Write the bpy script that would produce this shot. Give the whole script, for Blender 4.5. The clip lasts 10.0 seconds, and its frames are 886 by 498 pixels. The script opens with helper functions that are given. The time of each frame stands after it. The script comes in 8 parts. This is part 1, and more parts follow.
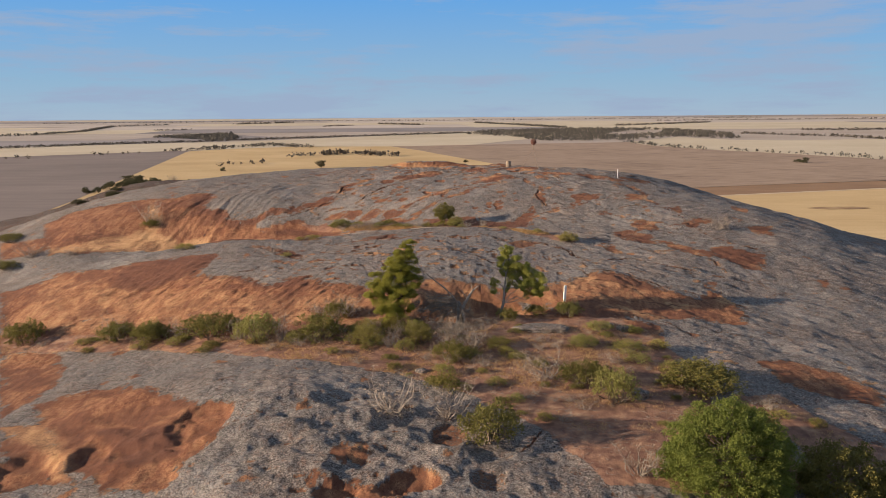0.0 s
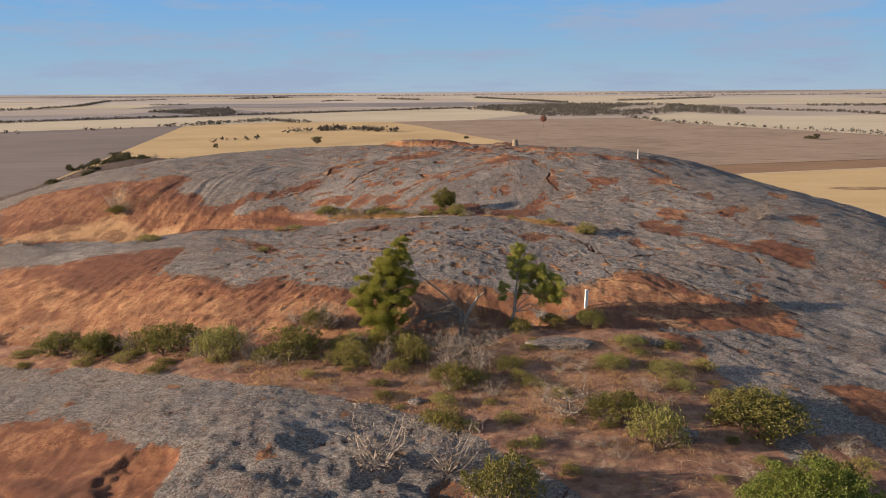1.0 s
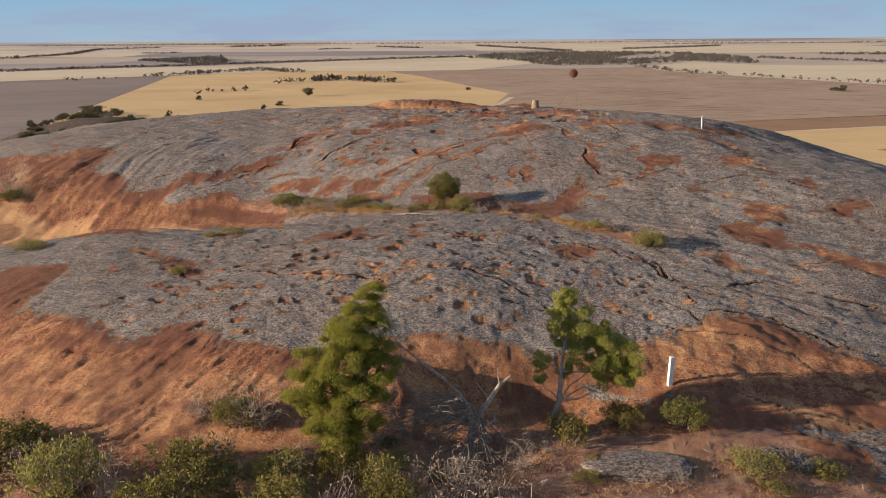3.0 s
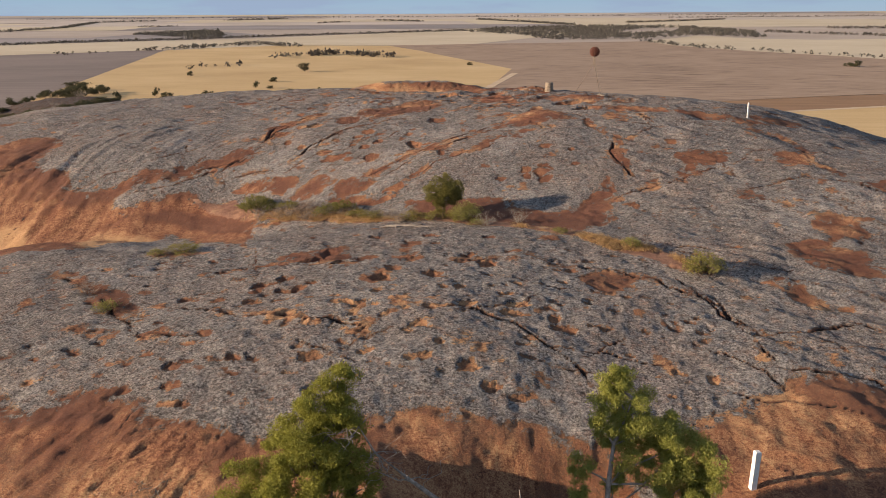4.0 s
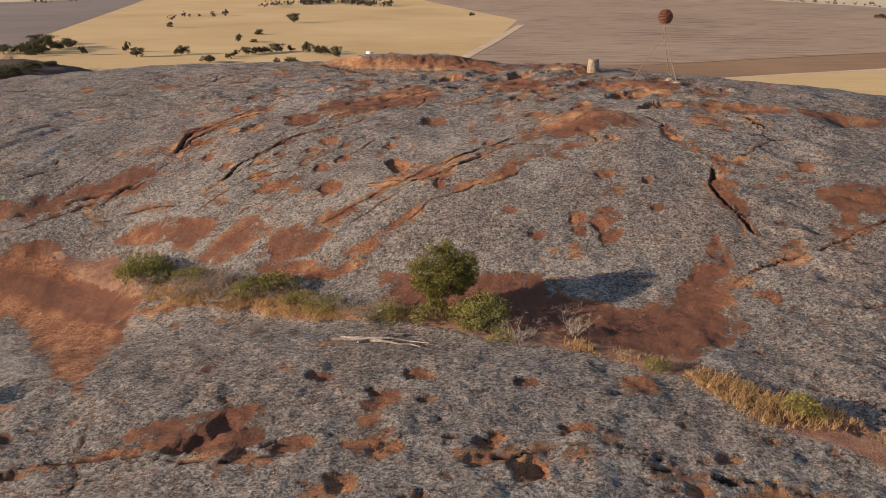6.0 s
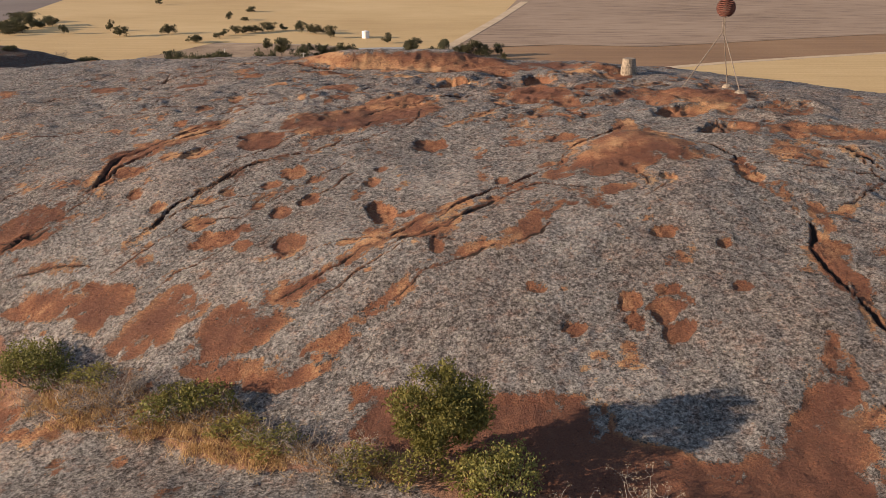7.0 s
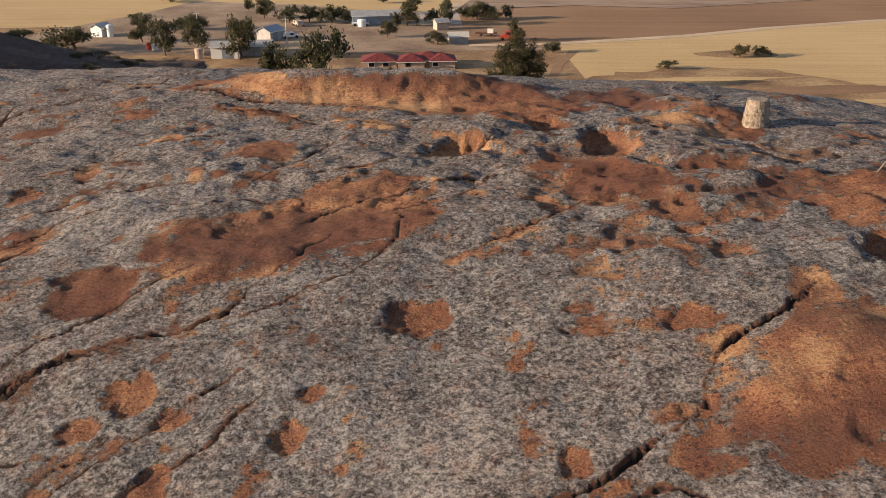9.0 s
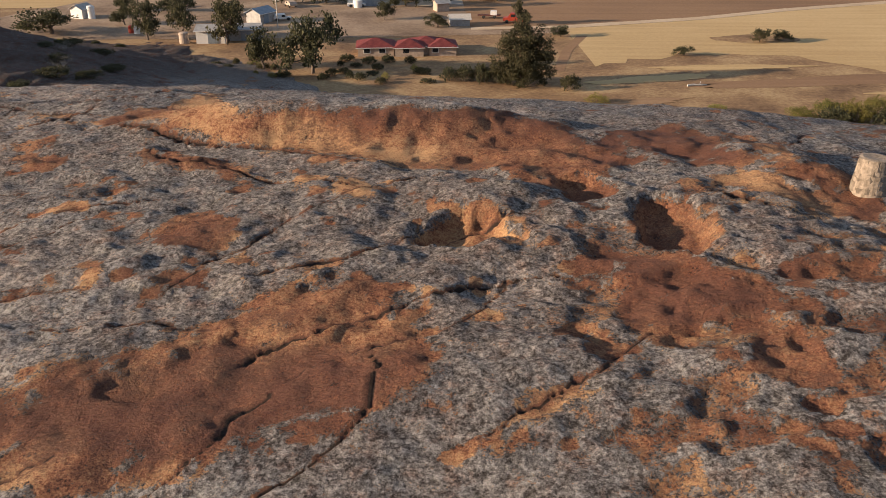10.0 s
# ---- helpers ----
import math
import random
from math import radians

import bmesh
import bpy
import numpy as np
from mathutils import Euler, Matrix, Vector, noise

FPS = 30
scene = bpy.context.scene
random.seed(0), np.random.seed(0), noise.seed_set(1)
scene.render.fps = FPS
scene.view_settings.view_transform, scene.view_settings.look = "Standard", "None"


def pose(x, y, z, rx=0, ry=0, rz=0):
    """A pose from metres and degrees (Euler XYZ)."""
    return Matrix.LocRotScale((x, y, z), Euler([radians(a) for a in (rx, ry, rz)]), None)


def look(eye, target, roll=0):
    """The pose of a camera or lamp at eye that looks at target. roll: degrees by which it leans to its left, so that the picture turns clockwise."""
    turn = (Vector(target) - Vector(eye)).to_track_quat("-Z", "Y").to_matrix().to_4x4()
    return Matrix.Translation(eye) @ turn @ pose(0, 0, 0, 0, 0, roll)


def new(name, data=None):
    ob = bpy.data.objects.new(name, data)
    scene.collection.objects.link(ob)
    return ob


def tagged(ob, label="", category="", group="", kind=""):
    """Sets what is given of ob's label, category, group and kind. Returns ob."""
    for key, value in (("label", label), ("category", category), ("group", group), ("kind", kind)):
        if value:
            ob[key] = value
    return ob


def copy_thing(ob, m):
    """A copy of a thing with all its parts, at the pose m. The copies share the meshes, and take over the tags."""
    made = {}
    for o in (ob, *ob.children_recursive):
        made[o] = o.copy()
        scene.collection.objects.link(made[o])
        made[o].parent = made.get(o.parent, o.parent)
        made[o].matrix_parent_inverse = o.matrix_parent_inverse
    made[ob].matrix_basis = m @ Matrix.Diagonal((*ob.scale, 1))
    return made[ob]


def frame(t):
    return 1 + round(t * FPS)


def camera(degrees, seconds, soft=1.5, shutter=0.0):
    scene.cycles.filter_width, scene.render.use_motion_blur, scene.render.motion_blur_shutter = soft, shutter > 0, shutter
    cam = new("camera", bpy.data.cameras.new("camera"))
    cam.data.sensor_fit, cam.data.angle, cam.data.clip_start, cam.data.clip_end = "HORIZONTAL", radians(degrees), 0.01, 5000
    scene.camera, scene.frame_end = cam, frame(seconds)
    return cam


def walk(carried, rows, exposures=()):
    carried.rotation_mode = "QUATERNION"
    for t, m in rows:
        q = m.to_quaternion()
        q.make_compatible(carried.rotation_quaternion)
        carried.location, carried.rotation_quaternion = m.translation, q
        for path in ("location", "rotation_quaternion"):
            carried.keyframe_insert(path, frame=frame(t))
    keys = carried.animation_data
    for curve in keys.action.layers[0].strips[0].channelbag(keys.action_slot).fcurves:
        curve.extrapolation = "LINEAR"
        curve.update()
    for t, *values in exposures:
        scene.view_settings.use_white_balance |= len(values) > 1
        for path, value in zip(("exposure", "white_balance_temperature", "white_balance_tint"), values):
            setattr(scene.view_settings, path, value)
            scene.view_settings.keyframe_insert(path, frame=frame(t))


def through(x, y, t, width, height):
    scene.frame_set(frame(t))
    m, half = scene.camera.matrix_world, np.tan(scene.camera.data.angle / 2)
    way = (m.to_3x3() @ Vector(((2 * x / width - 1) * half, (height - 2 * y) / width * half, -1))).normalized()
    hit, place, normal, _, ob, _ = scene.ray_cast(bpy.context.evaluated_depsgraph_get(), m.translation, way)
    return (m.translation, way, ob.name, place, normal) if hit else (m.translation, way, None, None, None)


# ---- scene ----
cam = camera(53.8, 10.0, soft=0.65)
METRES, EYE, TILT, LEAN, TURN = 156.0, 36.0, -8.7, 0.45, 0.0
ROWS = [
    (0.0, 0.0, 0.0, 0.0, -0.0, 0.0, 0.0),
    (0.5, -0.0, 0.052, 0.0065, -0.01, -0.79, -0.03),
    (1.0, 0.0002, 0.1076, 0.0147, -0.01, -1.6, -0.06),
    (1.5, 0.0004, 0.1654, 0.0229, 0.0, -2.41, -0.07),
    (2.0, 0.0003, 0.2216, 0.0307, -0.0, -3.23, -0.1),
    (2.5, 0.0005, 0.2785, 0.0393, 0.01, -4.05, -0.09),
    (4.0, 0.0011, 0.4383, 0.0627, 0.05, -6.51, -0.14),
    (4.5, 0.0014, 0.4901, 0.0702, 0.07, -7.33, -0.16),
    (5.0, 0.0011, 0.5416, 0.0782, 0.04, -8.18, -0.2),
    (5.5, 0.0011, 0.5956, 0.0863, 0.06, -8.99, -0.24),
    (7.0, 0.0013, 0.7473, 0.1095, 0.08, -11.32, -0.36),
    (7.5, 0.0014, 0.7934, 0.1165, 0.12, -12.1, -0.4),
    (8.0, 0.0013, 0.838, 0.1232, 0.15, -12.91, -0.43),
    (8.5, 0.0013, 0.8827, 0.1314, 0.18, -13.73, -0.44),
    (9.0, 0.0013, 0.9194, 0.1365, 0.23, -14.47, -0.49),
    (9.5, 0.0016, 0.9538, 0.141, 0.26, -15.26, -0.55),
    (10.0, 0.0014, 0.989, 0.1471, 0.28, -16.08, -0.54),
]
walk(cam, [(t, pose(0, 0, EYE, TILT, LEAN, TURN) @ pose(METRES * x, METRES * y, METRES * z, 90 + pitch, roll, yaw)) for t, x, y, z, yaw, pitch, roll in ROWS])

# ---- daylight: low evening sun from the west, clear sky with thin streaks of cloud ----
SUN_FROM = Vector((-0.955, -0.2, 0.22))
world = bpy.data.worlds.new("sky")
scene.world = world
world.use_nodes = True
wn, wl = world.node_tree.nodes, world.node_tree.links
sky = wn.new("ShaderNodeTexSky")
sky.sky_type, sky.sun_disc = "NISHITA", False
sky.sun_elevation = math.asin(SUN_FROM.normalized().z)
sky.sun_rotation = math.atan2(SUN_FROM.x, SUN_FROM.y)
sky.air_density, sky.dust_density, sky.ozone_density = 1.0, 1.2, 1.5
# thin cloud streaks, stretched along the horizon
wco = wn.new("ShaderNodeTexCoord")
wmap = wn.new("ShaderNodeMapping")
wmap.inputs["Scale"].default_value = (2.2, 1.0, 16.0)
wl.new(wco.outputs["Generated"], wmap.inputs["Vector"])
wnoise = wn.new("ShaderNodeTexNoise")
wnoise.inputs["Scale"].default_value, wnoise.inputs["Detail"].default_value = 2.6, 6.0
wnoise.inputs["Roughness"].default_value = 0.62
wl.new(wmap.outputs["Vector"], wnoise.inputs["Vector"])
wramp = wn.new("ShaderNodeValToRGB")
wramp.color_ramp.elements[0].position, wramp.color_ramp.elements[0].color = 0.47, (0, 0, 0, 1)
wramp.color_ramp.elements[1].position, wramp.color_ramp.elements[1].color = 0.62, (0.8, 0.8, 0.8, 1)
wl.new(wnoise.outputs["Fac"], wramp.inputs["Fac"])
wmix = wn.new("ShaderNodeMix")
wmix.data_type = "RGBA"
wl.new(wramp.outputs["Color"], wmix.inputs["Factor"])
# pale haze along the horizon, clear blue above it
wsep = wn.new("ShaderNodeSeparateXYZ")
wl.new(wco.outputs["Generated"], wsep.inputs["Vector"])
wband = wn.new("ShaderNodeMapRange")
wband.interpolation_type = "SMOOTHSTEP"
wband.inputs["From Min"].default_value, wband.inputs["From Max"].default_value = 0.95, 0.45
wl.new(wsep.outputs["Z"], wband.inputs["Value"])
wgrad = wn.new("ShaderNodeValToRGB")
stops = ((0.0, (1.95, 2.55, 3.2)), (0.04, (1.5, 2.45, 3.4)), (0.13, (0.72, 2.0, 4.0)), (0.22, (1.7, 1.95, 2.35)))
for k, (at, tint) in enumerate(stops):
    e = wgrad.color_ramp.elements[k] if k < 2 else wgrad.color_ramp.elements.new(at)
    e.position, e.color = at, (*tint, 1)
wl.new(wsep.outputs["Z"], wgrad.inputs["Fac"])
whaze = wn.new("ShaderNodeMix")
whaze.data_type = "RGBA"
wl.new(wband.outputs["Result"], whaze.inputs["Factor"])
wl.new(sky.outputs["Color"], whaze.inputs["A"])
wl.new(wgrad.outputs["Color"], whaze.inputs["B"])
wl.new(whaze.outputs["Result"], wmix.inputs["A"])
wmix.inputs["B"].default_value = (1.75, 2.2, 3.05, 1)
wl.new(wmix.outputs["Result"], wn["Background"].inputs["Color"])
wn["Background"].inputs["Strength"].default_value = 0.1
sun = new("sun", bpy.data.lights.new("sun", "SUN"))
sun.data.energy, sun.data.angle, sun.data.color = 5.0, radians(0.6), (1.0, 0.77, 0.55)
sun.matrix_world = look((0, 0, 0), -SUN_FROM)
scene.view_settings.exposure = 0.92

# ---- materials ----
def material(name, rough=0.9):
    m = bpy.data.materials.new(name)
    m.use_nodes = True
    b = m.node_tree.nodes["Principled BSDF"]
    b.inputs["Roughness"].default_value = rough
    b.inputs["Specular IOR Level"].default_value = 0.25
    return m, m.node_tree, b


def place(nt, kind="Object"):
    return nt.nodes.new("ShaderNodeTexCoord").outputs[kind]


def noise_tex(nt, vec, scale, detail=4.0, rough=0.55, stretch=None, turn=0.0):
    if stretch:
        mp = nt.nodes.new("ShaderNodeMapping")
        mp.inputs["Scale"].default_value = stretch
        mp.inputs["Rotation"].default_value = (0, 0, radians(turn))
        nt.links.new(vec, mp.inputs["Vector"])
        vec = mp.outputs["Vector"]
    n = nt.nodes.new("ShaderNodeTexNoise")
    n.inputs["Scale"].default_value, n.inputs["Detail"].default_value, n.inputs["Roughness"].default_value = scale, detail, rough
    nt.links.new(vec, n.inputs["Vector"])
    return n.outputs["Fac"]


def ramp(nt, fac, *stops):
    r = nt.nodes.new("ShaderNodeValToRGB")
    e = r.color_ramp.elements
    while len(e) < len(stops):
        e.new(0.5)
    for k, (pos, col) in enumerate(stops):
        e[k].position = pos
        e[k].color = (*col, 1) if isinstance(col, tuple) else (col, col, col, 1)
    nt.links.new(fac, r.inputs["Fac"])
    return r.outputs["Color"]


def blend(nt, fac, a, b, kind="MIX"):
    n = nt.nodes.new("ShaderNodeMix")
    n.data_type, n.blend_type = "RGBA", kind
    for socket, v in (("Factor", fac), ("A", a), ("B", b)):
        if isinstance(v, tuple):
            n.inputs[socket].default_value = (*v, 1)
        elif isinstance(v, (int, float)):
            n.inputs[socket].default_value = v
        else:
            nt.links.new(v, n.inputs[socket])
    return n.outputs["Result"]


def calc(nt, op, a, b=0.0, c=0.0, clamp=False):
    n = nt.nodes.new("ShaderNodeMath")
    n.operation, n.use_clamp = op, clamp
    for k, v in enumerate((a, b, c)):
        if isinstance(v, (int, float)):
            n.inputs[k].default_value = v
        else:
            nt.links.new(v, n.inputs[k])
    return n.outputs[0]


def attr(nt, name):
    n = nt.nodes.new("ShaderNodeAttribute")
    n.attribute_name = name
    return n.outputs["Fac"]


def bump(nt, b, height, strength, distance):
    n = nt.nodes.new("ShaderNodeBump")
    n.inputs["Strength"].default_value, n.inputs["Distance"].default_value = strength, distance
    nt.links.new(height, n.inputs["Height"])
    nt.links.new(n.outputs["Normal"], b.inputs["Normal"])


def edge(nt, v, lo, hi):
    n = nt.nodes.new("ShaderNodeMapRange")
    n.interpolation_type = "SMOOTHSTEP"
    n.inputs["From Min"].default_value, n.inputs["From Max"].default_value = lo, hi
    nt.links.new(v, n.inputs["Value"])
    return n.outputs["Result"]


def granite():
    """Granite under grey lichen; bare rust-coloured rock, sandy soil, dark crusts and painted light or shade where the
    mesh says so.
    """
    m, nt, b = material("granite", 0.92)
    at = place(nt)
    big = noise_tex(nt, at, 0.13, 4)
    mid = noise_tex(nt, at, 0.8, 5, 0.6)
    fine = noise_tex(nt, at, 3.0, 6, 0.65)
    speck = noise_tex(nt, at, 16.0, 4, 0.75)
    grit, flecks = edge(nt, speck, 0.33, 0.67), edge(nt, fine, 0.3, 0.7)
    clots = nt.nodes.new("ShaderNodeTexVoronoi")
    clots.inputs["Scale"].default_value = 10.0
    nt.links.new(at, clots.inputs["Vector"])
    each = nt.nodes.new("ShaderNodeSeparateColor")
    nt.links.new(clots.outputs["Color"], each.inputs["Color"])
    grain_n = edge(nt, noise_tex(nt, at, 6.5, 5, 0.78), 0.3, 0.7)
    rust, dark, light = attr(nt, "rust"), attr(nt, "dark"), attr(nt, "pale")
    # lichen: pale and dark clots over grey, browner and greener by patches
    salt = calc(nt, "MULTIPLY_ADD", calc(nt, "SUBTRACT", grit, 0.5), 0.36, 0.512)
    salt = calc(nt, "ADD", salt, calc(nt, "MULTIPLY", calc(nt, "SUBTRACT", grain_n, 0.5), 0.5))
    salt = calc(nt, "ADD", salt, calc(nt, "MULTIPLY", calc(nt, "SUBTRACT", each.outputs["Red"], 0.5), 0.22))
    salt = calc(nt, "ADD", salt, calc(nt, "MULTIPLY", calc(nt, "SUBTRACT", flecks, 0.5), 0.24))
    pits = edge(nt, noise_tex(nt, at, 1.9, 4, 0.6), 0.6, 0.68)
    salt = calc(nt, "SUBTRACT", salt, calc(nt, "MULTIPLY", pits, 0.08))
    salt = calc(nt, "ADD", salt, calc(nt, "MULTIPLY", calc(nt, "SUBTRACT", mid, 0.5), 0.32))
    salt = calc(nt, "ADD", salt, calc(nt, "MULTIPLY", light, 0.1))
    lich = ramp(nt, salt, (0.2, (0.036, 0.029, 0.025)), (0.4, (0.114, 0.102, 0.096)), (0.58, (0.203, 0.185, 0.174)), (0.85, (0.42, 0.39, 0.36)))
    lich = blend(nt, calc(nt, "MULTIPLY", edge(nt, big, 0.42, 0.62), 0.4), lich, blend(nt, 1.0, lich, (1.0, 0.86, 0.78), "MULTIPLY"))
    tint = noise_tex(nt, at, 1.7, 6, 0.7)
    lich = blend(nt, calc(nt, "MULTIPLY", edge(nt, tint, 0.5, 0.66), 0.75), lich, blend(nt, 1.0, lich, (0.98, 0.74, 0.64), "MULTIPLY"))
    lich = blend(nt, calc(nt, "MULTIPLY", edge(nt, tint, 0.46, 0.3), 0.6), lich, blend(nt, 1.0, lich, (1.02, 1.02, 0.9), "MULTIPLY"))
    # bare rock: gold and orange to dark red-brown, with dark grains
    streak = noise_tex(nt, at, 1.0, 5, 0.6, (1.3, 0.4, 0.4), 20)
    tone = calc(nt, "MULTIPLY_ADD", edge(nt, streak, 0.3, 0.7), 0.15, calc(nt, "MULTIPLY_ADD", flecks, 0.14, calc(nt, "MULTIPLY_ADD", grain_n, 0.3, calc(nt, "MULTIPLY_ADD", grit, 0.24, calc(nt, "MULTIPLY_ADD", light, 0.26, 0.145)))))
    bare = ramp(nt, tone, (0.28, (0.06, 0.026, 0.019)), (0.45, (0.165, 0.067, 0.039)), (0.6, (0.3, 0.136, 0.071)), (0.86, (0.58, 0.355, 0.18)))
    rusty = edge(nt, noise_tex(nt, at, 0.42, 5, 0.6), 0.46, 0.64)
    bare = blend(nt, calc(nt, "MULTIPLY", rusty, 0.36), bare, blend(nt, 1.0, bare, (0.66, 0.52, 0.5), "MULTIPLY"))
    crusted = edge(nt, calc(nt, "ADD", calc(nt, "MULTIPLY_ADD", calc(nt, "SUBTRACT", flecks, 0.5), 0.4, dark), calc(nt, "MULTIPLY", calc(nt, "SUBTRACT", grain_n, 0.5), 1.0)), 0.3, 1.1)
    bare = blend(nt, calc(nt, "MULTIPLY", crusted, 0.85), bare, (0.115, 0.05, 0.036))
    # lichen frays into the bare rock
    where = calc(nt, "ADD", rust, calc(nt, "MULTIPLY", calc(nt, "SUBTRACT", flecks, 0.5), 0.7))
    where = calc(nt, "ADD", where, calc(nt, "MULTIPLY", calc(nt, "SUBTRACT", grit, 0.5), 0.6))
    cover = edge(nt, where, 0.36, 0.6)
    colour = blend(nt, cover, lich, bare)
    # shade inside the open cracks, put into the colour as near-black brown
    colour = blend(nt, edge(nt, calc(nt, "MULTIPLY_ADD", calc(nt, "SUBTRACT", fine, 0.5), 0.8, dark), 1.2, 1.6), colour, (0.04, 0.026, 0.02))
    # soil with straw and pebbles
    earth = ramp(nt, calc(nt, "ADD", calc(nt, "MULTIPLY", speck, 0.45), calc(nt, "MULTIPLY", mid, 0.55)),
                 (0.4, (0.16, 0.082, 0.06)), (0.5, (0.27, 0.145, 0.1)), (0.6, (0.41, 0.24, 0.15)), (0.7, (0.58, 0.4, 0.24)))
    sandy = edge(nt, calc(nt, "ADD", attr(nt, "soil"), calc(nt, "MULTIPLY", calc(nt, "SUBTRACT", fine, 0.5), 1.1)), 0.4, 0.6)
    colour = blend(nt, sandy, colour, earth)
    nt.links.new(colour, b.inputs["Base Color"])
    # relief: knobbly lichen, smoother bare rock
    lumps = noise_tex(nt, at, 2.2, 3, 0.5)
    knobs = calc(nt, "MULTIPLY_ADD", lumps, 0.05, calc(nt, "MULTIPLY", grain_n, 0.04))
    knobs = calc(nt, "SUBTRACT", knobs, calc(nt, "MULTIPLY", clots.outputs["Distance"], 0.01))
    worn = calc(nt, "MULTIPLY_ADD", lumps, 0.075, calc(nt, "MULTIPLY_ADD", grain_n, 0.045, calc(nt, "MULTIPLY", streak, 0.04)))
    mixed = nt.nodes.new("ShaderNodeMix")
    for socket, v in (("Factor", cover), ("A", knobs), ("B", worn)):
        nt.links.new(v, mixed.inputs[socket])
    bump(nt, b, mixed.outputs["Result"], 1.0, 1.0)
    return m


def plain_soil(name, dark, mid_c, light, scale=0.05, rows=None, turn=0.0, drill=0.28):
    """Open ground: broad tone changes, sowing rows and fine stubble."""
    m, nt, b = material(name, 0.95)
    at = place(nt)
    broad = noise_tex(nt, at, scale, 5, 0.6)
    fine = noise_tex(nt, at, 1.3, 6, 0.7)
    mix = calc(nt, "MULTIPLY_ADD", fine, 0.4, calc(nt, "MULTIPLY", broad, 0.6))
    if rows:
        mix = calc(nt, "ADD", calc(nt, "MULTIPLY", mix, 1 - drill), calc(nt, "MULTIPLY", noise_tex(nt, at, 1.0, 3, 0.6, rows, turn), drill))
    nt.links.new(ramp(nt, mix, (0.36, dark), (0.5, mid_c), (0.64, light)), b.inputs["Base Color"])
    bump(nt, b, fine, 0.6, 0.08)
    return m


def leafy(name, dark, light, through=0.35):
    m, nt, b = material(name, 0.65)
    g = nt.nodes.new("ShaderNodeNewGeometry")
    r = ramp(nt, g.outputs["Random Per Island"], (0.0, dark), (1.0, light))
    o = nt.nodes.new("ShaderNodeObjectInfo")
    tint = blend(nt, calc(nt, "MULTIPLY", o.outputs["Random"], 0.5), r, blend(nt, 1.0, r, (1.15, 0.9, 0.75), "MULTIPLY"))
    nt.links.new(tint, b.inputs["Base Color"])
    t = nt.nodes.new("ShaderNodeBsdfTranslucent")
    nt.links.new(tint, t.inputs["Color"])
    s = nt.nodes.new("ShaderNodeMixShader")
    s.inputs["Fac"].default_value = through
    nt.links.new(b.outputs["BSDF"], s.inputs[1])
    nt.links.new(t.outputs["BSDF"], s.inputs[2])
    nt.links.new(s.outputs["Shader"], nt.nodes["Material Output"].inputs["Surface"])
    return m


def simple(name, a, c, scale=3.0, rough=0.8, metal=0.0, relief=0.02):
    """Two tones of one colour with grain and a little relief."""
    m, nt, b = material(name, rough)
    at = place(nt)
    n = noise_tex(nt, at, scale, 6, 0.65)
    nt.links.new(ramp(nt, n, (0.35, a), (0.65, c)), b.inputs["Base Color"])
    b.inputs["Metallic"].default_value = metal
    bump(nt, b, n, 0.5, relief)
    return m


ROCK = granite()
SCRUBLAND = plain_soil("dry_ground", (0.14, 0.08, 0.045), (0.3, 0.185, 0.095), (0.5, 0.35, 0.18), 0.09)
GOLD = plain_soil("stubble", (0.43, 0.285, 0.13), (0.55, 0.38, 0.185), (0.65, 0.475, 0.25), 0.012, (0.03, 0.6, 0.1), 20)
# pale straw, shifted a little towards grey for distance haze
PALE = plain_soil("pale_stubble", (0.46, 0.37, 0.255), (0.55, 0.455, 0.32), (0.63, 0.535, 0.395), 0.006, (0.02, 0.3, 0.1), 75)
FALLOW = plain_soil("fallow", (0.15, 0.1, 0.07), (0.33, 0.23, 0.16), (0.41, 0.3, 0.215), 0.012, (0.06, 0.3, 0.1), 6, 0.52)
BROWN = plain_soil("ploughed", (0.2, 0.115, 0.065), (0.28, 0.165, 0.09), (0.35, 0.22, 0.12), 0.02, (0.01, 0.3, 0.1), -20)
SLATE = plain_soil("dark_fallow", (0.15, 0.115, 0.1), (0.21, 0.165, 0.145), (0.27, 0.215, 0.185), 0.008, (0.01, 0.2, 0.1), -50)
# next three: distance haze put into the base colours, paler and greyer
HAZED_STRAW = plain_soil("hazed_stubble", (0.33, 0.265, 0.215), (0.41, 0.335, 0.275), (0.49, 0.41, 0.34), 0.004)
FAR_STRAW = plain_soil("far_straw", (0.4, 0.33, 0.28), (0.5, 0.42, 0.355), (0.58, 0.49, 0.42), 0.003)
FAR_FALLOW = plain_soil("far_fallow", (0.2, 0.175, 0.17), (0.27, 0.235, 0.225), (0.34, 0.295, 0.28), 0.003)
YARD = plain_soil("yard_dirt", (0.16, 0.105, 0.07), (0.3, 0.21, 0.14), (0.46, 0.34, 0.23), 0.07)
ROADDIRT = plain_soil("road_dirt", (0.46, 0.33, 0.21), (0.56, 0.42, 0.28), (0.64, 0.5, 0.35), 0.1)
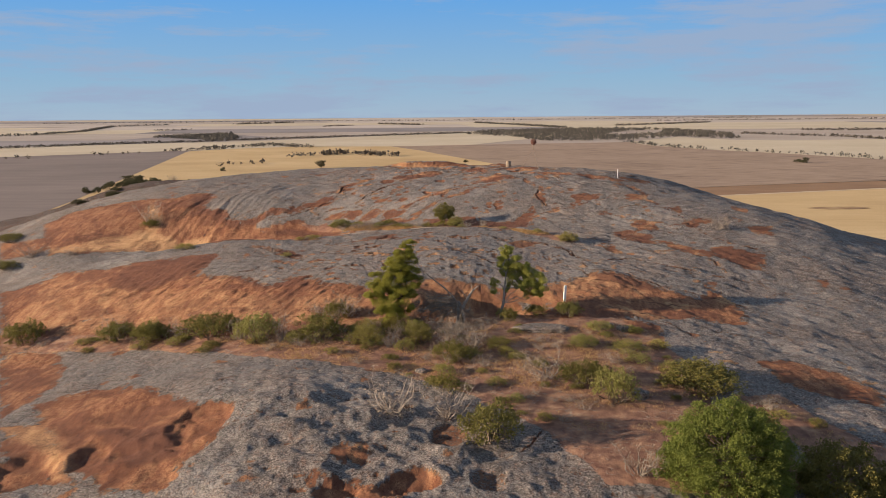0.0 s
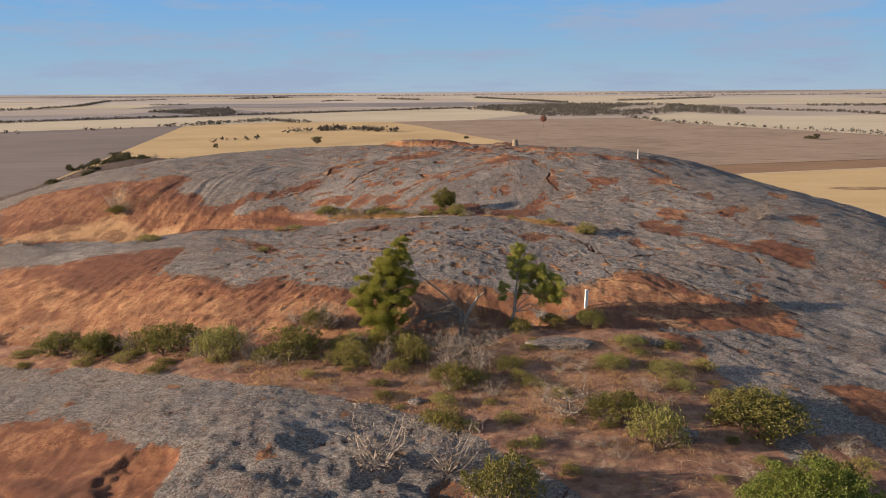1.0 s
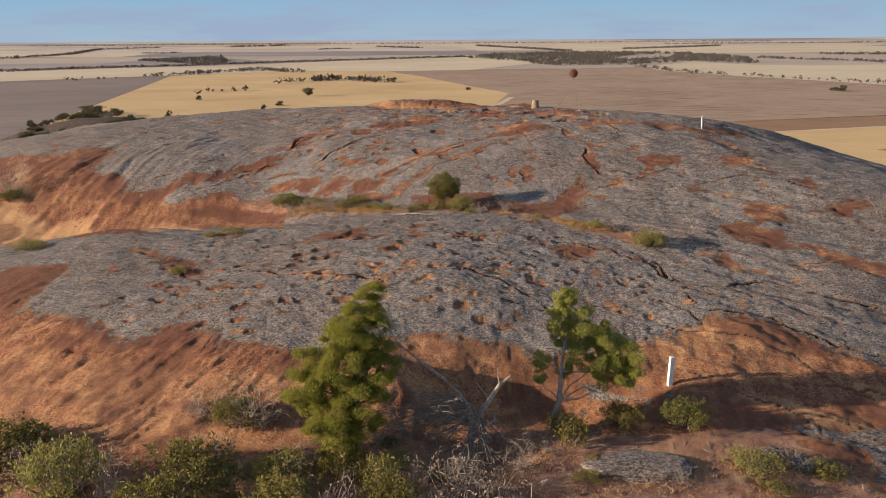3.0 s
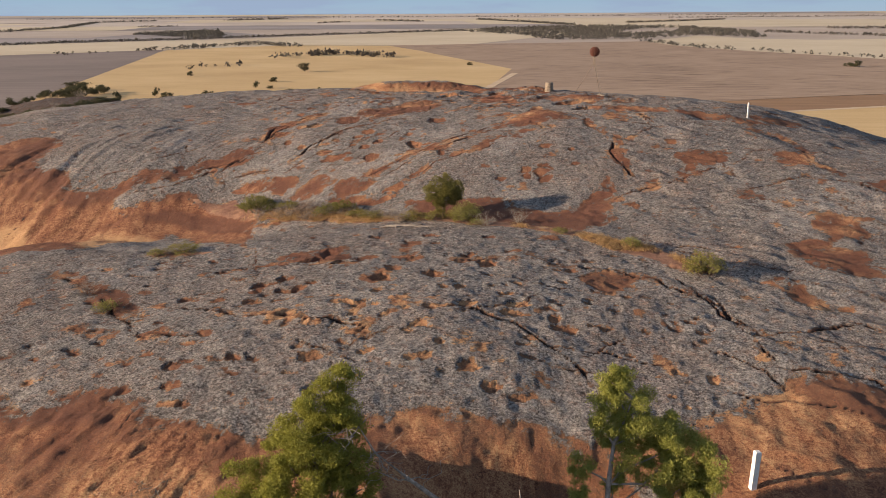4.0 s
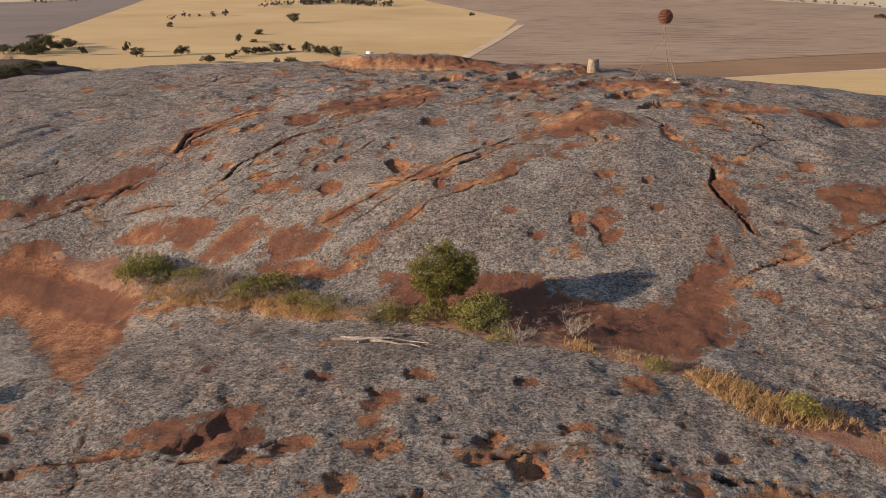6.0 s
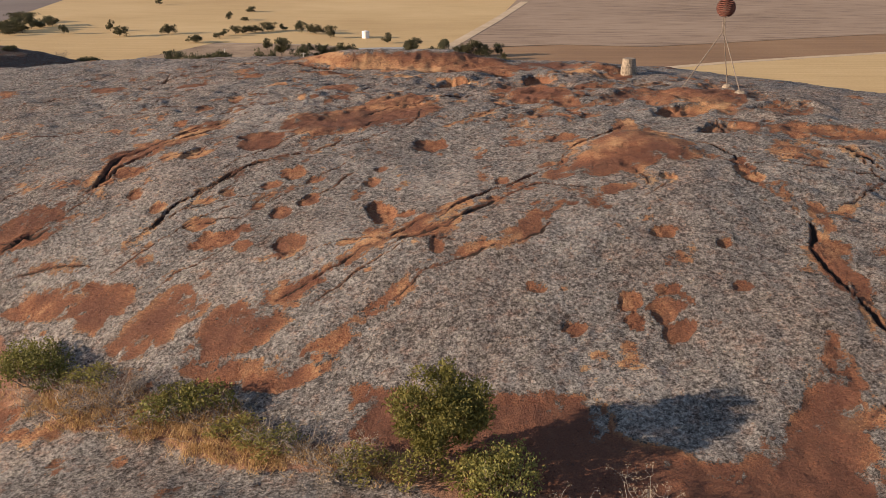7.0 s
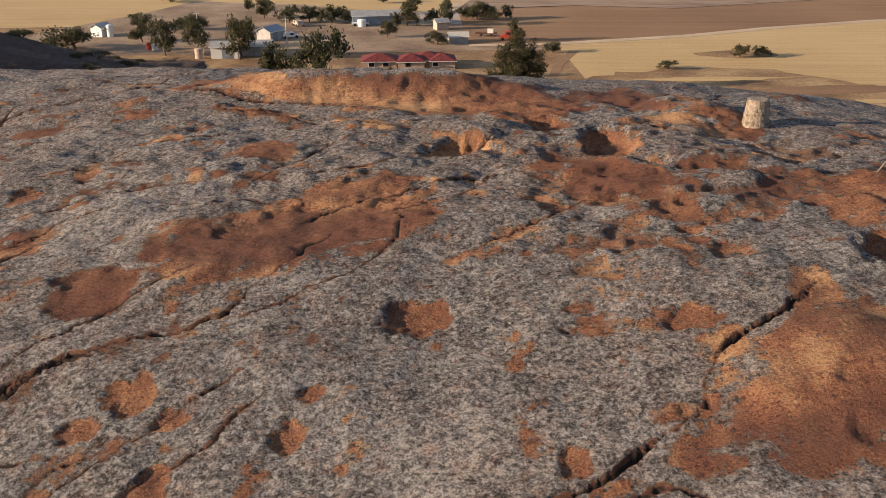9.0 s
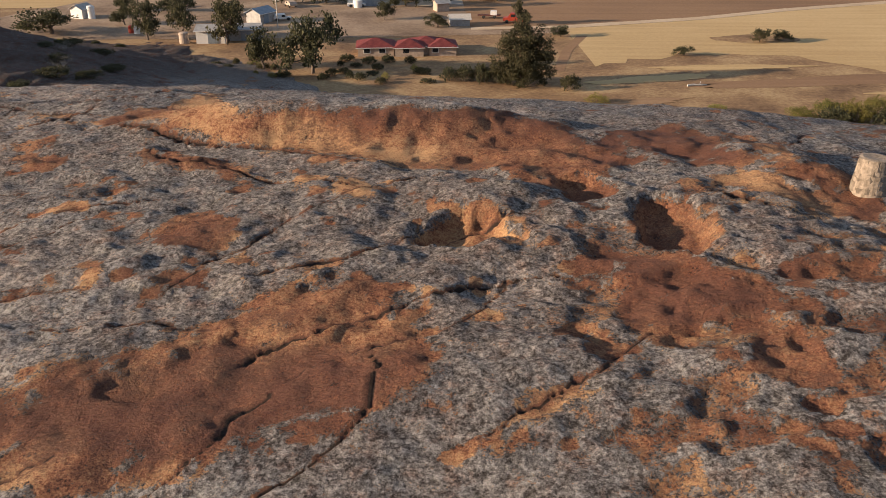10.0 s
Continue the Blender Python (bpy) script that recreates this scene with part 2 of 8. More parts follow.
LEAF = {"green": leafy("green_leaf", (0.11, 0.112, 0.029), (0.2, 0.185, 0.056)),
        "olive": leafy("olive_leaf", (0.17, 0.17, 0.048), (0.29, 0.275, 0.09)),
        "dry": leafy("dry_twigs", (0.14, 0.115, 0.09), (0.38, 0.31, 0.235), 0.1),
        "bush": leafy("bush_leaf", (0.1, 0.13, 0.026), (0.18, 0.215, 0.045)),
        "gum": leafy("gum_leaf", (0.045, 0.048, 0.026), (0.1, 0.1, 0.052)),
        "pine": leafy("pine_leaf", (0.17, 0.19, 0.034), (0.3, 0.32, 0.066)),
        "young pine": leafy("young_pine_leaf", (0.23, 0.24, 0.05), (0.38, 0.38, 0.1))}
# leaf colour of far trees, greyed to carry distance haze
LEAF["far"] = leafy("hazed_scrub", (0.06, 0.058, 0.052), (0.12, 0.112, 0.095), 0.15)
STRAW = leafy("straw", (0.34, 0.22, 0.1), (0.62, 0.45, 0.23), 0.4)
BARK = simple("bark", (0.09, 0.065, 0.05), (0.2, 0.16, 0.125), 6.0)
DEADWOOD = simple("dead_wood", (0.16, 0.135, 0.115), (0.38, 0.33, 0.285), 7.0)
# darker copy of dead wood: the pine's shade put into the colour
SHADEDWOOD = simple("shaded_brush", (0.1, 0.082, 0.07), (0.26, 0.225, 0.195), 7.0)
GREYWOOD = simple("bleached_wood", (0.42, 0.38, 0.33), (0.66, 0.61, 0.54), 8.0)
WHITEPAINT = simple("white_paint", (0.7, 0.68, 0.64), (0.84, 0.83, 0.8), 5.0, 0.6)
CONCRETE = simple("concrete", (0.17, 0.135, 0.1), (0.37, 0.3, 0.235), 6.0, 0.9, 0.0, 0.06)
STEEL = simple("galvanised_steel", (0.15, 0.12, 0.095), (0.27, 0.22, 0.18), 9.0, 0.75, 0.15)
RUSTED = simple("rusted_steel", (0.05, 0.018, 0.013), (0.17, 0.063, 0.045), 9.0, 0.8)
STONES = simple("field_stone", (0.11, 0.088, 0.068), (0.22, 0.178, 0.138), 5.0, 0.9, 0.0, 0.08)
REDROOF = simple("red_roofing", (0.12, 0.025, 0.024), (0.22, 0.048, 0.042), 1.2, 0.75)
CREAM = simple("cream_wall", (0.36, 0.28, 0.22), (0.5, 0.4, 0.32), 1.5)
IRON = simple("grey_iron", (0.3, 0.29, 0.28), (0.46, 0.44, 0.42), 1.2, 0.6, 0.2)
BLUEIRON = simple("blue_grey_iron", (0.2, 0.24, 0.29), (0.3, 0.35, 0.4), 1.2, 0.5, 0.3)
REDPAINT = simple("red_paint", (0.3, 0.04, 0.025), (0.42, 0.07, 0.04), 2.0, 0.5)
DARKGLASS, _nt, _b = material("dark_glass", 0.08)
_b.inputs["Base Color"].default_value = (0.02, 0.022, 0.025, 1)
RUBBER = simple("rubber", (0.02, 0.02, 0.02), (0.05, 0.05, 0.05), 5.0)

# ---- small tools ----
def smooth(lo, hi, v):
    t = np.clip((v - lo) / (hi - lo), 0, 1)
    return t * t * (3 - 2 * t)


def lattice(ix, iy, seed):
    h = (ix * 374761393 + iy * 668265263 + seed * 974711) & 0x7FFFFFFF
    h = ((h ^ (h >> 13)) * 1274126177) & 0x7FFFFFFF
    return ((h ^ (h >> 16)) & 0xFFFF) / 65535.0


def grain(x, y, seed):
    """Smooth random values from 0 to 1 on a grid one metre wide."""
    fx, fy = np.floor(x), np.floor(y)
    ix, iy = fx.astype(np.int64), fy.astype(np.int64)
    u, v = x - fx, y - fy
    u, v = u * u * (3 - 2 * u), v * v * (3 - 2 * v)
    a, b = lattice(ix, iy, seed), lattice(ix + 1, iy, seed)
    c, d = lattice(ix, iy + 1, seed), lattice(ix + 1, iy + 1, seed)
    return (a * (1 - u) + b * u) * (1 - v) + (c * (1 - u) + d * u) * v


def layers(x, y, seed, octaves=4, fall=0.5):
    total, top, amp = 0, 0, 1
    for k in range(octaves):
        total = total + amp * grain(x * 2 ** k + 17.3 * k, y * 2 ** k - 9.1 * k, seed + k)
        top += amp
        amp *= fall
    return total / top


class Shape:
    """Collects vertices and faces, one mesh in the end."""

    def __init__(self):
        self.v, self.f = [], []

    def box(self, size, at=(0, 0, 0), turn=0.0):
        sx, sy, sz = size
        n = len(self.v)
        c, s = math.cos(radians(turn)), math.sin(radians(turn))
        for z in (0, sz):
            for x, y in ((-sx / 2, -sy / 2), (sx / 2, -sy / 2), (sx / 2, sy / 2), (-sx / 2, sy / 2)):
                self.v.append((at[0] + x * c - y * s, at[1] + x * s + y * c, at[2] + z))
        self.f += [[n + k for k in q] for q in ((3, 2, 1, 0), (4, 5, 6, 7), (0, 1, 5, 4), (1, 2, 6, 5), (2, 3, 7, 6), (3, 0, 4, 7))]
        return self

    def tube(self, pts, radii, sides=6):
        n = len(self.v)
        pts = [Vector(p) for p in pts]
        for k, p in enumerate(pts):
            way = (pts[min(k + 1, len(pts) - 1)] - pts[max(k - 1, 0)]).normalized()
            a = way.orthogonal().normalized()
            b = way.cross(a)
            for j in range(sides):
                w = 2 * math.pi * j / sides
                self.v.append(tuple(p + (a * math.cos(w) + b * math.sin(w)) * radii[k]))
        for k in range(len(pts) - 1):
            for j in range(sides):
                i, i2 = n + k * sides + j, n + k * sides + (j + 1) % sides
                self.f.append([i, i2, i2 + sides, i + sides])
        self.f.append([n + j for j in range(sides)][::-1])
        self.f.append([n + (len(pts) - 1) * sides + j for j in range(sides)])
        return self

    def lathe(self, profile, sides=20):
        n = len(self.v)
        for r, z in profile:
            for j in range(sides):
                w = 2 * math.pi * j / sides
                self.v.append((r * math.cos(w), r * math.sin(w), z))
        for k in range(len(profile) - 1):
            for j in range(sides):
                i, i2 = n + k * sides + j, n + k * sides + (j + 1) % sides
                self.f.append([i, i2, i2 + sides, i + sides])
        self.f.append([n + j for j in range(sides)][::-1])
        self.f.append([n + (len(profile) - 1) * sides + j for j in range(sides)])
        return self

    def leaves(self, rng, centres, length, width, up=0.3):
        for c in centres:
            d = Vector(rng.normal(size=3))
            d.z += up
            d.normalize()
            s = d.orthogonal().normalized()
            s = s * math.cos(w := rng.uniform(0, 6.28)) + d.cross(s) * math.sin(w)
            k = rng.uniform(0.7, 1.3)
            d, s, c = d * length * k, s * width * k, Vector(c)
            n = len(self.v)
            self.v += [tuple(c), tuple(c + d * 0.5 + s * 0.5), tuple(c + d), tuple(c + d * 0.5 - s * 0.5)]
            self.f.append([n, n + 1, n + 2, n + 3])
        return self

    def mesh(self, name, mat, soft=False):
        me = bpy.data.meshes.new(name)
        me.from_pydata(self.v, [], self.f)
        me.materials.append(mat)
        if soft:
            me.polygons.foreach_set("use_smooth", [True] * len(me.polygons))
        me.update()
        return me


def part(name, shape, mat, parent, label="", soft=False):
    ob = new(name, shape.mesh(name, mat, soft))
    ob.parent = parent
    return tagged(ob, label) if label else ob


def thing(name, at, label, category, group="", kind="", turn=0.0):
    ob = new(name)
    ob.empty_display_size = 0.3
    ob.matrix_world = pose(*at, 0, 0, turn)
    return tagged(ob, label, category, group, kind)


# ---- the rock ----
# swellings that make up the rock: x, y, height, half length, half width, turn
BROAD = [
    (5.9, 178.5, 16.70, 62.4, 32.4, -0),
    (-0.5, 132.2, 10.43, 56.7, 26.4, -3),
    (3.4, 79.7, 8.28, 44.6, 26.8, -2),
    (-8.4, 117.0, 2.16, 15.2, 7.8, 12),
    (55.6, 146.2, 6.09, 28.8, 20.3, -55),
    (-53.3, 180.6, 6.32, 29.4, 18.2, 11),
    (-13.5, 71.8, 1.84, 7.1, 13.9, 22),
    (14.9, 178.4, 3.42, 16.1, 11.5, -2),
    (-19.1, 148.7, -2.27, 26.3, 5.5, -11),
    (-52.2, 148.7, -3.40, 20.7, 8.0, 7),
    (29.6, 167.8, 2.15, 20.4, 8.4, 21),
    (-10.9, 176.5, 1.83, 12.9, 10.0, 5),
]
SMALL = [
    (-32.9, 129.2, 1.31, 7.9, 13.0, 17),
    (29.1, 117.2, 0.90, 13.9, 4.8, 29),
    (-58.2, 104.7, -1.02, 25.0, 5.8, 1),
    (-5.1, 73.7, -0.58, 7.0, 20.4, -18),
    (-53.9, 212.6, 6.48, 31.6, 20.0, 13),
    (-86.8, 276.0, 13.47, 29.4, 24.0, -14),
    (-5.9, 197.7, 3.65, 23.6, 9.5, -3),
    (31.3, 195.9, 2.37, 24.4, 11.3, 2),
    (-26.2, 203.7, 2.68, 27.5, 10.7, 7),
    (-1.9, 230.7, 4.91, 92.5, 18.6, -26),
    (-28.7, 150.4, -1.86, 11.2, 6.9, 1),
    (-59.6, 143.4, 2.32, 21.6, 9.9, -48),
    (-25.2, 147.3, 0.80, 36.8, 3.0, 18),
    (-88.0, 203.0, 4.80, 24.0, 24.0, 0),
]

def base_height(x, y):
    z = 0.0
    for cx, cy, h, rx, ry, turn in BROAD + SMALL:
        c, s = math.cos(radians(turn)), math.sin(radians(turn))
        u, v = ((x - cx) * c + (y - cy) * s) / rx, (-(x - cx) * s + (y - cy) * c) / ry
        z = z + h * np.exp(-0.5 * (u * u + v * v))
    return z


def steps(stops):
    """Grid lines with the given spacing between stops: [(at, spacing), ...]."""
    out, k = [stops[0][0]], 0
    while out[-1] < stops[-1][0]:
        here = out[-1]
        gap = np.interp(here, [s[0] for s in stops], [s[1] for s in stops])
        out.append(here + gap)
    return np.array(out)


GX = steps([(-150, 2.2), (-85, 0.7), (-42, 0.37), (-22, 0.17), (-14, 0.11), (17, 0.11), (26, 0.19), (48, 0.44), (85, 0.9), (135, 2.2)])
GY = steps([(-10, 3.0), (45, 0.8), (58, 0.26), (104, 0.25), (112, 0.17), (134, 0.17), (140, 0.2), (150, 0.14), (158, 0.11), (186, 0.11), (200, 0.32), (225, 0.8), (335, 2.2)])
X, Y = np.meshgrid(GX, GY)
# ragged places: outlines follow these instead of straight lines
WX = X + 1.5 * (layers(X / 2.6, Y / 2.6, 11, 4) - 0.5) + 0.35 * (layers(X / 0.5, Y / 0.5, 12, 2) - 0.5)
WY = Y + 1.5 * (layers(X / 2.6, Y / 2.6, 21, 4) - 0.5) + 0.35 * (layers(X / 0.5, Y / 0.5, 22, 2) - 0.5)
Z = base_height(X, Y)
CELL = np.sqrt(np.outer(np.gradient(GY), np.gradient(GX)))
RUST, SOIL, DARK, PALE_L = np.zeros_like(X), np.zeros_like(X), np.zeros_like(X), np.zeros_like(X)


def window(x0, x1, y0, y1):
    i0, i1 = np.searchsorted(GX, (x0, x1))
    j0, j1 = np.searchsorted(GY, (y0, y1))
    return slice(j0, j1 + 1), slice(i0, i1 + 1)


def from_line(px, py, pts, closed):
    """Distance to a line of points; for a closed one also whether inside."""
    best = np.full(px.shape, 1e9)
    inside = np.zeros(px.shape, bool)
    for (ax, ay), (bx, by) in zip(pts, pts[1:] + pts[:1] if closed else pts[1:]):
        dx, dy = bx - ax, by - ay
        t = np.clip(((px - ax) * dx + (py - ay) * dy) / (dx * dx + dy * dy + 1e-9), 0, 1)
        best = np.minimum(best, np.hypot(px - ax - t * dx, py - ay - t * dy))
        if closed:
            cross = (ay > py) != (by > py)
            inside ^= cross & (px < dx * (py - ay) / (dy if dy else 1e-9) + ax)
    return best, inside


def signed(pts, rag):
    """Distance inside an outline whose edge wanders by rag."""
    xs, ys = [p[0] for p in pts], [p[1] for p in pts]
    w = window(min(xs) - 4, max(xs) + 4, min(ys) - 4, max(ys) + 4)
    d, inside = from_line(X[w] + rag * (WX[w] - X[w]), Y[w] + rag * (WY[w] - Y[w]), pts, True)
    return w, np.where(inside, d, -d)


def patch(name, pts, soft=0.2):
    """Bare rock with a frayed edge; the lichen stands a little proud of it."""
    w, d = signed(pts, 1.8 if pts[0][1] < 92 else 0.75)
    m = smooth(-soft - 0.05, soft, d + 0.5 * (layers(X[w] / 0.7, Y[w] / 0.7, 35, 3, 0.6) - 0.5))
    m = m * (1 - 0.9 * smooth(0.54, 0.64, layers(X[w] / 0.7, Y[w] / 0.7, 36, 4, 0.6)) * smooth(1.5, 0.1, d) * (0.3 if name.startswith("ridge") else 1.0))
    Z[w] -= 0.035 * m
    RUST[w] = np.maximum(RUST[w], m)
    DARK[w] = np.maximum(DARK[w], 0.75 * smooth(-0.2, 0.15, d) * smooth(1.6, 0.3, d) * smooth(0.4, 0.62, layers(X[w] / 4, Y[w] / 4, 33, 3)))


def soil(name, pts):
    w, d = signed(pts, 1.0)
    SOIL[w] = np.maximum(SOIL[w], smooth(-0.6, 0.6, d))


# darkens bare rock: brown crusts, and on the saddle its shade
def crust_shade(name, pts):
    w, d = signed(pts, 0.9)
    DARK[w] = np.maximum(DARK[w], smooth(-0.7, 0.7, d))


# lightens lichen and rock; on sunlit walls it paints the light in
def pale(name, pts, strength=1.0):
    w, d = signed(pts, 0.9)
    PALE_L[w] = np.maximum(PALE_L[w], strength * smooth(-0.8, 0.8, d))


def swell(name, x, y, rx, ry, turn, height):
    """A low rounded back with a flat crown."""
    r = max(rx, ry) * 2.2
    w = window(x - r, x + r, y - r, y + r)
    c, s = math.cos(radians(turn)), math.sin(radians(turn))
    px, py = 0.5 * (X[w] + WX[w]) - x, 0.5 * (Y[w] + WY[w]) - y
    rho = np.hypot((px * c + py * s) / rx, (-px * s + py * c) / ry)
    Z[w] += height * smooth(1.25, 0.2, rho)


def joint(name, pts, width, depth, rust=0.3):
    """An open crack of uneven width that thins out at both ends, with a rusty margin in places."""
    xs, ys = [p[0] for p in pts], [p[1] for p in pts]
    w = window(min(xs) - 3, max(xs) + 3, min(ys) - 3, max(ys) + 3)
    px, py = X[w] * 0.3 + WX[w] * 0.7, Y[w] * 0.3 + WY[w] * 0.7
    d, _ = from_line(px, py, pts, False)
    ends = np.minimum(np.hypot(px - pts[0][0], py - pts[0][1]), np.hypot(px - pts[-1][0], py - pts[-1][1]))
    vary = np.clip(3.4 * layers(X[w] / 1.3, Y[w] / 1.3, 31, 3) - 1.0, 0.1, 1.4) * smooth(-0.3, 1.6, ends)
    wide = np.maximum(width * vary * 0.3 + 0.025, 0.45 * CELL[w])
    fill_k = np.clip((width * vary * 0.3 + 0.025) / wide, 0.15, 1.0)
    Z[w] -= fill_k * np.minimum(depth, 1.6 * np.minimum(wide, width)) * np.minimum(1.0, 0.4 + vary) * smooth(1.05, 0.5, d / wide)
    Z[w] += 0.12 * depth * smooth(2.4, 1.1, d / wide) * smooth(0.95, 1.2, d / wide)
    RUST[w] = np.maximum(RUST[w], np.maximum(fill_k * smooth(1.5, 0.9, d / wide), min(1.0, 2 * rust) * smooth(0.5 + rust, 0.1, d - wide) * smooth(0.62 - 0.3 * rust, 0.68 - 0.3 * rust, layers(X[w] / 1.3, Y[w] / 1.3, 32, 4, 0.6))))
    PALE_L[w] = np.maximum(PALE_L[w], 0.7 * smooth(0.7, 0.15, d - wide - 0.15) * smooth(0.45, 0.6, layers(X[w] / 2.2, Y[w] / 2.2, 38, 3)))
    # darkest along the crack, where its shade is painted in
    DARK[w] = np.maximum(DARK[w], (0.8 * smooth(2.0, 1.0, d / wide) + 1.2 * smooth(1.0, 0.6, d / wide)) * np.sqrt(fill_k))


def pan(x, y, rx, ry, turn, depth, tint=0.95, rim=0.6):
    """A weathered hollow: steep uneven rim, bare rusty floor."""
    r = max(rx, ry) * 1.8 + 0.6
    w = window(x - r, x + r, y - r, y + r)
    c, s = math.cos(radians(turn)), math.sin(radians(turn))
    k = min(0.7, 0.9 * min(rx, ry))
    px, py = X[w] + k * (WX[w] - X[w]) - x, Y[w] + k * (WY[w] - Y[w]) - y
    rho = np.hypot((px * c + py * s) / rx, (-px * s + py * c) / ry) + min(1.5, 1.2 / max(rx, ry)) * (layers(X[w] / 0.7, Y[w] / 0.7, 37, 4, 0.62) - 0.5)
    depth = depth * (1 if depth > 0.32 else 0.4 if y > 168 else 0.7 if y > 146 else 1)
    Z[w] -= depth * smooth(1.08, rim, rho) * (0.8 + 0.2 * np.clip(rho, 0, 1)) - 0.1 * depth * smooth(1.5, 1.15, rho) * smooth(0.9, 1.1, rho)
    RUST[w] = np.maximum(RUST[w], tint * smooth(1.0, 0.84, rho))
    # red-brown floor, darkened further to paint in the hollow's shade
    DARK[w] = np.maximum(DARK[w], (0.3 if y > 168 else 0.55) * smooth(1.2, 1.0, rho) * smooth(0.3, 0.6, layers(X[w] / 0.9, Y[w] / 0.9, 39, 3)))


# bare rust-coloured rock, where no lichen grows: the western slope
patch("western slope", [(-70.4, 172.6), (-68.5, 174.4), (-64.9, 174.6), (-55.8, 170.2), (-52.8, 171.8), (-49.3, 173.4), (-45.2, 172.6), (-44.0, 170.0), (-45.1, 167.7), (-45.6, 165.6), (-43.1, 162.8), (-40.5, 162.6), (-39.6, 160.5), (-39.3, 159.0), (-37.1, 158.4), (-35.2, 158.7), (-33.4, 160.0), (-32.0, 160.8), (-29.5, 160.9), (-30.5, 159.2), (-31.9, 157.9), (-33.5, 157.6), (-34.1, 156.9), (-32.5, 155.7), (-31.1, 155.8), (-30.1, 157.1), (-27.6, 157.3), (-25.9, 157.6), (-25.1, 156.9), (-22.9, 155.6), (-19.8, 153.4), (-18.1, 151.3), (-15.7, 135.8), (-26.5, 151.4), (-30.4, 138.6), (-36.5, 138.3), (-53.3, 152.8), (-60.4, 151.5)], 0.3)
crust_shade("western lobe", [(-50.4, 168.8), (-49.2, 173.0), (-45.1, 172.7), (-45.1, 167.7), (-45.7, 165.1), (-47.8, 166.2)])
crust_shade("western margin", [(-47.7, 166.0), (-40.2, 162.4), (-38.9, 158.7), (-35.2, 158.8), (-29.9, 160.6), (-31.0, 158.3), (-34.4, 157.1), (-38.8, 157.0), (-43.0, 160.2), (-45.8, 162.7)])
crust_shade("shelf top", [(-30.7, 154.8), (-27.3, 155.6), (-22.3, 154.3), (-18.2, 150.4), (-17.2, 146.0), (-21.7, 149.8), (-26.8, 153.1), (-30.1, 153.8)])
pale("western foot", [(-57.6, 171.3), (-53.1, 162.9), (-52.3, 158.4), (-48.2, 155.8), (-42.7, 156.5), (-37.5, 146.0), (-53.5, 150.3), (-60.9, 152.4), (-61.7, 154.1), (-58.1, 156.7), (-55.3, 159.9), (-54.6, 162.4), (-57.5, 167.7)])
# sunlight on the shelf's face, put into the colour
pale("shelf face", [(-31.0, 140.5), (-35.1, 152.3), (-33.9, 153.3), (-29.0, 151.1), (-23.5, 146.2), (-18.0, 136.5), (-19.3, 136.1), (-28.9, 139.7)])
patch("western strip", [(-49.3, 129.2), (-44.8, 126.3), (-44.6, 125.2), (-48.2, 127.0)])
patch("western slope", [(-78.7, 170.6), (-75.8, 175.4), (-68.5, 175.5), (-59.6, 174.1), (-52.6, 171.5), (-47.3, 154.1), (-56.6, 152.7), (-64.0, 151.1), (-69.9, 152.3)], 0.3)
pale("western slope", [(-71.2, 155.0), (-65.7, 155.2), (-61.9, 157.1), (-58.6, 158.0), (-49.8, 156.3), (-49.8, 153.7), (-60.8, 152.1), (-70.0, 152.6)])
patch("western slope", [(-85.0, 165.4), (-76.3, 160.9), (-71.2, 161.5), (-70.6, 154.9), (-73.0, 153.4), (-80.0, 155.2)], 0.3)
PALE_L[:] = np.maximum(PALE_L, 0.55 * smooth(1.3, 0.5, np.hypot((X - 8.0) / 24.0, (Y - 119.0) / 12.0)))
# the flank of the second hump
patch("flank", [(-61.4, 135.2), (-55.7, 133.2), (-49.6, 131.6), (-43.8, 130.7), (-40.7, 130.3), (-35.9, 129.3), (-40.3, 120.9), (-35.8, 108.2), (-43.5, 111.8), (-51.5, 114.8)], 0.35)
crust_shade("flank", [(-48.7, 129.5), (-41.7, 130.9), (-35.0, 129.0), (-37.3, 122.3), (-40.8, 118.4), (-48.4, 123.3)])
patch("flank", [(-68.6, 132.2), (-60.3, 133.6), (-55.7, 133.3), (-47.3, 111.9), (-60.2, 115.2)], 0.35)
patch("flank", [(-46.6, 123.5), (-43.5, 124.8), (-41.9, 126.7), (-39.4, 128.3), (-37.0, 129.5), (-34.5, 129.5), (-33.4, 127.8), (-34.2, 125.3), (-34.1, 122.8), (-34.7, 120.7), (-32.1, 119.2), (-29.5, 118.1), (-26.7, 116.3), (-24.5, 114.2), (-23.1, 113.1), (-21.7, 113.7), (-20.2, 114.4), (-18.8, 114.5), (-17.3, 112.9), (-16.3, 113.2), (-15.6, 111.5), (-12.5, 110.6), (-9.3, 109.6), (-6.3, 109.6), (-1.3, 111.9), (3.3, 111.0), (7.2, 109.8), (6.7, 104.0), (-3.8, 99.4), (-12.7, 100.0), (-22.4, 102.4), (-30.6, 105.4), (-39.8, 109.2)], 0.35)
crust_shade("flank margin", [(-39.4, 128.3), (-34.5, 129.5), (-33.4, 127.8), (-34.1, 122.5), (-35.7, 120.3), (-39.2, 120.4), (-43.2, 124.0), (-41.9, 126.7)])
crust_shade("flank margin", [(-29.7, 118.1), (-26.7, 116.3), (-23.1, 113.0), (-20.2, 114.4), (-17.5, 112.9), (-17.1, 110.6), (-19.8, 111.2), (-23.5, 111.6), (-27.5, 114.5)])
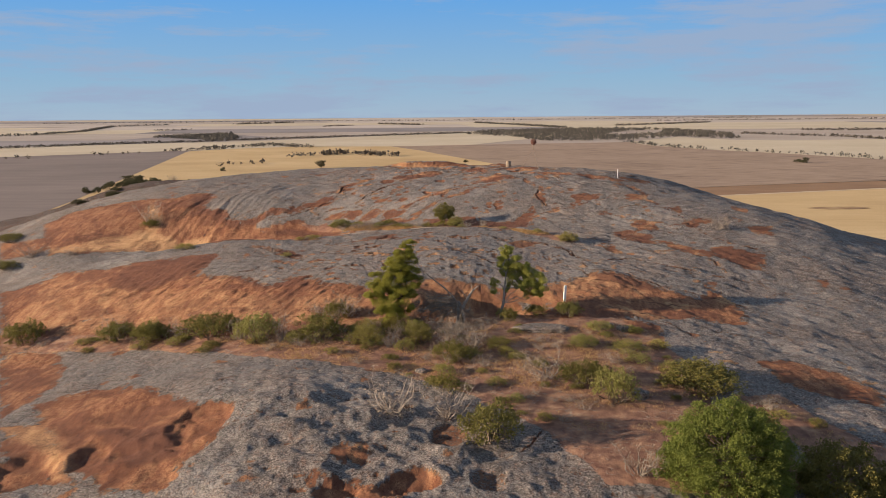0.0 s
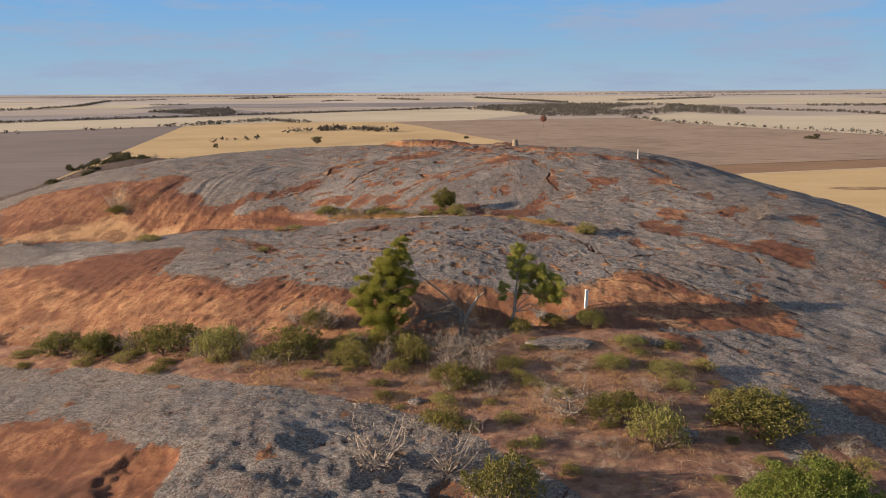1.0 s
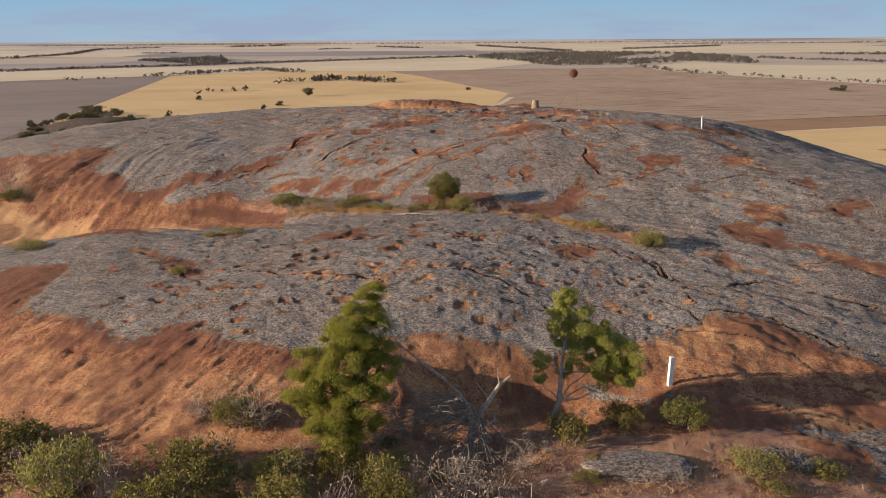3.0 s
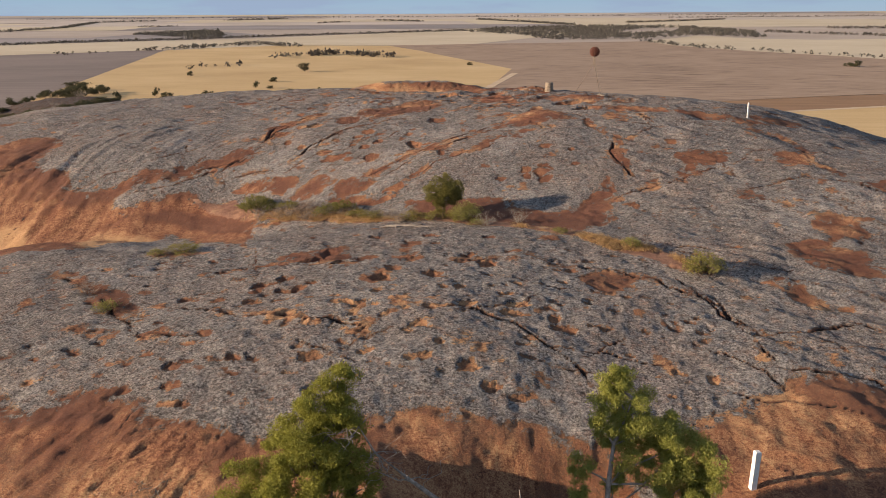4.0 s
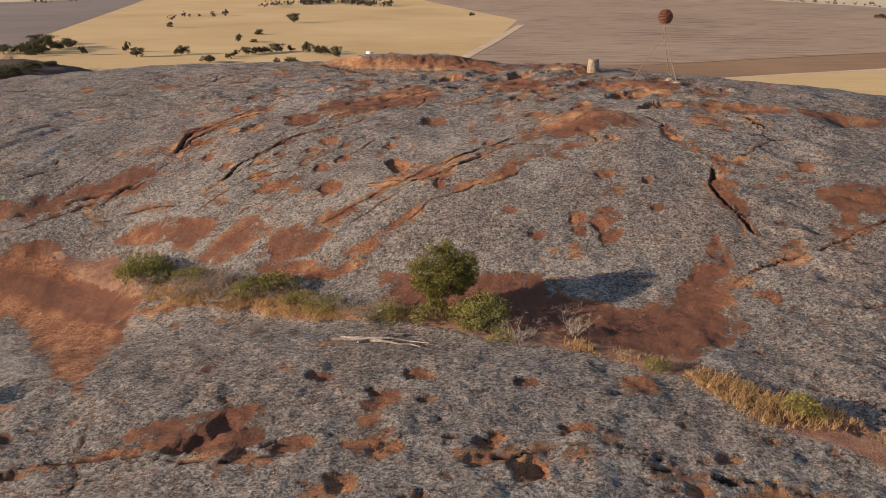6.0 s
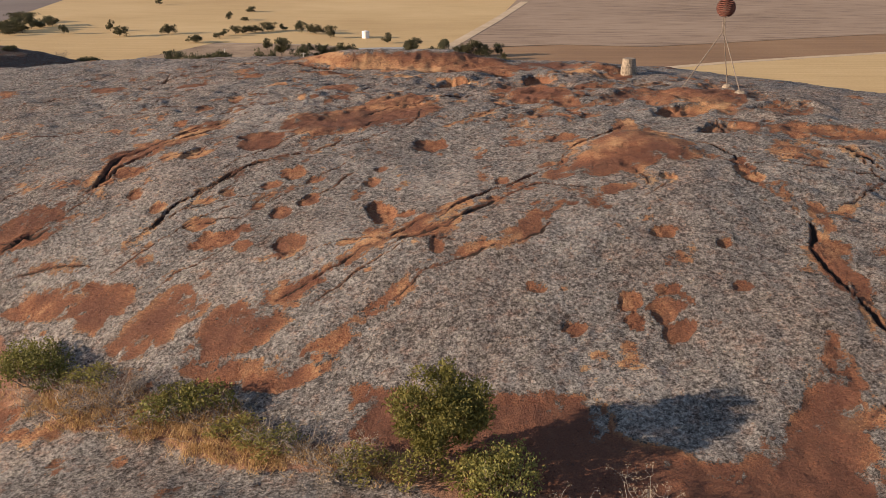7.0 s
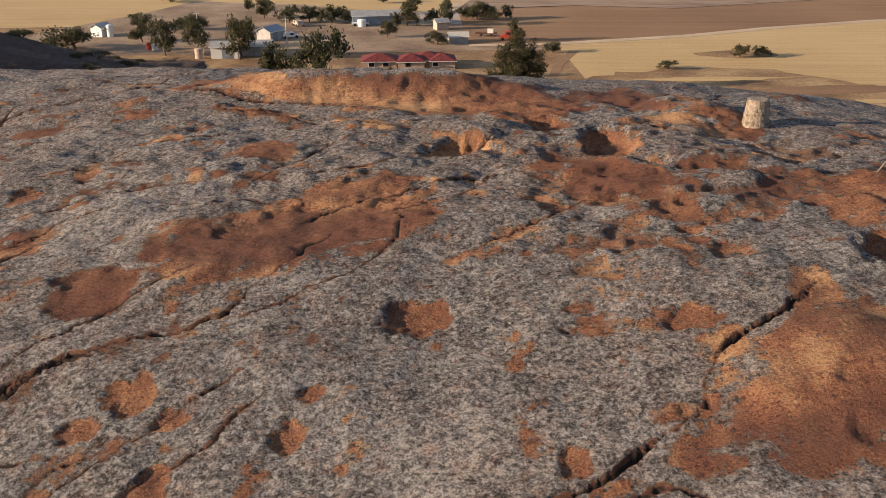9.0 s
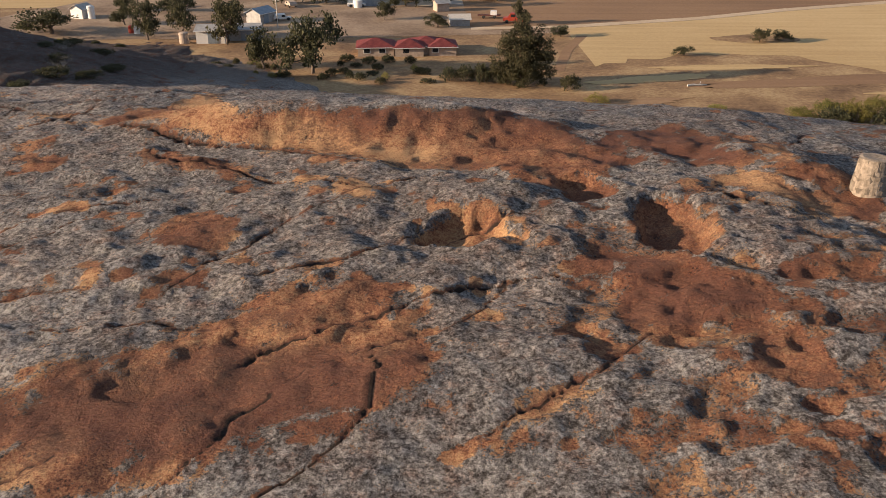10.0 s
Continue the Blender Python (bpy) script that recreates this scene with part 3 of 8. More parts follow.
joint("flank joint", [(-39.2, 116.8), (-38.1, 118.3), (-37.4, 120.2), (-35.9, 121.6), (-34.6, 123.8)], 0.4, 0.35, 0.2)
joint("flank joint", [(-17.1, 110.4), (-16.6, 112.1), (-16.0, 113.2)], 0.3, 0.25, 0.2)
patch("flank base", [(-60, 117), (-46, 114), (-32, 111), (-23, 107), (-13, 104.5), (-4, 103.5), (8, 107), (20, 105), (26, 100), (24, 94), (8, 99), (-8, 98), (-17, 95.5), (-31, 100.5), (-46, 107.5), (-60, 111)])
# foot of the main dome
patch("dome foot", [(-21.9, 157.1), (-20.3, 157.9), (-16.3, 157.4), (-14.7, 156.9), (-15.0, 156.2), (-15.8, 155.1), (-18.4, 155.5), (-20.7, 156.1)])
patch("dome foot", [(-14.8, 153.2), (-14.1, 155.0), (-12.6, 155.8), (-10.7, 154.4), (-11.2, 152.8), (-12.4, 152.3), (-13.5, 152.0)])
patch("dome foot", [(-10.7, 152.0), (-9.7, 153.2), (-8.5, 153.4), (-6.4, 152.2), (-7.5, 151.3), (-8.6, 151.0), (-10.2, 151.0)])
patch("red joint margin", [(-34.1, 158.6), (-32.6, 160.0), (-30.5, 160.9), (-27.1, 161.4), (-24.0, 162.5), (-22.4, 164.2), (-19.8, 163.3), (-20.5, 162.2), (-23.8, 161.1), (-27.3, 159.5), (-31.3, 158.4)])
crust_shade("red joint margin", [(-34.1, 158.6), (-32.6, 160.0), (-30.5, 160.9), (-27.1, 161.4), (-24.0, 162.5), (-22.4, 164.2), (-19.8, 163.3), (-20.5, 162.2), (-23.8, 161.1), (-27.3, 159.5), (-31.3, 158.4)])
patch("dome foot", [(-17.8, 156.4), (-16.2, 157.2), (-15.0, 156.5), (-14.7, 155.8), (-15.5, 154.8), (-16.0, 154.1), (-17.0, 154.3)])
crust_shade("dome foot", [(-17.8, 156.4), (-16.2, 157.2), (-15.0, 156.5), (-14.7, 155.8), (-15.5, 154.8), (-16.0, 154.1), (-17.0, 154.3)])
patch("dome foot", [(-15.2, 152.8), (-14.2, 154.3), (-12.8, 156.1), (-12.1, 156.0), (-10.6, 154.5), (-10.6, 153.4), (-11.4, 153.1), (-12.9, 152.5), (-14.3, 152.3)])
crust_shade("dome foot", [(-15.2, 152.8), (-14.2, 154.3), (-12.8, 156.1), (-12.1, 156.0), (-10.6, 154.5), (-10.6, 153.4), (-11.4, 153.1), (-12.9, 152.5), (-14.3, 152.3)])
patch("dome foot", [(-11.1, 151.3), (-10.8, 152.5), (-9.8, 153.6), (-8.1, 153.4), (-7.1, 152.7), (-6.6, 152.3), (-7.1, 151.7), (-8.5, 150.9), (-10.1, 150.8)])
crust_shade("dome foot", [(-11.1, 151.3), (-10.8, 152.5), (-9.8, 153.6), (-8.1, 153.4), (-7.1, 152.7), (-6.6, 152.3), (-7.1, 151.7), (-8.5, 150.9), (-10.1, 150.8)])
patch("dome foot", [(-13.8, 152.0), (-11.4, 153.1), (-11.6, 152.4), (-13.2, 151.7)])
crust_shade("dome foot", [(-13.8, 152.0), (-11.4, 153.1), (-11.6, 152.4), (-13.2, 151.7)])
patch("dome foot", [(-11.3, 150.8), (-8.7, 150.7), (-4.1, 149.8), (-4.7, 149.1), (-7.2, 148.5), (-9.2, 148.9), (-10.6, 149.8)])
pale("lichen stripe", [(-16.5, 153.2), (-15.3, 154.7), (-13.6, 155.8), (-12.5, 156.8), (-11.5, 157.3), (-11.1, 156.7), (-12.3, 155.9), (-14.0, 154.2), (-15.2, 152.8)])
pale("lichen stripe", [(-11.8, 152.4), (-10.4, 154.1), (-9.2, 155.4), (-7.6, 156.5), (-7.3, 155.9), (-9.1, 154.1), (-10.7, 152.9), (-11.3, 152.0)])
pale("lichen spots", [(-8.6, 150.3), (-7.3, 150.6), (-6.2, 152.2), (-4.5, 153.8), (-3.7, 153.9), (-4.2, 152.8), (-5.9, 150.6), (-7.1, 149.6), (-8.3, 149.7)])
# the rusty gutter and the long joint
patch("rusty gutter", [(-2.8, 152.2), (-2.2, 152.9), (-1.4, 153.7), (-0.5, 154.3), (0.4, 154.6), (1.7, 155.3), (3.2, 156.2), (3.8, 156.8), (4.1, 157.9), (4.9, 158.5), (5.7, 158.5), (5.7, 157.9), (5.0, 156.7), (4.3, 155.7), (3.4, 154.9), (2.0, 154.6), (1.2, 154.4), (0.4, 154.2), (-0.6, 153.9), (-1.3, 153.5), (-1.5, 152.8), (-1.8, 152.0)])
patch("rusty gutter", [(-6.4, 149.9), (-5.0, 150.8), (-2.8, 152.3), (-1.6, 153.1), (-1.2, 152.9), (-1.9, 152.1), (-3.4, 151.0), (-4.5, 149.8), (-5.1, 149.1), (-6.5, 149.4)])
crust_shade("gutter edge", [(-2.5, 152.6), (-1.4, 153.8), (0.1, 154.9), (1.6, 155.2), (1.0, 154.5), (-0.3, 154.0), (-1.3, 153.3), (-2.2, 152.4)])
patch("joint floor", [(-7.3, 153.0), (-6.4, 154.4), (-5.2, 155.3), (-4.2, 156.0), (-2.8, 156.6), (-1.5, 157.7), (0.1, 158.2), (0.1, 157.6), (-1.4, 156.2), (-2.4, 156.0), (-3.1, 155.4), (-3.9, 155.0), (-5.0, 154.5), (-5.6, 153.8), (-6.4, 153.0)], 0.12)
crust_shade("joint floor", [(-7.3, 153.0), (-6.4, 154.4), (-5.2, 155.3), (-4.2, 156.0), (-2.8, 156.6), (-1.5, 157.7), (0.1, 158.2), (0.1, 157.6), (-1.4, 156.2), (-2.4, 156.0), (-3.1, 155.4), (-3.9, 155.0), (-5.0, 154.5), (-5.6, 153.8), (-6.4, 153.0)])
joint("long joint", [(-7.3, 153.1), (-6.3, 153.9), (-5.4, 154.8), (-4.5, 155.2), (-3.8, 155.9), (-2.8, 156.3), (-1.8, 157.0), (-1.1, 157.6), (0.1, 158.2), (1.0, 159.1), (2.0, 159.7), (2.8, 160.3), (3.6, 160.6), (4.5, 161.2), (5.4, 162.0), (6.2, 162.5), (6.3, 163.1), (6.9, 163.9), (7.8, 164.8), (8.3, 165.5), (9.6, 166.2), (10.8, 167.3)], 0.2, 0.4, 0.5)
joint("lower long joint", [(-3.1, 155.4), (-2.1, 155.9), (-1.0, 156.2), (0.1, 156.5), (0.7, 157.2), (1.7, 158.2), (2.5, 159.0)], 0.28, 0.25, 0.4)
joint("gutter step", [(-2.0, 152.1), (-1.4, 153.0), (-0.6, 153.8), (0.4, 154.2), (1.7, 154.6), (3.1, 155.0), (4.2, 155.6), (5.0, 156.4)], 0.25, 0.08, 0.0)
# joints of the dome
joint("west joint", [(-19.7, 168.7), (-19.3, 169.7), (-18.2, 170.2), (-17.2, 171.0), (-15.7, 172.3), (-14.4, 173.1), (-13.5, 174.2), (-12.5, 174.6), (-11.7, 174.7)], 0.2, 0.3, 0.2)
joint("west joint", [(-18.6, 166.4), (-17.4, 167.1), (-16.6, 167.5), (-16.1, 168.3), (-14.4, 168.3), (-13.8, 169.5)], 0.14, 0.2, 0.6)
joint("black joint", [(-15.9, 160.1), (-15.2, 161.0), (-14.6, 162.3), (-13.9, 163.2), (-13.0, 163.9), (-12.1, 164.9), (-11.4, 165.5), (-10.6, 166.2), (-9.5, 166.6), (-8.4, 167.1), (-7.3, 167.4), (-6.4, 167.8), (-5.8, 169.2)], 0.2, 0.35, 0.3)
joint("black joint end", [(-5.8, 169.2), (-5.4, 169.9), (-4.7, 171.0), (-3.8, 172.5), (-2.3, 173.5), (-0.6, 174.0)], 0.06, 0.18, 0.0)
joint("stepped joint", [(-14.1, 155.7), (-13.5, 156.2), (-13.1, 156.8), (-12.6, 157.3), (-11.9, 157.4), (-11.1, 158.0)], 0.14, 0.25, 0.2)
joint("short joint", [(-8.6, 156.2), (-8.0, 156.4), (-7.4, 156.8)], 0.14, 0.2, 0.5)
joint("short joint", [(-10.1, 161.7), (-9.3, 162.4), (-8.2, 163.0)], 0.1, 0.2, 0.3)
joint("western long joint", [(-23.6, 160.1), (-22.3, 161.5), (-20.8, 162.5), (-19.7, 164.2), (-19.9, 165.7), (-19.3, 168.9), (-17.3, 170.8), (-16.0, 172.6), (-14.3, 173.4)], 0.4, 0.4, 0.7)
joint("western long joint", [(-23.2, 158.9), (-21.4, 159.1), (-20.0, 159.3), (-17.7, 158.9)], 0.16, 0.25, 0.3)
joint("western long joint", [(-32.5, 179.9), (-30.1, 182.2), (-28.1, 184.8)], 0.2, 0.3, 0.0)
joint("western long joint", [(-48.4, 172.1), (-46.2, 175.8), (-43.6, 178.9), (-40.8, 182.1)], 0.2, 0.3, 0.0)
joint("western long joint", [(-41.6, 168.0), (-39.1, 172.2), (-35.9, 175.8), (-32.5, 179.4), (-29.0, 181.2)], 0.25, 0.3, 0.0)
joint("western long joint", [(-26.4, 160.3), (-21.2, 161.7), (-19.8, 165.6), (-17.1, 170.4), (-13.8, 172.7)], 0.3, 0.3, 0.6)
joint("western long joint", [(-15.5, 161.0), (-13.7, 163.4), (-11.7, 165.6), (-9.5, 166.4)], 0.25, 0.3, 0.2)
joint("foot joint", [(-33.1, 157.2), (-29.1, 158.3), (-26.2, 159.5), (-23.7, 160.5)], 0.2, 0.25, 0.0)
# brown knob below the beacon
patch("brown knob", [(5.1, 160.7), (6.2, 162.5), (6.8, 163.3), (8.0, 163.9), (9.6, 166.0), (11.0, 167.1), (12.3, 166.0), (12.5, 164.5), (13.4, 163.4), (13.3, 161.9), (12.4, 161.1), (11.3, 160.9), (10.6, 160.4), (10.0, 159.7), (8.8, 160.2), (6.7, 160.5), (5.5, 160.4)])
crust_shade("brown knob", [(5.6, 160.9), (7.0, 162.1), (8.6, 161.9), (10.2, 161.8), (11.5, 162.9), (12.7, 162.1), (12.4, 161.1), (10.8, 160.3), (9.0, 160.2), (6.7, 160.3)])
pale("brown knob", [(6.8, 163.1), (7.7, 163.7), (9.0, 163.6), (10.6, 164.7), (9.6, 162.7), (7.9, 162.7)])
patch("dark spot", [(7.7, 159.1), (8.6, 159.2), (9.4, 158.9), (9.1, 158.2), (7.8, 158.3)])
crust_shade("dark spot", [(7.7, 159.1), (8.6, 159.2), (9.4, 158.9), (9.1, 158.2), (7.8, 158.3)])
joint("slit", [(9.8, 160.4), (10.0, 159.5), (9.9, 158.9)], 0.16, 0.25, 0.2)
joint("slit", [(9.7, 157.9), (10.4, 158.4), (10.9, 159.0)], 0.12, 0.2, 0.0)
# crest: brown slopes and broken ground
patch("lower brown", [(-10.2, 171.7), (-9.3, 172.8), (-7.7, 173.0), (-7.6, 173.9), (-6.4, 175.2), (-4.8, 176.7), (-3.6, 176.9), (-2.5, 177.6), (-0.5, 176.3), (-0.2, 174.9), (-1.2, 174.1), (-2.9, 174.2), (-4.4, 173.1), (-5.8, 171.0), (-7.0, 170.1), (-8.4, 169.7), (-9.6, 170.4)])
patch("lower patch", [(-10.0, 172.5), (-9.5, 173.4), (-7.9, 174.2), (-6.6, 174.3), (-5.2, 174.5), (-4.5, 175.1), (-3.8, 177.4), (-2.8, 177.9), (-1.1, 175.9), (-0.2, 174.3), (0.1, 173.0), (-0.9, 172.0), (-2.1, 171.1), (-3.0, 170.8), (-4.4, 170.7), (-4.8, 170.1), (-5.9, 169.9), (-6.8, 169.5), (-7.9, 169.5), (-8.6, 169.6)], 0.3)
crust_shade("lower patch", [(-9.8, 172.2), (-9.0, 173.4), (-6.6, 174.3), (-4.8, 174.6), (-3.5, 174.4), (-1.0, 173.9), (-0.1, 173.1), (-1.0, 172.0), (-2.1, 171.1), (-3.3, 171.0), (-4.4, 170.9), (-5.0, 170.5), (-6.0, 170.0), (-6.9, 170.5), (-8.0, 169.8), (-8.7, 169.8)])
# three sunlit spots, painted pale
pale("lit hollow", [(-4.8, 175.1), (-4.0, 175.3), (-3.3, 174.3), (-4.1, 174.6)])
pale("lit hollow", [(-1.2, 175.2), (-0.4, 175.0), (-0.4, 174.3), (-1.1, 174.6)])
pale("lit hollow", [(-7.8, 173.7), (-6.9, 173.7), (-6.4, 172.8), (-6.9, 172.8)])
patch("pale hollow", [(-3.9, 176.7), (-3.6, 177.7), (-3.0, 177.9), (-2.6, 176.5), (-3.2, 176.0)])
patch("ridge face", [(-15.1, 191.6), (-14.2, 192.3), (-12.8, 192.8), (-11.8, 195.0), (-11.0, 198.3), (-8.8, 190.7), (-7.6, 189.3), (-6.2, 189.0), (-4.9, 189.0), (-3.6, 188.7), (0.0, 188.8), (2.6, 189.2), (4.7, 188.7), (6.1, 186.4), (6.9, 185.2), (5.3, 183.7), (4.2, 184.4), (2.3, 184.2), (0.0, 185.3), (-2.0, 185.3), (-4.6, 186.5), (-7.4, 187.8), (-10.8, 189.3), (-13.5, 190.5)], 0.3)
crust_shade("ridge top", [(-4.0, 188.8), (0.0, 189.0), (2.6, 189.4), (6.7, 189.9), (9.3, 189.3), (8.4, 185.5), (6.9, 185.2), (5.7, 186.5), (3.6, 188.2), (0.4, 188.1), (-3.1, 188.2)])
# the sun on the ridge foot, painted as a paler tone
pale("ridge foot", [(-13.6, 190.8), (-11.0, 190.0), (-7.5, 188.4), (-4.9, 188.4), (-2.2, 187.4), (0.0, 186.8), (0.0, 185.5), (-2.1, 185.5), (-4.6, 186.7), (-7.4, 187.9), (-10.8, 189.3)])
pale("ridge lichen", [(-12.2, 194.0), (-11.3, 198.3), (-7.4, 189.4), (-7.7, 188.6), (-9.7, 189.6)])
patch("great pan wall", [(-0.4, 181.2), (0.3, 181.2), (1.4, 180.7), (2.5, 180.1), (2.4, 178.5), (2.0, 178.6), (1.3, 179.7), (0.3, 180.5)], 0.15)
# sunlit back wall of the great pan, lightened by colour
pale("great pan wall", [(-0.0, 181.0), (1.4, 180.3), (2.5, 180.0), (2.4, 178.5), (2.0, 178.6), (1.2, 179.7), (0.2, 180.5)])
patch("basin rim", [(-2.6, 182.7), (-1.5, 183.1), (0.1, 181.8), (0.1, 180.6), (-0.5, 181.1), (-1.5, 182.1)], 0.15)
patch("second pan wall", [(8.0, 180.7), (8.3, 180.8), (8.0, 178.0), (7.7, 177.5), (7.8, 178.9)], 0.15)
# the second pan's sunlit wall, likewise painted lighter
pale("second pan wall", [(8.0, 180.7), (8.3, 180.8), (8.0, 178.0), (7.7, 177.5), (7.8, 178.9)])
patch("saddle", [(5.7, 186.4), (6.5, 188.4), (9.5, 190.0), (10.3, 189.2), (10.5, 184.3), (9.9, 183.8), (8.6, 184.9), (6.9, 185.2)])
# shade of the saddle, put into the colour
crust_shade("saddle", [(5.7, 186.4), (6.5, 188.4), (9.5, 190.0), (10.3, 189.2), (10.5, 184.3), (9.9, 183.8), (8.6, 184.9), (6.9, 185.2)])
patch("right slab", [(11.3, 188.8), (12.2, 188.8), (12.0, 185.4), (11.0, 183.3), (10.3, 184.3)], 0.15)
# sun on the slab, put into its colour
pale("right slab", [(11.1, 187.9), (12.2, 188.5), (11.8, 185.2), (11.0, 183.6), (10.6, 184.7)])
patch("right ledge", [(9.0, 183.1), (9.8, 183.7), (11.0, 181.9), (12.0, 181.6), (12.0, 180.6), (11.0, 180.3), (9.7, 181.1), (9.0, 182.1)], 0.15)
# sun on the ledge, put into its colour
pale("right ledge", [(9.0, 183.1), (9.8, 183.7), (11.0, 181.7), (12.1, 181.2), (12.0, 180.6), (11.0, 180.3), (9.7, 180.9), (9.0, 182.1)])
patch("cairn ground", [(10.3, 183.4), (11.9, 183.6), (13.5, 183.5), (14.0, 181.8), (13.1, 179.6), (11.8, 180.2), (11.7, 181.7)])
patch("brown flat", [(2.1, 188.7), (4.7, 188.0), (6.0, 185.6), (5.0, 182.8), (3.3, 182.3), (1.9, 184.4)])
patch("broken saddle", [(3.4, 177.2), (4.5, 178.2), (6.4, 177.3), (8.0, 176.1), (8.3, 174.0), (8.0, 173.6), (6.7, 173.7), (5.7, 174.0), (4.7, 174.4), (4.5, 176.3), (3.6, 176.7)])
crust_shade("broken saddle", [(3.4, 177.2), (4.5, 178.2), (6.4, 177.3), (8.0, 176.1), (8.3, 174.0), (8.0, 173.6), (6.7, 173.7), (5.7, 174.0), (4.7, 174.4), (4.5, 176.3), (3.6, 176.7)])
patch("broken margin", [(1.3, 170.9), (2.2, 171.8), (2.7, 172.4), (3.9, 172.8), (5.4, 173.9), (5.4, 173.2), (4.1, 172.6), (2.9, 171.9), (2.0, 171.3)], 0.12)
joint("trough", [(-11.1, 187.6), (-9.5, 186.0), (-7.7, 185.5), (-6.4, 184.1), (-5.5, 184.0), (-3.6, 183.3), (-2.6, 182.4)], 0.32, 0.35, 0.5)
joint("ridge foot joint", [(-16.5, 192.1), (-15.2, 191.1), (-13.4, 190.1), (-10.7, 188.8), (-8.8, 188.1), (-6.4, 187.2), (-4.6, 186.2), (-3.3, 185.4), (-1.6, 185.4)], 0.25, 0.3, 0.2)
joint("corner joint", [(0.3, 174.1), (1.0, 175.0), (1.2, 175.8), (1.5, 176.5), (2.7, 176.5), (4.6, 176.5)], 0.08, 0.25, 0.4)
joint("broken joint", [(0.8, 170.5), (1.3, 170.9), (1.6, 171.4), (2.3, 171.7), (2.9, 172.2), (3.6, 172.4), (4.2, 172.9), (5.4, 174.0)], 0.06, 0.16, 0.3)
joint("ledge slot", [(8.3, 182.4), (8.9, 181.2), (9.7, 180.9), (10.5, 180.2), (11.2, 180.2)], 0.3, 0.4, 0.2)
pan(0.82, 179.51, 1.58, 1.27, 0, 0.6, 1.0, 0.6)
pan(6.89, 179.60, 1.22, 1.96, 0, 0.55, 1.0, 0.6)
pan(4.72, 182.65, 1.07, 1.43, 0, 0.35, 1.0, 0.6)
pan(1.24, 188.29, 0.83, 0.70, 0, 0.3, 1.0, 0.6)
pan(-6.16, 189.66, 1.13, 2.00, 0, 0.3, 0.3, 0.6)
pan(11.48, 182.67, 0.76, 0.38, 0, 0.3, 1.0, 0.6)
pan(-14.87, 187.12, 0.83, 0.62, 0, 0.15, 1.0, 0.6)
pan(-11.78, 183.62, 0.98, 0.92, 0, 0.2, 0.3, 0.6)
pan(-12.41, 182.18, 1.21, 0.44, 0, 0.15, 1.0, 0.6)
pan(-7.42, 180.35, 1.07, 1.59, 0, 0.06, 0.8, 0.6)
pan(-8.70, 177.41, 0.52, 0.26, 0, 0.14, 1.0, 0.6)
pan(-7.39, 177.35, 0.37, 0.29, 0, 0.1, 1.0, 0.6)
pan(-6.67, 183.12, 0.37, 0.42, 0, 0.1, 1.0, 0.6)
pan(-4.55, 174.59, 0.79, 0.21, 0, 0.25, 1.0, 0.6)
pan(-1.88, 174.51, 0.76, 0.47, 0, 0.2, 1.0, 0.6)
pan(-7.03, 172.66, 0.83, 0.41, 0, 0.25, 1.0, 0.6)
pan(-0.36, 174.27, 0.52, 0.23, 0, 0.2, 1.0, 0.6)
pan(-2.19, 173.42, 0.49, 0.42, 0, 0.2, 1.0, 0.6)
pan(-3.93, 179.04, 0.34, 0.23, 0, 0.1, 0.3, 0.6)
pan(1.07, 176.24, 0.24, 0.26, 0, 0.12, 1.0, 0.6)
pan(3.52, 177.04, 0.45, 0.39, 0, 0.14, 1.0, 0.6)
pan(6.67, 176.71, 0.57, 0.26, 0, 0.11, 1.0, 0.6)
pan(7.73, 175.65, 0.35, 0.48, 0, 0.13, 1.0, 0.6)
pan(6.22, 174.64, 0.80, 0.45, 0, 0.12, 1.0, 0.6)
pan(7.55, 173.91, 0.59, 0.34, 0, 0.12, 1.0, 0.6)
pan(3.06, 174.04, 0.50, 0.46, 0, 0.15, 1.0, 0.6)
pan(4.01, 173.24, 0.64, 0.46, 0, 0.22, 1.0, 0.6)
pan(8.96, 174.38, 0.48, 0.34, 0, 0.13, 1.0, 0.6)
pan(9.46, 176.25, 0.77, 0.46, 0, 0.15, 1.0, 0.6)
pan(10.84, 176.46, 0.56, 0.16, 0, 0.09, 1.0, 0.6)
pan(8.11, 171.67, 0.59, 0.48, 0, 0.15, 1.0, 0.6)
pan(8.30, 173.14, 0.32, 0.55, 0, 0.14, 1.0, 0.6)
pan(7.14, 170.32, 0.29, 0.39, 0, 0.11, 1.0, 0.6)
pan(8.08, 170.17, 0.43, 0.30, 0, 0.11, 1.0, 0.6)
pan(0.43, 170.35, 0.34, 0.28, 0, 0.11, 1.0, 0.6)
pan(2.72, 170.37, 0.22, 0.23, 0, 0.1, 1.0, 0.6)
pan(5.39, 170.63, 0.29, 0.49, 0, 0.05, 0.6, 0.6)
pan(5.71, 174.05, 0.72, 0.19, 0, 0.2, 1.0, 0.6)
# the basin at the beacon
patch("beacon wall", [(12.6, 172.9), (14.2, 174.7), (18.2, 177.3), (18.7, 173.5), (18.0, 170.0), (16.7, 167.3), (15.9, 168.3), (15.6, 170.3), (14.2, 170.7), (12.6, 170.4)], 0.2)
# painted sunlight on the wall below the beacon
pale("beacon wall", [(14.7, 172.9), (15.9, 171.2), (16.9, 170.4), (16.9, 168.3), (15.9, 168.3), (15.6, 170.3), (14.2, 170.7)])
patch("beacon ledge", [(15.4, 167.2), (16.8, 167.0), (17.4, 165.1), (16.7, 163.4), (16.3, 164.3)], 0.2)
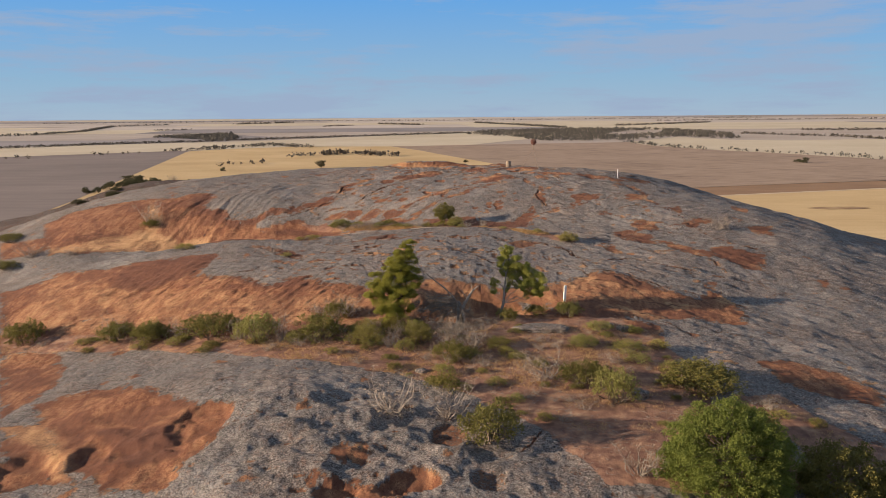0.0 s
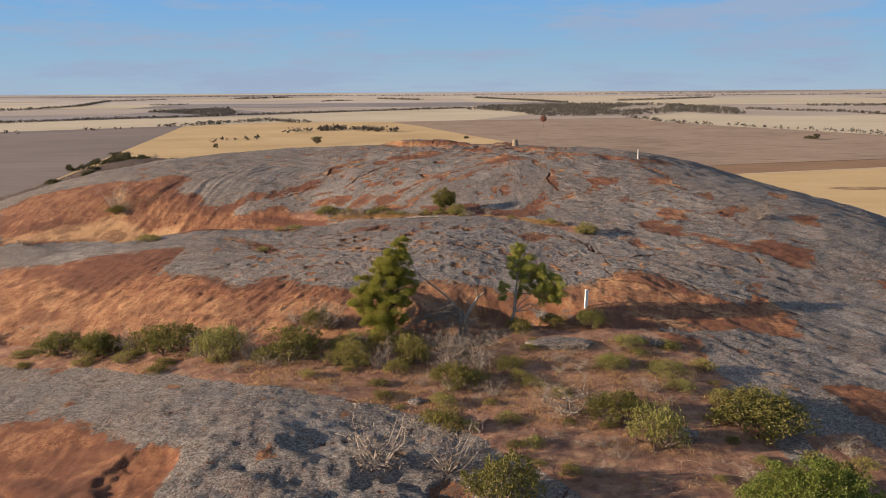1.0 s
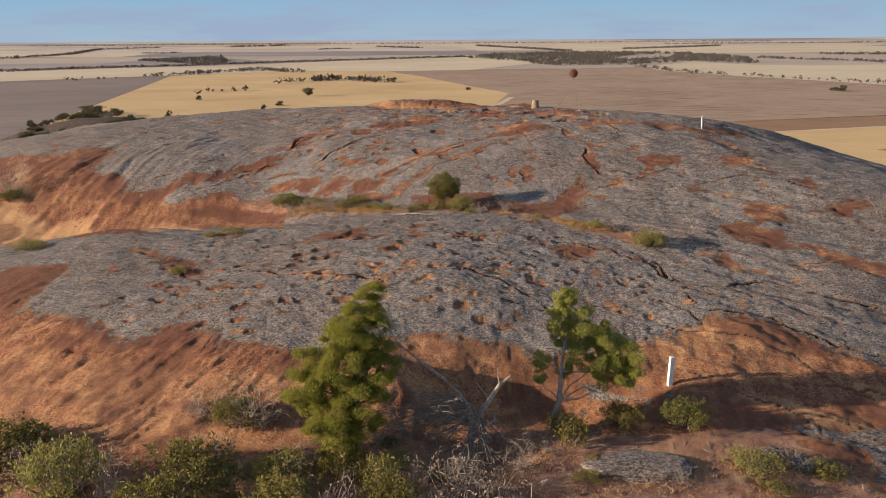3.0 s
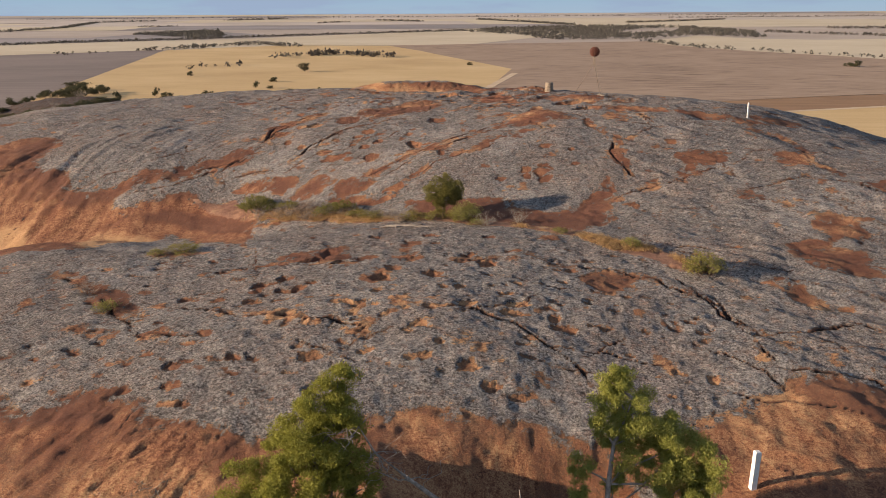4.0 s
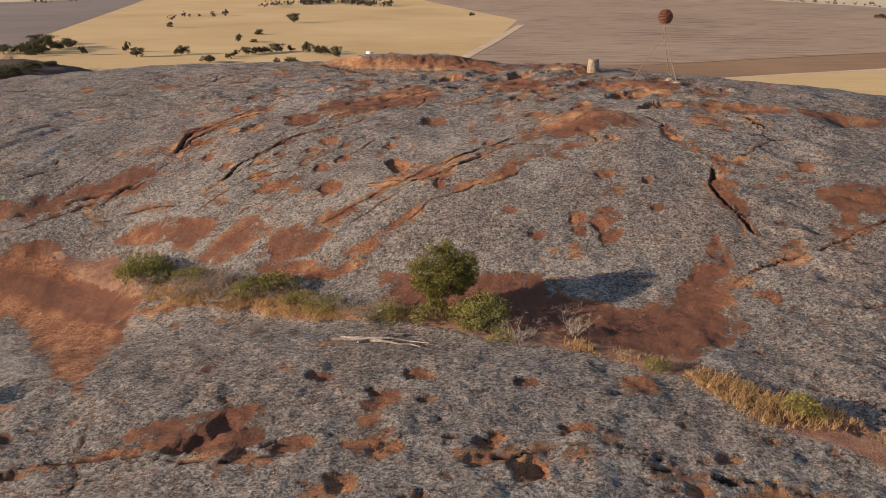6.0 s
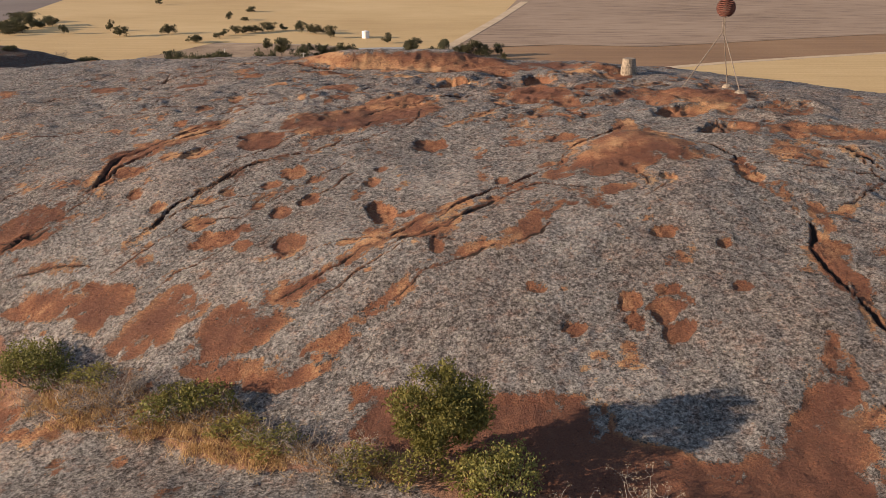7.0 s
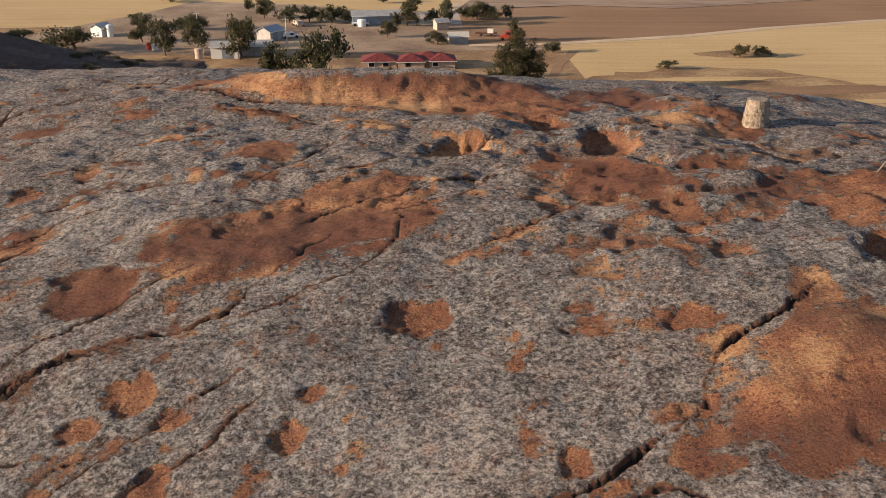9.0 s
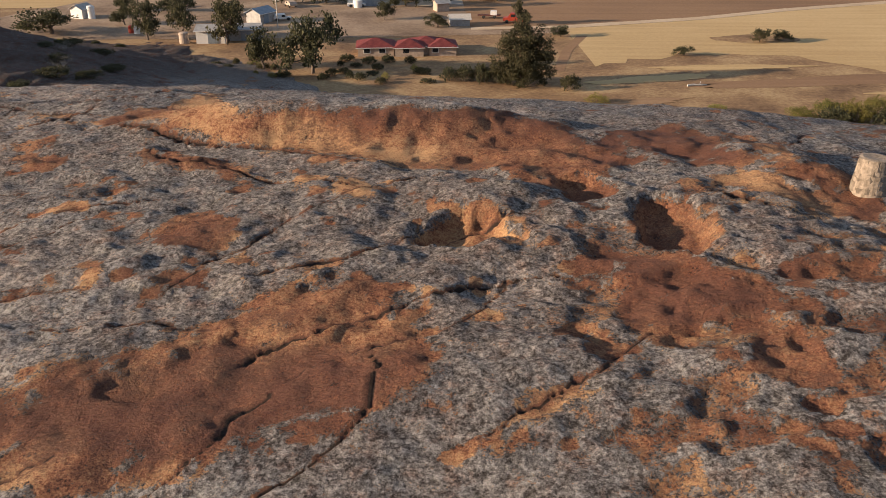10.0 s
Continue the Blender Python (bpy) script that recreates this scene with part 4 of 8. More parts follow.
pan(14.12, 169.01, 1.97, 1.25, 0, 0.38, 1.0, 0.6)
pan(15.55, 165.16, 1.57, 1.00, 0, 0.35, 0.6, 0.6)
pan(7.89, 172.45, 0.90, 1.28, 0, 0.15, 1.0, 0.6)
pan(6.64, 166.14, 0.74, 0.66, 0, 0.15, 1.0, 0.6)
pan(11.89, 173.95, 0.58, 1.12, 0, 0.1, 1.0, 0.6)
pan(20.00, 168.50, 1.83, 1.83, 0, 0.35, 0.5, 0.6)
pan(20.39, 164.58, 2.15, 0.84, 0, 0.25, 0.7, 0.6)
pan(22.59, 163.70, 1.40, 0.69, 0, 0.2, 0.7, 0.6)
patch("beacon ledge", [(17.1, 165.1), (20.0, 165.9), (21.9, 164.3), (24.1, 163.2), (23.9, 162.6), (20.3, 163.3), (16.9, 163.4)], 0.2)
joint("east slot", [(18.9, 162.7), (19.9, 161.6), (20.6, 160.9), (21.0, 159.8), (21.3, 159.1)], 0.25, 0.3, 0.3)
# weather pans of the dome
pan(-17.21, 164.24, 0.63, 0.49, 0, 0.16, 1.0, 0.6)
pan(-15.32, 162.59, 0.50, 0.34, 0, 0.13, 1.0, 0.6)
pan(-12.78, 162.70, 0.82, 0.39, 0, 0.14, 1.0, 0.6)
pan(-11.60, 163.47, 0.44, 0.62, 0, 0.15, 1.0, 0.6)
pan(-9.34, 163.81, 0.52, 0.56, 0, 0.16, 1.0, 0.6)
pan(-8.19, 164.81, 0.82, 0.69, 0, 0.2, 1.0, 0.6)
pan(-6.86, 163.75, 0.51, 0.42, 0, 0.14, 1.0, 0.6)
pan(-6.79, 161.55, 0.60, 0.58, 0, 0.18, 1.0, 0.6)
pan(-9.69, 161.59, 0.48, 0.42, 0, 0.14, 1.0, 0.6)
pan(-8.19, 160.73, 0.66, 0.52, 0, 0.17, 1.0, 0.6)
pan(-12.60, 160.74, 0.75, 0.55, 0, 0.17, 1.0, 0.6)
pan(-11.43, 159.02, 1.34, 0.73, 0, 0.21, 1.0, 0.6)
pan(-9.92, 158.09, 0.64, 0.47, 0, 0.15, 1.0, 0.6)
pan(-10.21, 159.81, 0.44, 0.35, 0, 0.13, 1.0, 0.6)
pan(-7.32, 157.72, 0.81, 0.82, 0, 0.23, 1.0, 0.6)
pan(-4.52, 156.81, 0.56, 0.32, 0, 0.12, 1.0, 0.6)
pan(-3.13, 159.51, 0.71, 1.16, 0, 0.21, 1.0, 0.6)
pan(-1.81, 158.72, 0.49, 0.42, 0, 0.14, 1.0, 0.6)
pan(-3.78, 162.90, 0.54, 0.52, 0, 0.16, 1.0, 0.6)
pan(-3.37, 164.39, 0.34, 0.34, 0, 0.13, 1.0, 0.6)
pan(-0.31, 155.28, 0.43, 0.47, 0, 0.14, 1.0, 0.6)
pan(-10.93, 169.47, 1.38, 1.55, 0, 0.3, 1.0, 0.6)
pan(-16.90, 174.02, 0.48, 0.52, 0, 0.16, 1.0, 0.6)
pan(-16.24, 176.69, 0.61, 1.04, 0, 0.18, 1.0, 0.6)
pan(-14.27, 168.00, 1.10, 0.84, 0, 0.23, 1.0, 0.6)
pan(-18.32, 166.62, 0.63, 0.54, 0, 0.17, 1.0, 0.6)
pan(-0.76, 167.53, 0.91, 0.90, 0, 0.25, 1.0, 0.6)
pan(2.95, 161.22, 0.43, 0.62, 0, 0.15, 1.0, 0.6)
pan(2.60, 159.24, 0.38, 0.47, 0, 0.13, 1.0, 0.6)
pan(11.05, 159.32, 0.45, 0.40, 0, 0.14, 1.0, 0.6)
pan(10.31, 155.40, 0.41, 0.22, 0, 0.1, 1.0, 0.6)
pan(9.64, 155.12, 0.26, 0.21, 0, 0.1, 1.0, 0.6)
pan(12.53, 154.35, 0.39, 0.30, 0, 0.12, 1.0, 0.6)
pan(5.10, 151.95, 0.22, 0.16, 0, 0.05, 0.7, 0.6)
pan(14.90, 160.92, 0.37, 0.37, 0, 0.13, 1.0, 0.6)
pan(15.09, 159.91, 0.50, 0.47, 0, 0.15, 1.0, 0.6)
pan(-14.58, 179.03, 0.58, 0.98, 0, 0.18, 1.0, 0.6)
pan(-19.20, 185.12, 0.97, 0.92, 0, 0.06, 1.0, 0.6)
pan(-25.97, 185.36, 1.38, 0.99, 0, 0.06, 1.0, 0.6)
pan(-7.02, 180.00, 0.99, 1.51, 0, 0.06, 1.0, 0.6)
pan(-14.74, 186.48, 1.06, 0.75, 0, 0.06, 1.0, 0.6)
pan(7.88, 151.31, 0.48, 0.48, 0, 0.15, 1.0, 0.6)
pan(9.75, 151.57, 0.50, 0.47, 0, 0.15, 1.0, 0.6)
pan(8.02, 150.10, 0.46, 0.49, 0, 0.15, 1.0, 0.6)
pan(9.06, 150.29, 0.54, 0.43, 0, 0.14, 1.0, 0.6)
pan(9.49, 149.49, 0.69, 0.54, 0, 0.17, 1.0, 0.6)
pan(5.39, 149.80, 0.47, 0.38, 0, 0.13, 1.0, 0.6)
pan(12.47, 151.66, 0.45, 0.44, 0, 0.15, 1.0, 0.6)
pan(9.97, 155.27, 0.51, 0.37, 0, 0.13, 1.0, 0.6)
pan(12.52, 154.36, 0.36, 0.36, 0, 0.13, 1.0, 0.6)
pan(15.31, 159.24, 0.83, 0.64, 0, 0.19, 1.0, 0.6)
pan(-3.14, 159.83, 0.64, 0.98, 0, 0.19, 1.0, 0.6)
# the wide crack and the eastern slope
patch("wide crack", [(16.2, 156.9), (17.1, 157.4), (17.8, 157.1), (19.6, 157.4), (19.3, 156.8), (17.9, 156.5), (17.3, 154.9), (17.8, 154.1), (17.4, 152.3), (17.6, 151.1), (17.4, 149.8), (17.5, 148.4), (16.8, 148.4), (16.8, 150.1), (16.2, 151.2), (16.5, 154.0), (16.6, 156.0)], 0.15)
joint("wide crack", [(16.2, 156.8), (16.7, 155.5), (16.6, 154.0), (16.5, 152.5), (16.7, 151.1), (17.1, 150.2), (17.2, 148.3)], 0.26, 0.45, 0.3)
patch("tree foot", [(-3.1, 147.9), (-1.4, 147.5), (0.6, 146.9), (2.7, 146.9), (5.9, 146.2), (6.1, 144.4), (10.0, 143.0), (12.6, 144.7), (13.8, 146.8), (15.2, 148.6), (15.1, 144.8), (14.3, 140.3), (11.0, 137.3), (6.8, 139.0), (3.1, 141.1), (-1.5, 143.0), (-2.9, 144.2)])
crust_shade("tree foot", [(-3.1, 147.9), (-1.4, 147.5), (0.6, 146.9), (2.7, 146.9), (5.9, 146.2), (6.1, 144.4), (10.0, 143.0), (12.6, 144.7), (13.8, 146.8), (15.2, 148.6), (15.1, 144.8), (14.3, 140.3), (11.0, 137.3), (6.8, 139.0), (3.1, 141.1), (-1.5, 143.0), (-2.9, 144.2)])
patch("crack foot", [(12.7, 145.3), (14.1, 146.7), (15.6, 147.3), (14.8, 144.4), (12.6, 141.9), (12.2, 142.4)])
patch("crack foot", [(18.1, 147.1), (19.4, 148.0), (19.1, 145.9), (18.2, 145.7)])
patch("east bare", [(22.5, 152.8), (24.5, 153.1), (27.6, 153.4), (26.7, 150.4), (24.1, 149.9), (22.6, 147.9), (21.5, 146.4), (21.8, 149.2), (23.1, 150.4), (22.2, 151.6)])
patch("east bare", [(31.7, 152.4), (33.5, 153.3), (35.9, 153.0), (34.6, 149.4), (32.0, 149.4), (31.1, 150.8)])
pan(22.65, 155.75, 0.70, 0.91, 0, 0.12, 1.0, 0.6)
pan(9.47, 150.63, 0.94, 0.66, 0, 0.1, 1.0, 0.6)
pan(9.34, 151.65, 0.38, 0.38, 0, 0.06, 1.0, 0.6)
patch("brown pan", [(29.6, 138.6), (32.5, 139.4), (31.2, 136.4), (29.5, 136.9)])
crust_shade("brown pan", [(29.6, 138.6), (32.5, 139.4), (31.2, 136.4), (29.5, 136.9)])
patch("dark pan", [(26.5, 133.9), (28.7, 135.0), (30.1, 134.1), (28.6, 130.7), (26.5, 131.7)])
crust_shade("dark pan", [(26.5, 133.9), (28.7, 135.0), (30.1, 134.1), (28.6, 130.7), (26.5, 131.7)])
joint("east rim", [(14.6, 144.5), (16.5, 145.4), (18.5, 146.2), (22.1, 147.7), (26.0, 149.7)], 0.2, 0.2, 0.3)
joint("east rim", [(20.0, 161.9), (21.2, 160.3), (22.1, 159.5)], 0.25, 0.3, 0.0)
joint("east rim", [(34.4, 158.0), (35.1, 154.6), (34.5, 150.8), (36.0, 147.1)], 0.2, 0.3, 0.4)
joint("east rim", [(20.9, 140.3), (21.9, 139.3), (22.3, 137.3)], 0.14, 0.2, 0.2)
patch("crest streak", [(23.5, 162.9), (27.4, 163.1), (32.0, 161.8), (34.4, 161.0), (31.9, 159.9), (27.4, 161.2)], 0.2)
patch("crest streak", [(32.2, 162.5), (36.9, 164.5), (39.1, 164.2), (37.4, 161.4), (34.6, 161.4)], 0.2)
patch("red pan", [(29.5, 137.5), (32.3, 138.8), (33.3, 137.8), (33.3, 135.5), (30.3, 134.3)], 0.2)
patch("red pan", [(26.2, 132.4), (28.9, 133.9), (31.6, 132.0), (31.7, 128.4), (29.1, 128.0), (26.8, 129.8)])
crust_shade("red pan", [(26.2, 132.4), (28.9, 133.9), (31.6, 132.0), (31.7, 128.4), (29.1, 128.0), (26.8, 129.8)])
patch("orange band", [(22.1, 127.9), (24.9, 126.9), (25.6, 125.0), (27.4, 124.0), (25.0, 123.0), (23.5, 125.0)], 0.2)
patch("orange band", [(31.7, 130.4), (34.8, 128.3), (37.0, 125.9), (39.4, 125.1), (38.0, 122.6), (35.8, 122.8), (33.3, 125.9)], 0.2)
patch("eastern shoulder", [(39.0, 126.6), (41.9, 127.7), (44.1, 125.8), (46.7, 125.0), (44.3, 119.9), (42.1, 119.9), (40.1, 122.0), (38.4, 123.6)])
crust_shade("eastern shoulder", [(39.0, 126.6), (41.9, 127.7), (44.1, 125.8), (46.7, 125.0), (44.3, 119.9), (42.1, 119.9), (40.1, 122.0), (38.4, 123.6)])
patch("high shoulder", [(37.7, 145.1), (39.8, 146.3), (39.0, 141.6), (38.0, 143.0)], 0.2)
patch("high shoulder", [(37.9, 137.6), (41.6, 140.2), (39.4, 135.0), (38.0, 135.8)], 0.2)
patch("high shoulder", [(49.7, 149.7), (51.8, 147.7), (50.2, 144.1), (48.4, 145.0)], 0.2)
patch("high shoulder", [(47.5, 136.3), (52.5, 137.4), (50.3, 132.7), (48.1, 133.1)], 0.2)
joint("eastern joint", [(26.0, 144.3), (32.4, 146.8), (36.9, 145.0), (38.4, 139.9), (39.3, 135.8), (40.7, 130.8), (43.8, 127.8), (47.3, 126.4)], 0.3, 0.3, 0.2)
joint("eastern joint", [(16.2, 127.8), (18.1, 122.0), (20.5, 119.7), (26.8, 122.1), (28.9, 119.5), (31.5, 118.7), (35.4, 117.3), (39.1, 116.9), (42.6, 116.3)], 0.28, 0.3, 0.1)
joint("eastern joint", [(30.8, 125.4), (34.3, 125.3), (35.8, 122.8), (38.2, 121.4), (38.8, 118.7)], 0.28, 0.3, 0.3)
joint("eastern joint", [(18.0, 124.6), (19.6, 115.8), (24.9, 115.3), (28.6, 111.9), (32.6, 111.3), (36.2, 110.2), (39.1, 108.9)], 0.28, 0.3, 0.1)
patch("behind the post", [(16.1, 112.8), (19.4, 115.0), (22.2, 115.3), (25.2, 114.5), (27.6, 111.9), (32.1, 110.1), (36.3, 112.7), (37.4, 109.5), (37.8, 106.2), (36.3, 103.0), (28.6, 103.4), (18.9, 102.0), (14.9, 105.1), (8.2, 108.9), (7.2, 109.9), (10.8, 110.2)], 0.35)
crust_shade("behind the post", [(19.4, 115.0), (24.4, 115.6), (27.0, 113.5), (28.4, 111.3), (27.0, 110.2), (23.3, 111.5), (20.4, 112.1)])
patch("behind the trees", [(-1.3, 111.9), (3.3, 111.0), (8.7, 109.6), (10.1, 104.9), (5.1, 101.4), (-2.1, 101.6), (-4.2, 108.1)])
# the top of the second hump
patch("red pits", [(-13.3, 132.6), (-11.9, 133.4), (-9.4, 134.0), (-7.5, 134.8), (-6.8, 132.0), (-8.1, 130.3), (-10.5, 131.5)])
crust_shade("red pits", [(-13.3, 132.6), (-11.9, 133.4), (-9.4, 134.0), (-7.5, 134.8), (-6.8, 132.0), (-8.1, 130.3), (-10.5, 131.5)])
patch("red pits", [(-5.7, 126.5), (-5.0, 128.0), (-3.6, 129.0), (-3.6, 126.1), (-4.8, 125.9)])
patch("red pits", [(-4.2, 131.2), (-2.4, 132.2), (-1.5, 130.1), (-3.0, 129.8)])
patch("brown pan", [(9.5, 127.5), (11.5, 128.7), (13.5, 128.1), (13.3, 125.7), (11.5, 125.1), (9.9, 125.4)])
crust_shade("brown pan", [(9.5, 127.5), (11.5, 128.7), (13.5, 128.1), (13.3, 125.7), (11.5, 125.1), (9.9, 125.4)])
patch("gutter hollow", [(-30.0, 133.3), (-27.3, 131.6), (-25.2, 130.1), (-23.4, 128.4), (-21.7, 125.9), (-19.3, 123.2), (-18.0, 121.5), (-19.3, 121.5), (-21.9, 123.9), (-24.2, 126.1), (-27.5, 130.3)], 0.2)
joint("gutter", [(-29.3, 131.8), (-26.8, 129.7), (-24.3, 127.2), (-22.3, 124.6), (-21.0, 122.5), (-19.2, 120.4), (-18.5, 119.7)], 0.5, 0.5, 0.4)
joint("gutter", [(-18.3, 120.4), (-16.7, 119.4), (-15.3, 119.0), (-15.0, 119.6)], 0.28, 0.3, 0.4)
joint("hump slot", [(-19.2, 124.8), (-17.3, 123.9), (-15.3, 122.9), (-13.4, 121.8), (-12.8, 121.6), (-11.8, 121.4)], 0.28, 0.35, 0.4)
joint("hump slot", [(-11.5, 121.4), (-10.2, 121.2), (-8.5, 120.2), (-7.0, 120.3), (-6.0, 119.6), (-4.6, 118.7)], 0.42, 0.4, 0.5)
joint("hump joint", [(-1.3, 121.5), (-0.1, 121.2), (1.2, 121.8), (2.4, 121.3), (3.2, 120.1), (4.4, 120.1), (5.2, 119.1), (6.2, 117.7), (7.2, 116.8), (7.6, 115.9), (7.9, 114.3), (8.8, 113.4)], 0.26, 0.35, 0.2)
joint("hump rim joint", [(6.4, 130.8), (7.7, 129.3), (9.8, 129.2), (12.2, 128.8), (14.4, 127.4), (16.2, 125.4), (17.5, 124.4), (19.1, 121.5), (19.9, 119.6), (21.2, 118.6)], 0.24, 0.3, 0.3)
joint("hump rim joint", [(-17.5, 130.1), (-15.9, 130.8), (-13.8, 131.3), (-11.5, 131.2), (-8.1, 130.3), (-5.9, 130.5)], 0.18, 0.25, 0.4)
joint("hump rim joint", [(0.7, 130.1), (2.2, 129.9), (3.8, 130.6), (5.6, 130.0), (8.1, 129.9), (10.5, 128.9), (12.9, 128.5), (14.8, 127.0), (16.1, 125.5), (17.6, 124.7)], 0.2, 0.25, 0.3)
pan(-14.54, 119.41, 0.58, 0.51, 0, 0.16, 0.9, 0.6)
pan(-17.50, 125.72, 0.70, 0.54, 0, 0.17, 0.9, 0.6)
pan(-12.02, 115.87, 0.42, 0.30, 0, 0.12, 0.9, 0.6)
pan(-15.61, 115.78, 0.47, 0.56, 0, 0.15, 0.9, 0.6)
pan(-17.67, 117.53, 0.39, 0.32, 0, 0.12, 0.9, 0.6)
pan(-10.93, 120.30, 0.27, 0.28, 0, 0.11, 0.9, 0.6)
pan(-9.03, 126.27, 0.64, 0.59, 0, 0.18, 0.9, 0.6)
pan(-12.66, 126.45, 0.52, 0.83, 0, 0.16, 0.9, 0.6)
pan(-11.32, 127.50, 0.43, 0.58, 0, 0.14, 0.9, 0.6)
pan(-9.90, 125.40, 0.35, 0.60, 0, 0.13, 0.9, 0.6)
pan(-4.48, 124.38, 0.33, 0.52, 0, 0.12, 0.9, 0.6)
pan(-3.11, 120.79, 0.49, 0.29, 0, 0.11, 0.9, 0.6)
pan(-1.25, 119.23, 0.65, 0.60, 0, 0.18, 0.9, 0.6)
pan(-0.35, 117.32, 0.40, 0.37, 0, 0.13, 0.9, 0.6)
pan(-0.61, 127.36, 0.55, 0.63, 0, 0.17, 0.9, 0.6)
pan(3.10, 129.52, 0.79, 0.54, 0, 0.17, 0.9, 0.6)
pan(1.71, 130.89, 0.58, 0.39, 0, 0.14, 0.9, 0.6)
pan(4.51, 121.16, 0.81, 0.46, 0, 0.15, 0.9, 0.6)
pan(6.80, 122.30, 0.50, 0.51, 0, 0.16, 0.9, 0.6)
pan(6.94, 120.96, 0.55, 0.40, 0, 0.14, 0.9, 0.6)
pan(-1.29, 115.68, 0.71, 0.57, 0, 0.18, 0.9, 0.6)
pan(1.42, 114.98, 0.59, 0.52, 0, 0.17, 0.9, 0.6)
pan(2.81, 113.45, 0.63, 0.43, 0, 0.15, 0.9, 0.6)
pan(-7.78, 115.99, 0.90, 0.63, 0, 0.19, 0.9, 0.6)
pan(4.06, 112.68, 0.68, 0.30, 0, 0.12, 0.9, 0.6)
pan(15.38, 115.04, 0.35, 0.43, 0, 0.13, 0.9, 0.6)
pan(7.34, 119.58, 0.91, 0.50, 0, 0.16, 0.9, 0.6)
pan(-12.71, 123.89, 0.64, 0.43, 0, 0.14, 0.9, 0.6)
pan(-16.96, 125.81, 0.46, 0.49, 0, 0.15, 0.9, 0.6)
pan(-17.92, 114.15, 0.72, 0.36, 0, 0.1, 0.9, 0.6)
pan(-15.07, 113.86, 0.63, 0.41, 0, 0.14, 0.9, 0.6)
pan(-14.73, 112.37, 0.83, 0.36, 0, 0.13, 0.9, 0.6)
pan(-7.23, 112.83, 0.37, 0.31, 0, 0.12, 0.9, 0.6)
pan(-4.70, 118.53, 0.46, 0.37, 0, 0.13, 0.9, 0.6)
pan(-6.40, 122.78, 0.45, 0.53, 0, 0.15, 0.9, 0.6)
pan(-8.50, 133.29, 0.77, 0.68, 0, 0.2, 0.9, 0.6)
pan(-9.76, 131.77, 0.87, 0.58, 0, 0.18, 0.9, 0.6)
pan(-4.51, 116.47, 0.63, 0.30, 0, 0.11, 0.9, 0.6)
pan(3.10, 129.31, 0.70, 0.53, 0, 0.17, 0.85, 0.6)
pan(1.22, 129.89, 0.51, 0.41, 0, 0.14, 0.85, 0.6)
pan(3.38, 135.32, 0.58, 0.29, 0, 0.11, 0.85, 0.6)
pan(-5.47, 136.69, 0.65, 0.53, 0, 0.17, 0.85, 0.6)
pan(-0.98, 136.36, 0.89, 0.58, 0, 0.18, 0.85, 0.6)
pan(-5.93, 131.36, 0.83, 0.69, 0, 0.2, 0.85, 0.6)
pan(-4.10, 126.93, 0.83, 0.75, 0, 0.21, 0.85, 0.6)
pan(-7.37, 130.61, 0.66, 0.50, 0, 0.16, 0.85, 0.6)
pan(-9.20, 131.82, 0.85, 0.64, 0, 0.19, 0.85, 0.6)
pan(-10.98, 127.51, 0.62, 0.35, 0, 0.13, 0.85, 0.6)
pan(-12.00, 126.74, 0.63, 0.39, 0, 0.14, 0.85, 0.6)
pan(-9.73, 125.41, 0.48, 0.47, 0, 0.15, 0.85, 0.6)
pan(-12.76, 125.47, 0.46, 0.34, 0, 0.13, 0.85, 0.6)
pan(-1.03, 127.61, 0.53, 0.47, 0, 0.15, 0.85, 0.6)
pan(-3.53, 128.53, 0.50, 0.40, 0, 0.14, 0.85, 0.6)
pan(1.08, 124.79, 0.45, 0.57, 0, 0.15, 0.85, 0.6)
pan(-2.63, 134.25, 0.99, 0.82, 0, 0.06, 0.85, 0.6)
pan(1.64, 122.07, 0.84, 0.51, 0, 0.16, 0.85, 0.6)
pan(4.72, 122.37, 0.75, 0.49, 0, 0.16, 0.85, 0.6)
pan(9.10, 128.45, 0.62, 0.40, 0, 0.14, 0.85, 0.6)
pan(-0.44, 121.43, 1.03, 0.34, 0, 0.12, 0.85, 0.6)
pan(-5.49, 122.16, 0.53, 0.40, 0, 0.14, 0.85, 0.6)
pan(-7.09, 122.76, 0.33, 0.36, 0, 0.12, 0.85, 0.6)
pan(-14.93, 124.75, 0.48, 0.36, 0, 0.13, 0.85, 0.6)
pan(3.37, 125.25, 0.50, 0.29, 0, 0.11, 0.85, 0.6)
pan(9.52, 123.78, 0.58, 0.24, 0, 0.1, 0.85, 0.6)
patch("brown disc", [(9.8, 126.4), (11.7, 127.8), (13.4, 127.1), (13.1, 125.4), (11.4, 124.6), (9.8, 124.6)])
crust_shade("brown disc", [(9.8, 126.4), (11.7, 127.8), (13.4, 127.1), (13.1, 125.4), (11.4, 124.6), (9.8, 124.6)])
# the front hump
patch("front west", [(-57.5, 109.6), (-48.6, 105.9), (-44.5, 99.6), (-42.8, 92.2), (-44.7, 86.4), (-45.1, 84.8)])
patch("front slope", [(-36.1, 78.6), (-33.7, 80.9), (-32.8, 82.8), (-29.1, 81.9), (-24.9, 77.1), (-21.7, 71.3), (-21.4, 67.1), (-23.0, 64.8), (-28.1, 66.4), (-30.1, 69.0), (-32.7, 74.3)], 0.3)
crust_shade("front slope", [(-34.2, 79.2), (-24.7, 76.5), (-22.0, 70.7), (-26.5, 69.6), (-29.5, 74.0)])
patch("front slope", [(-44.4, 83.5), (-37.4, 80.5), (-33.6, 80.5), (-32.5, 75.0), (-36.1, 78.6)], 0.3)
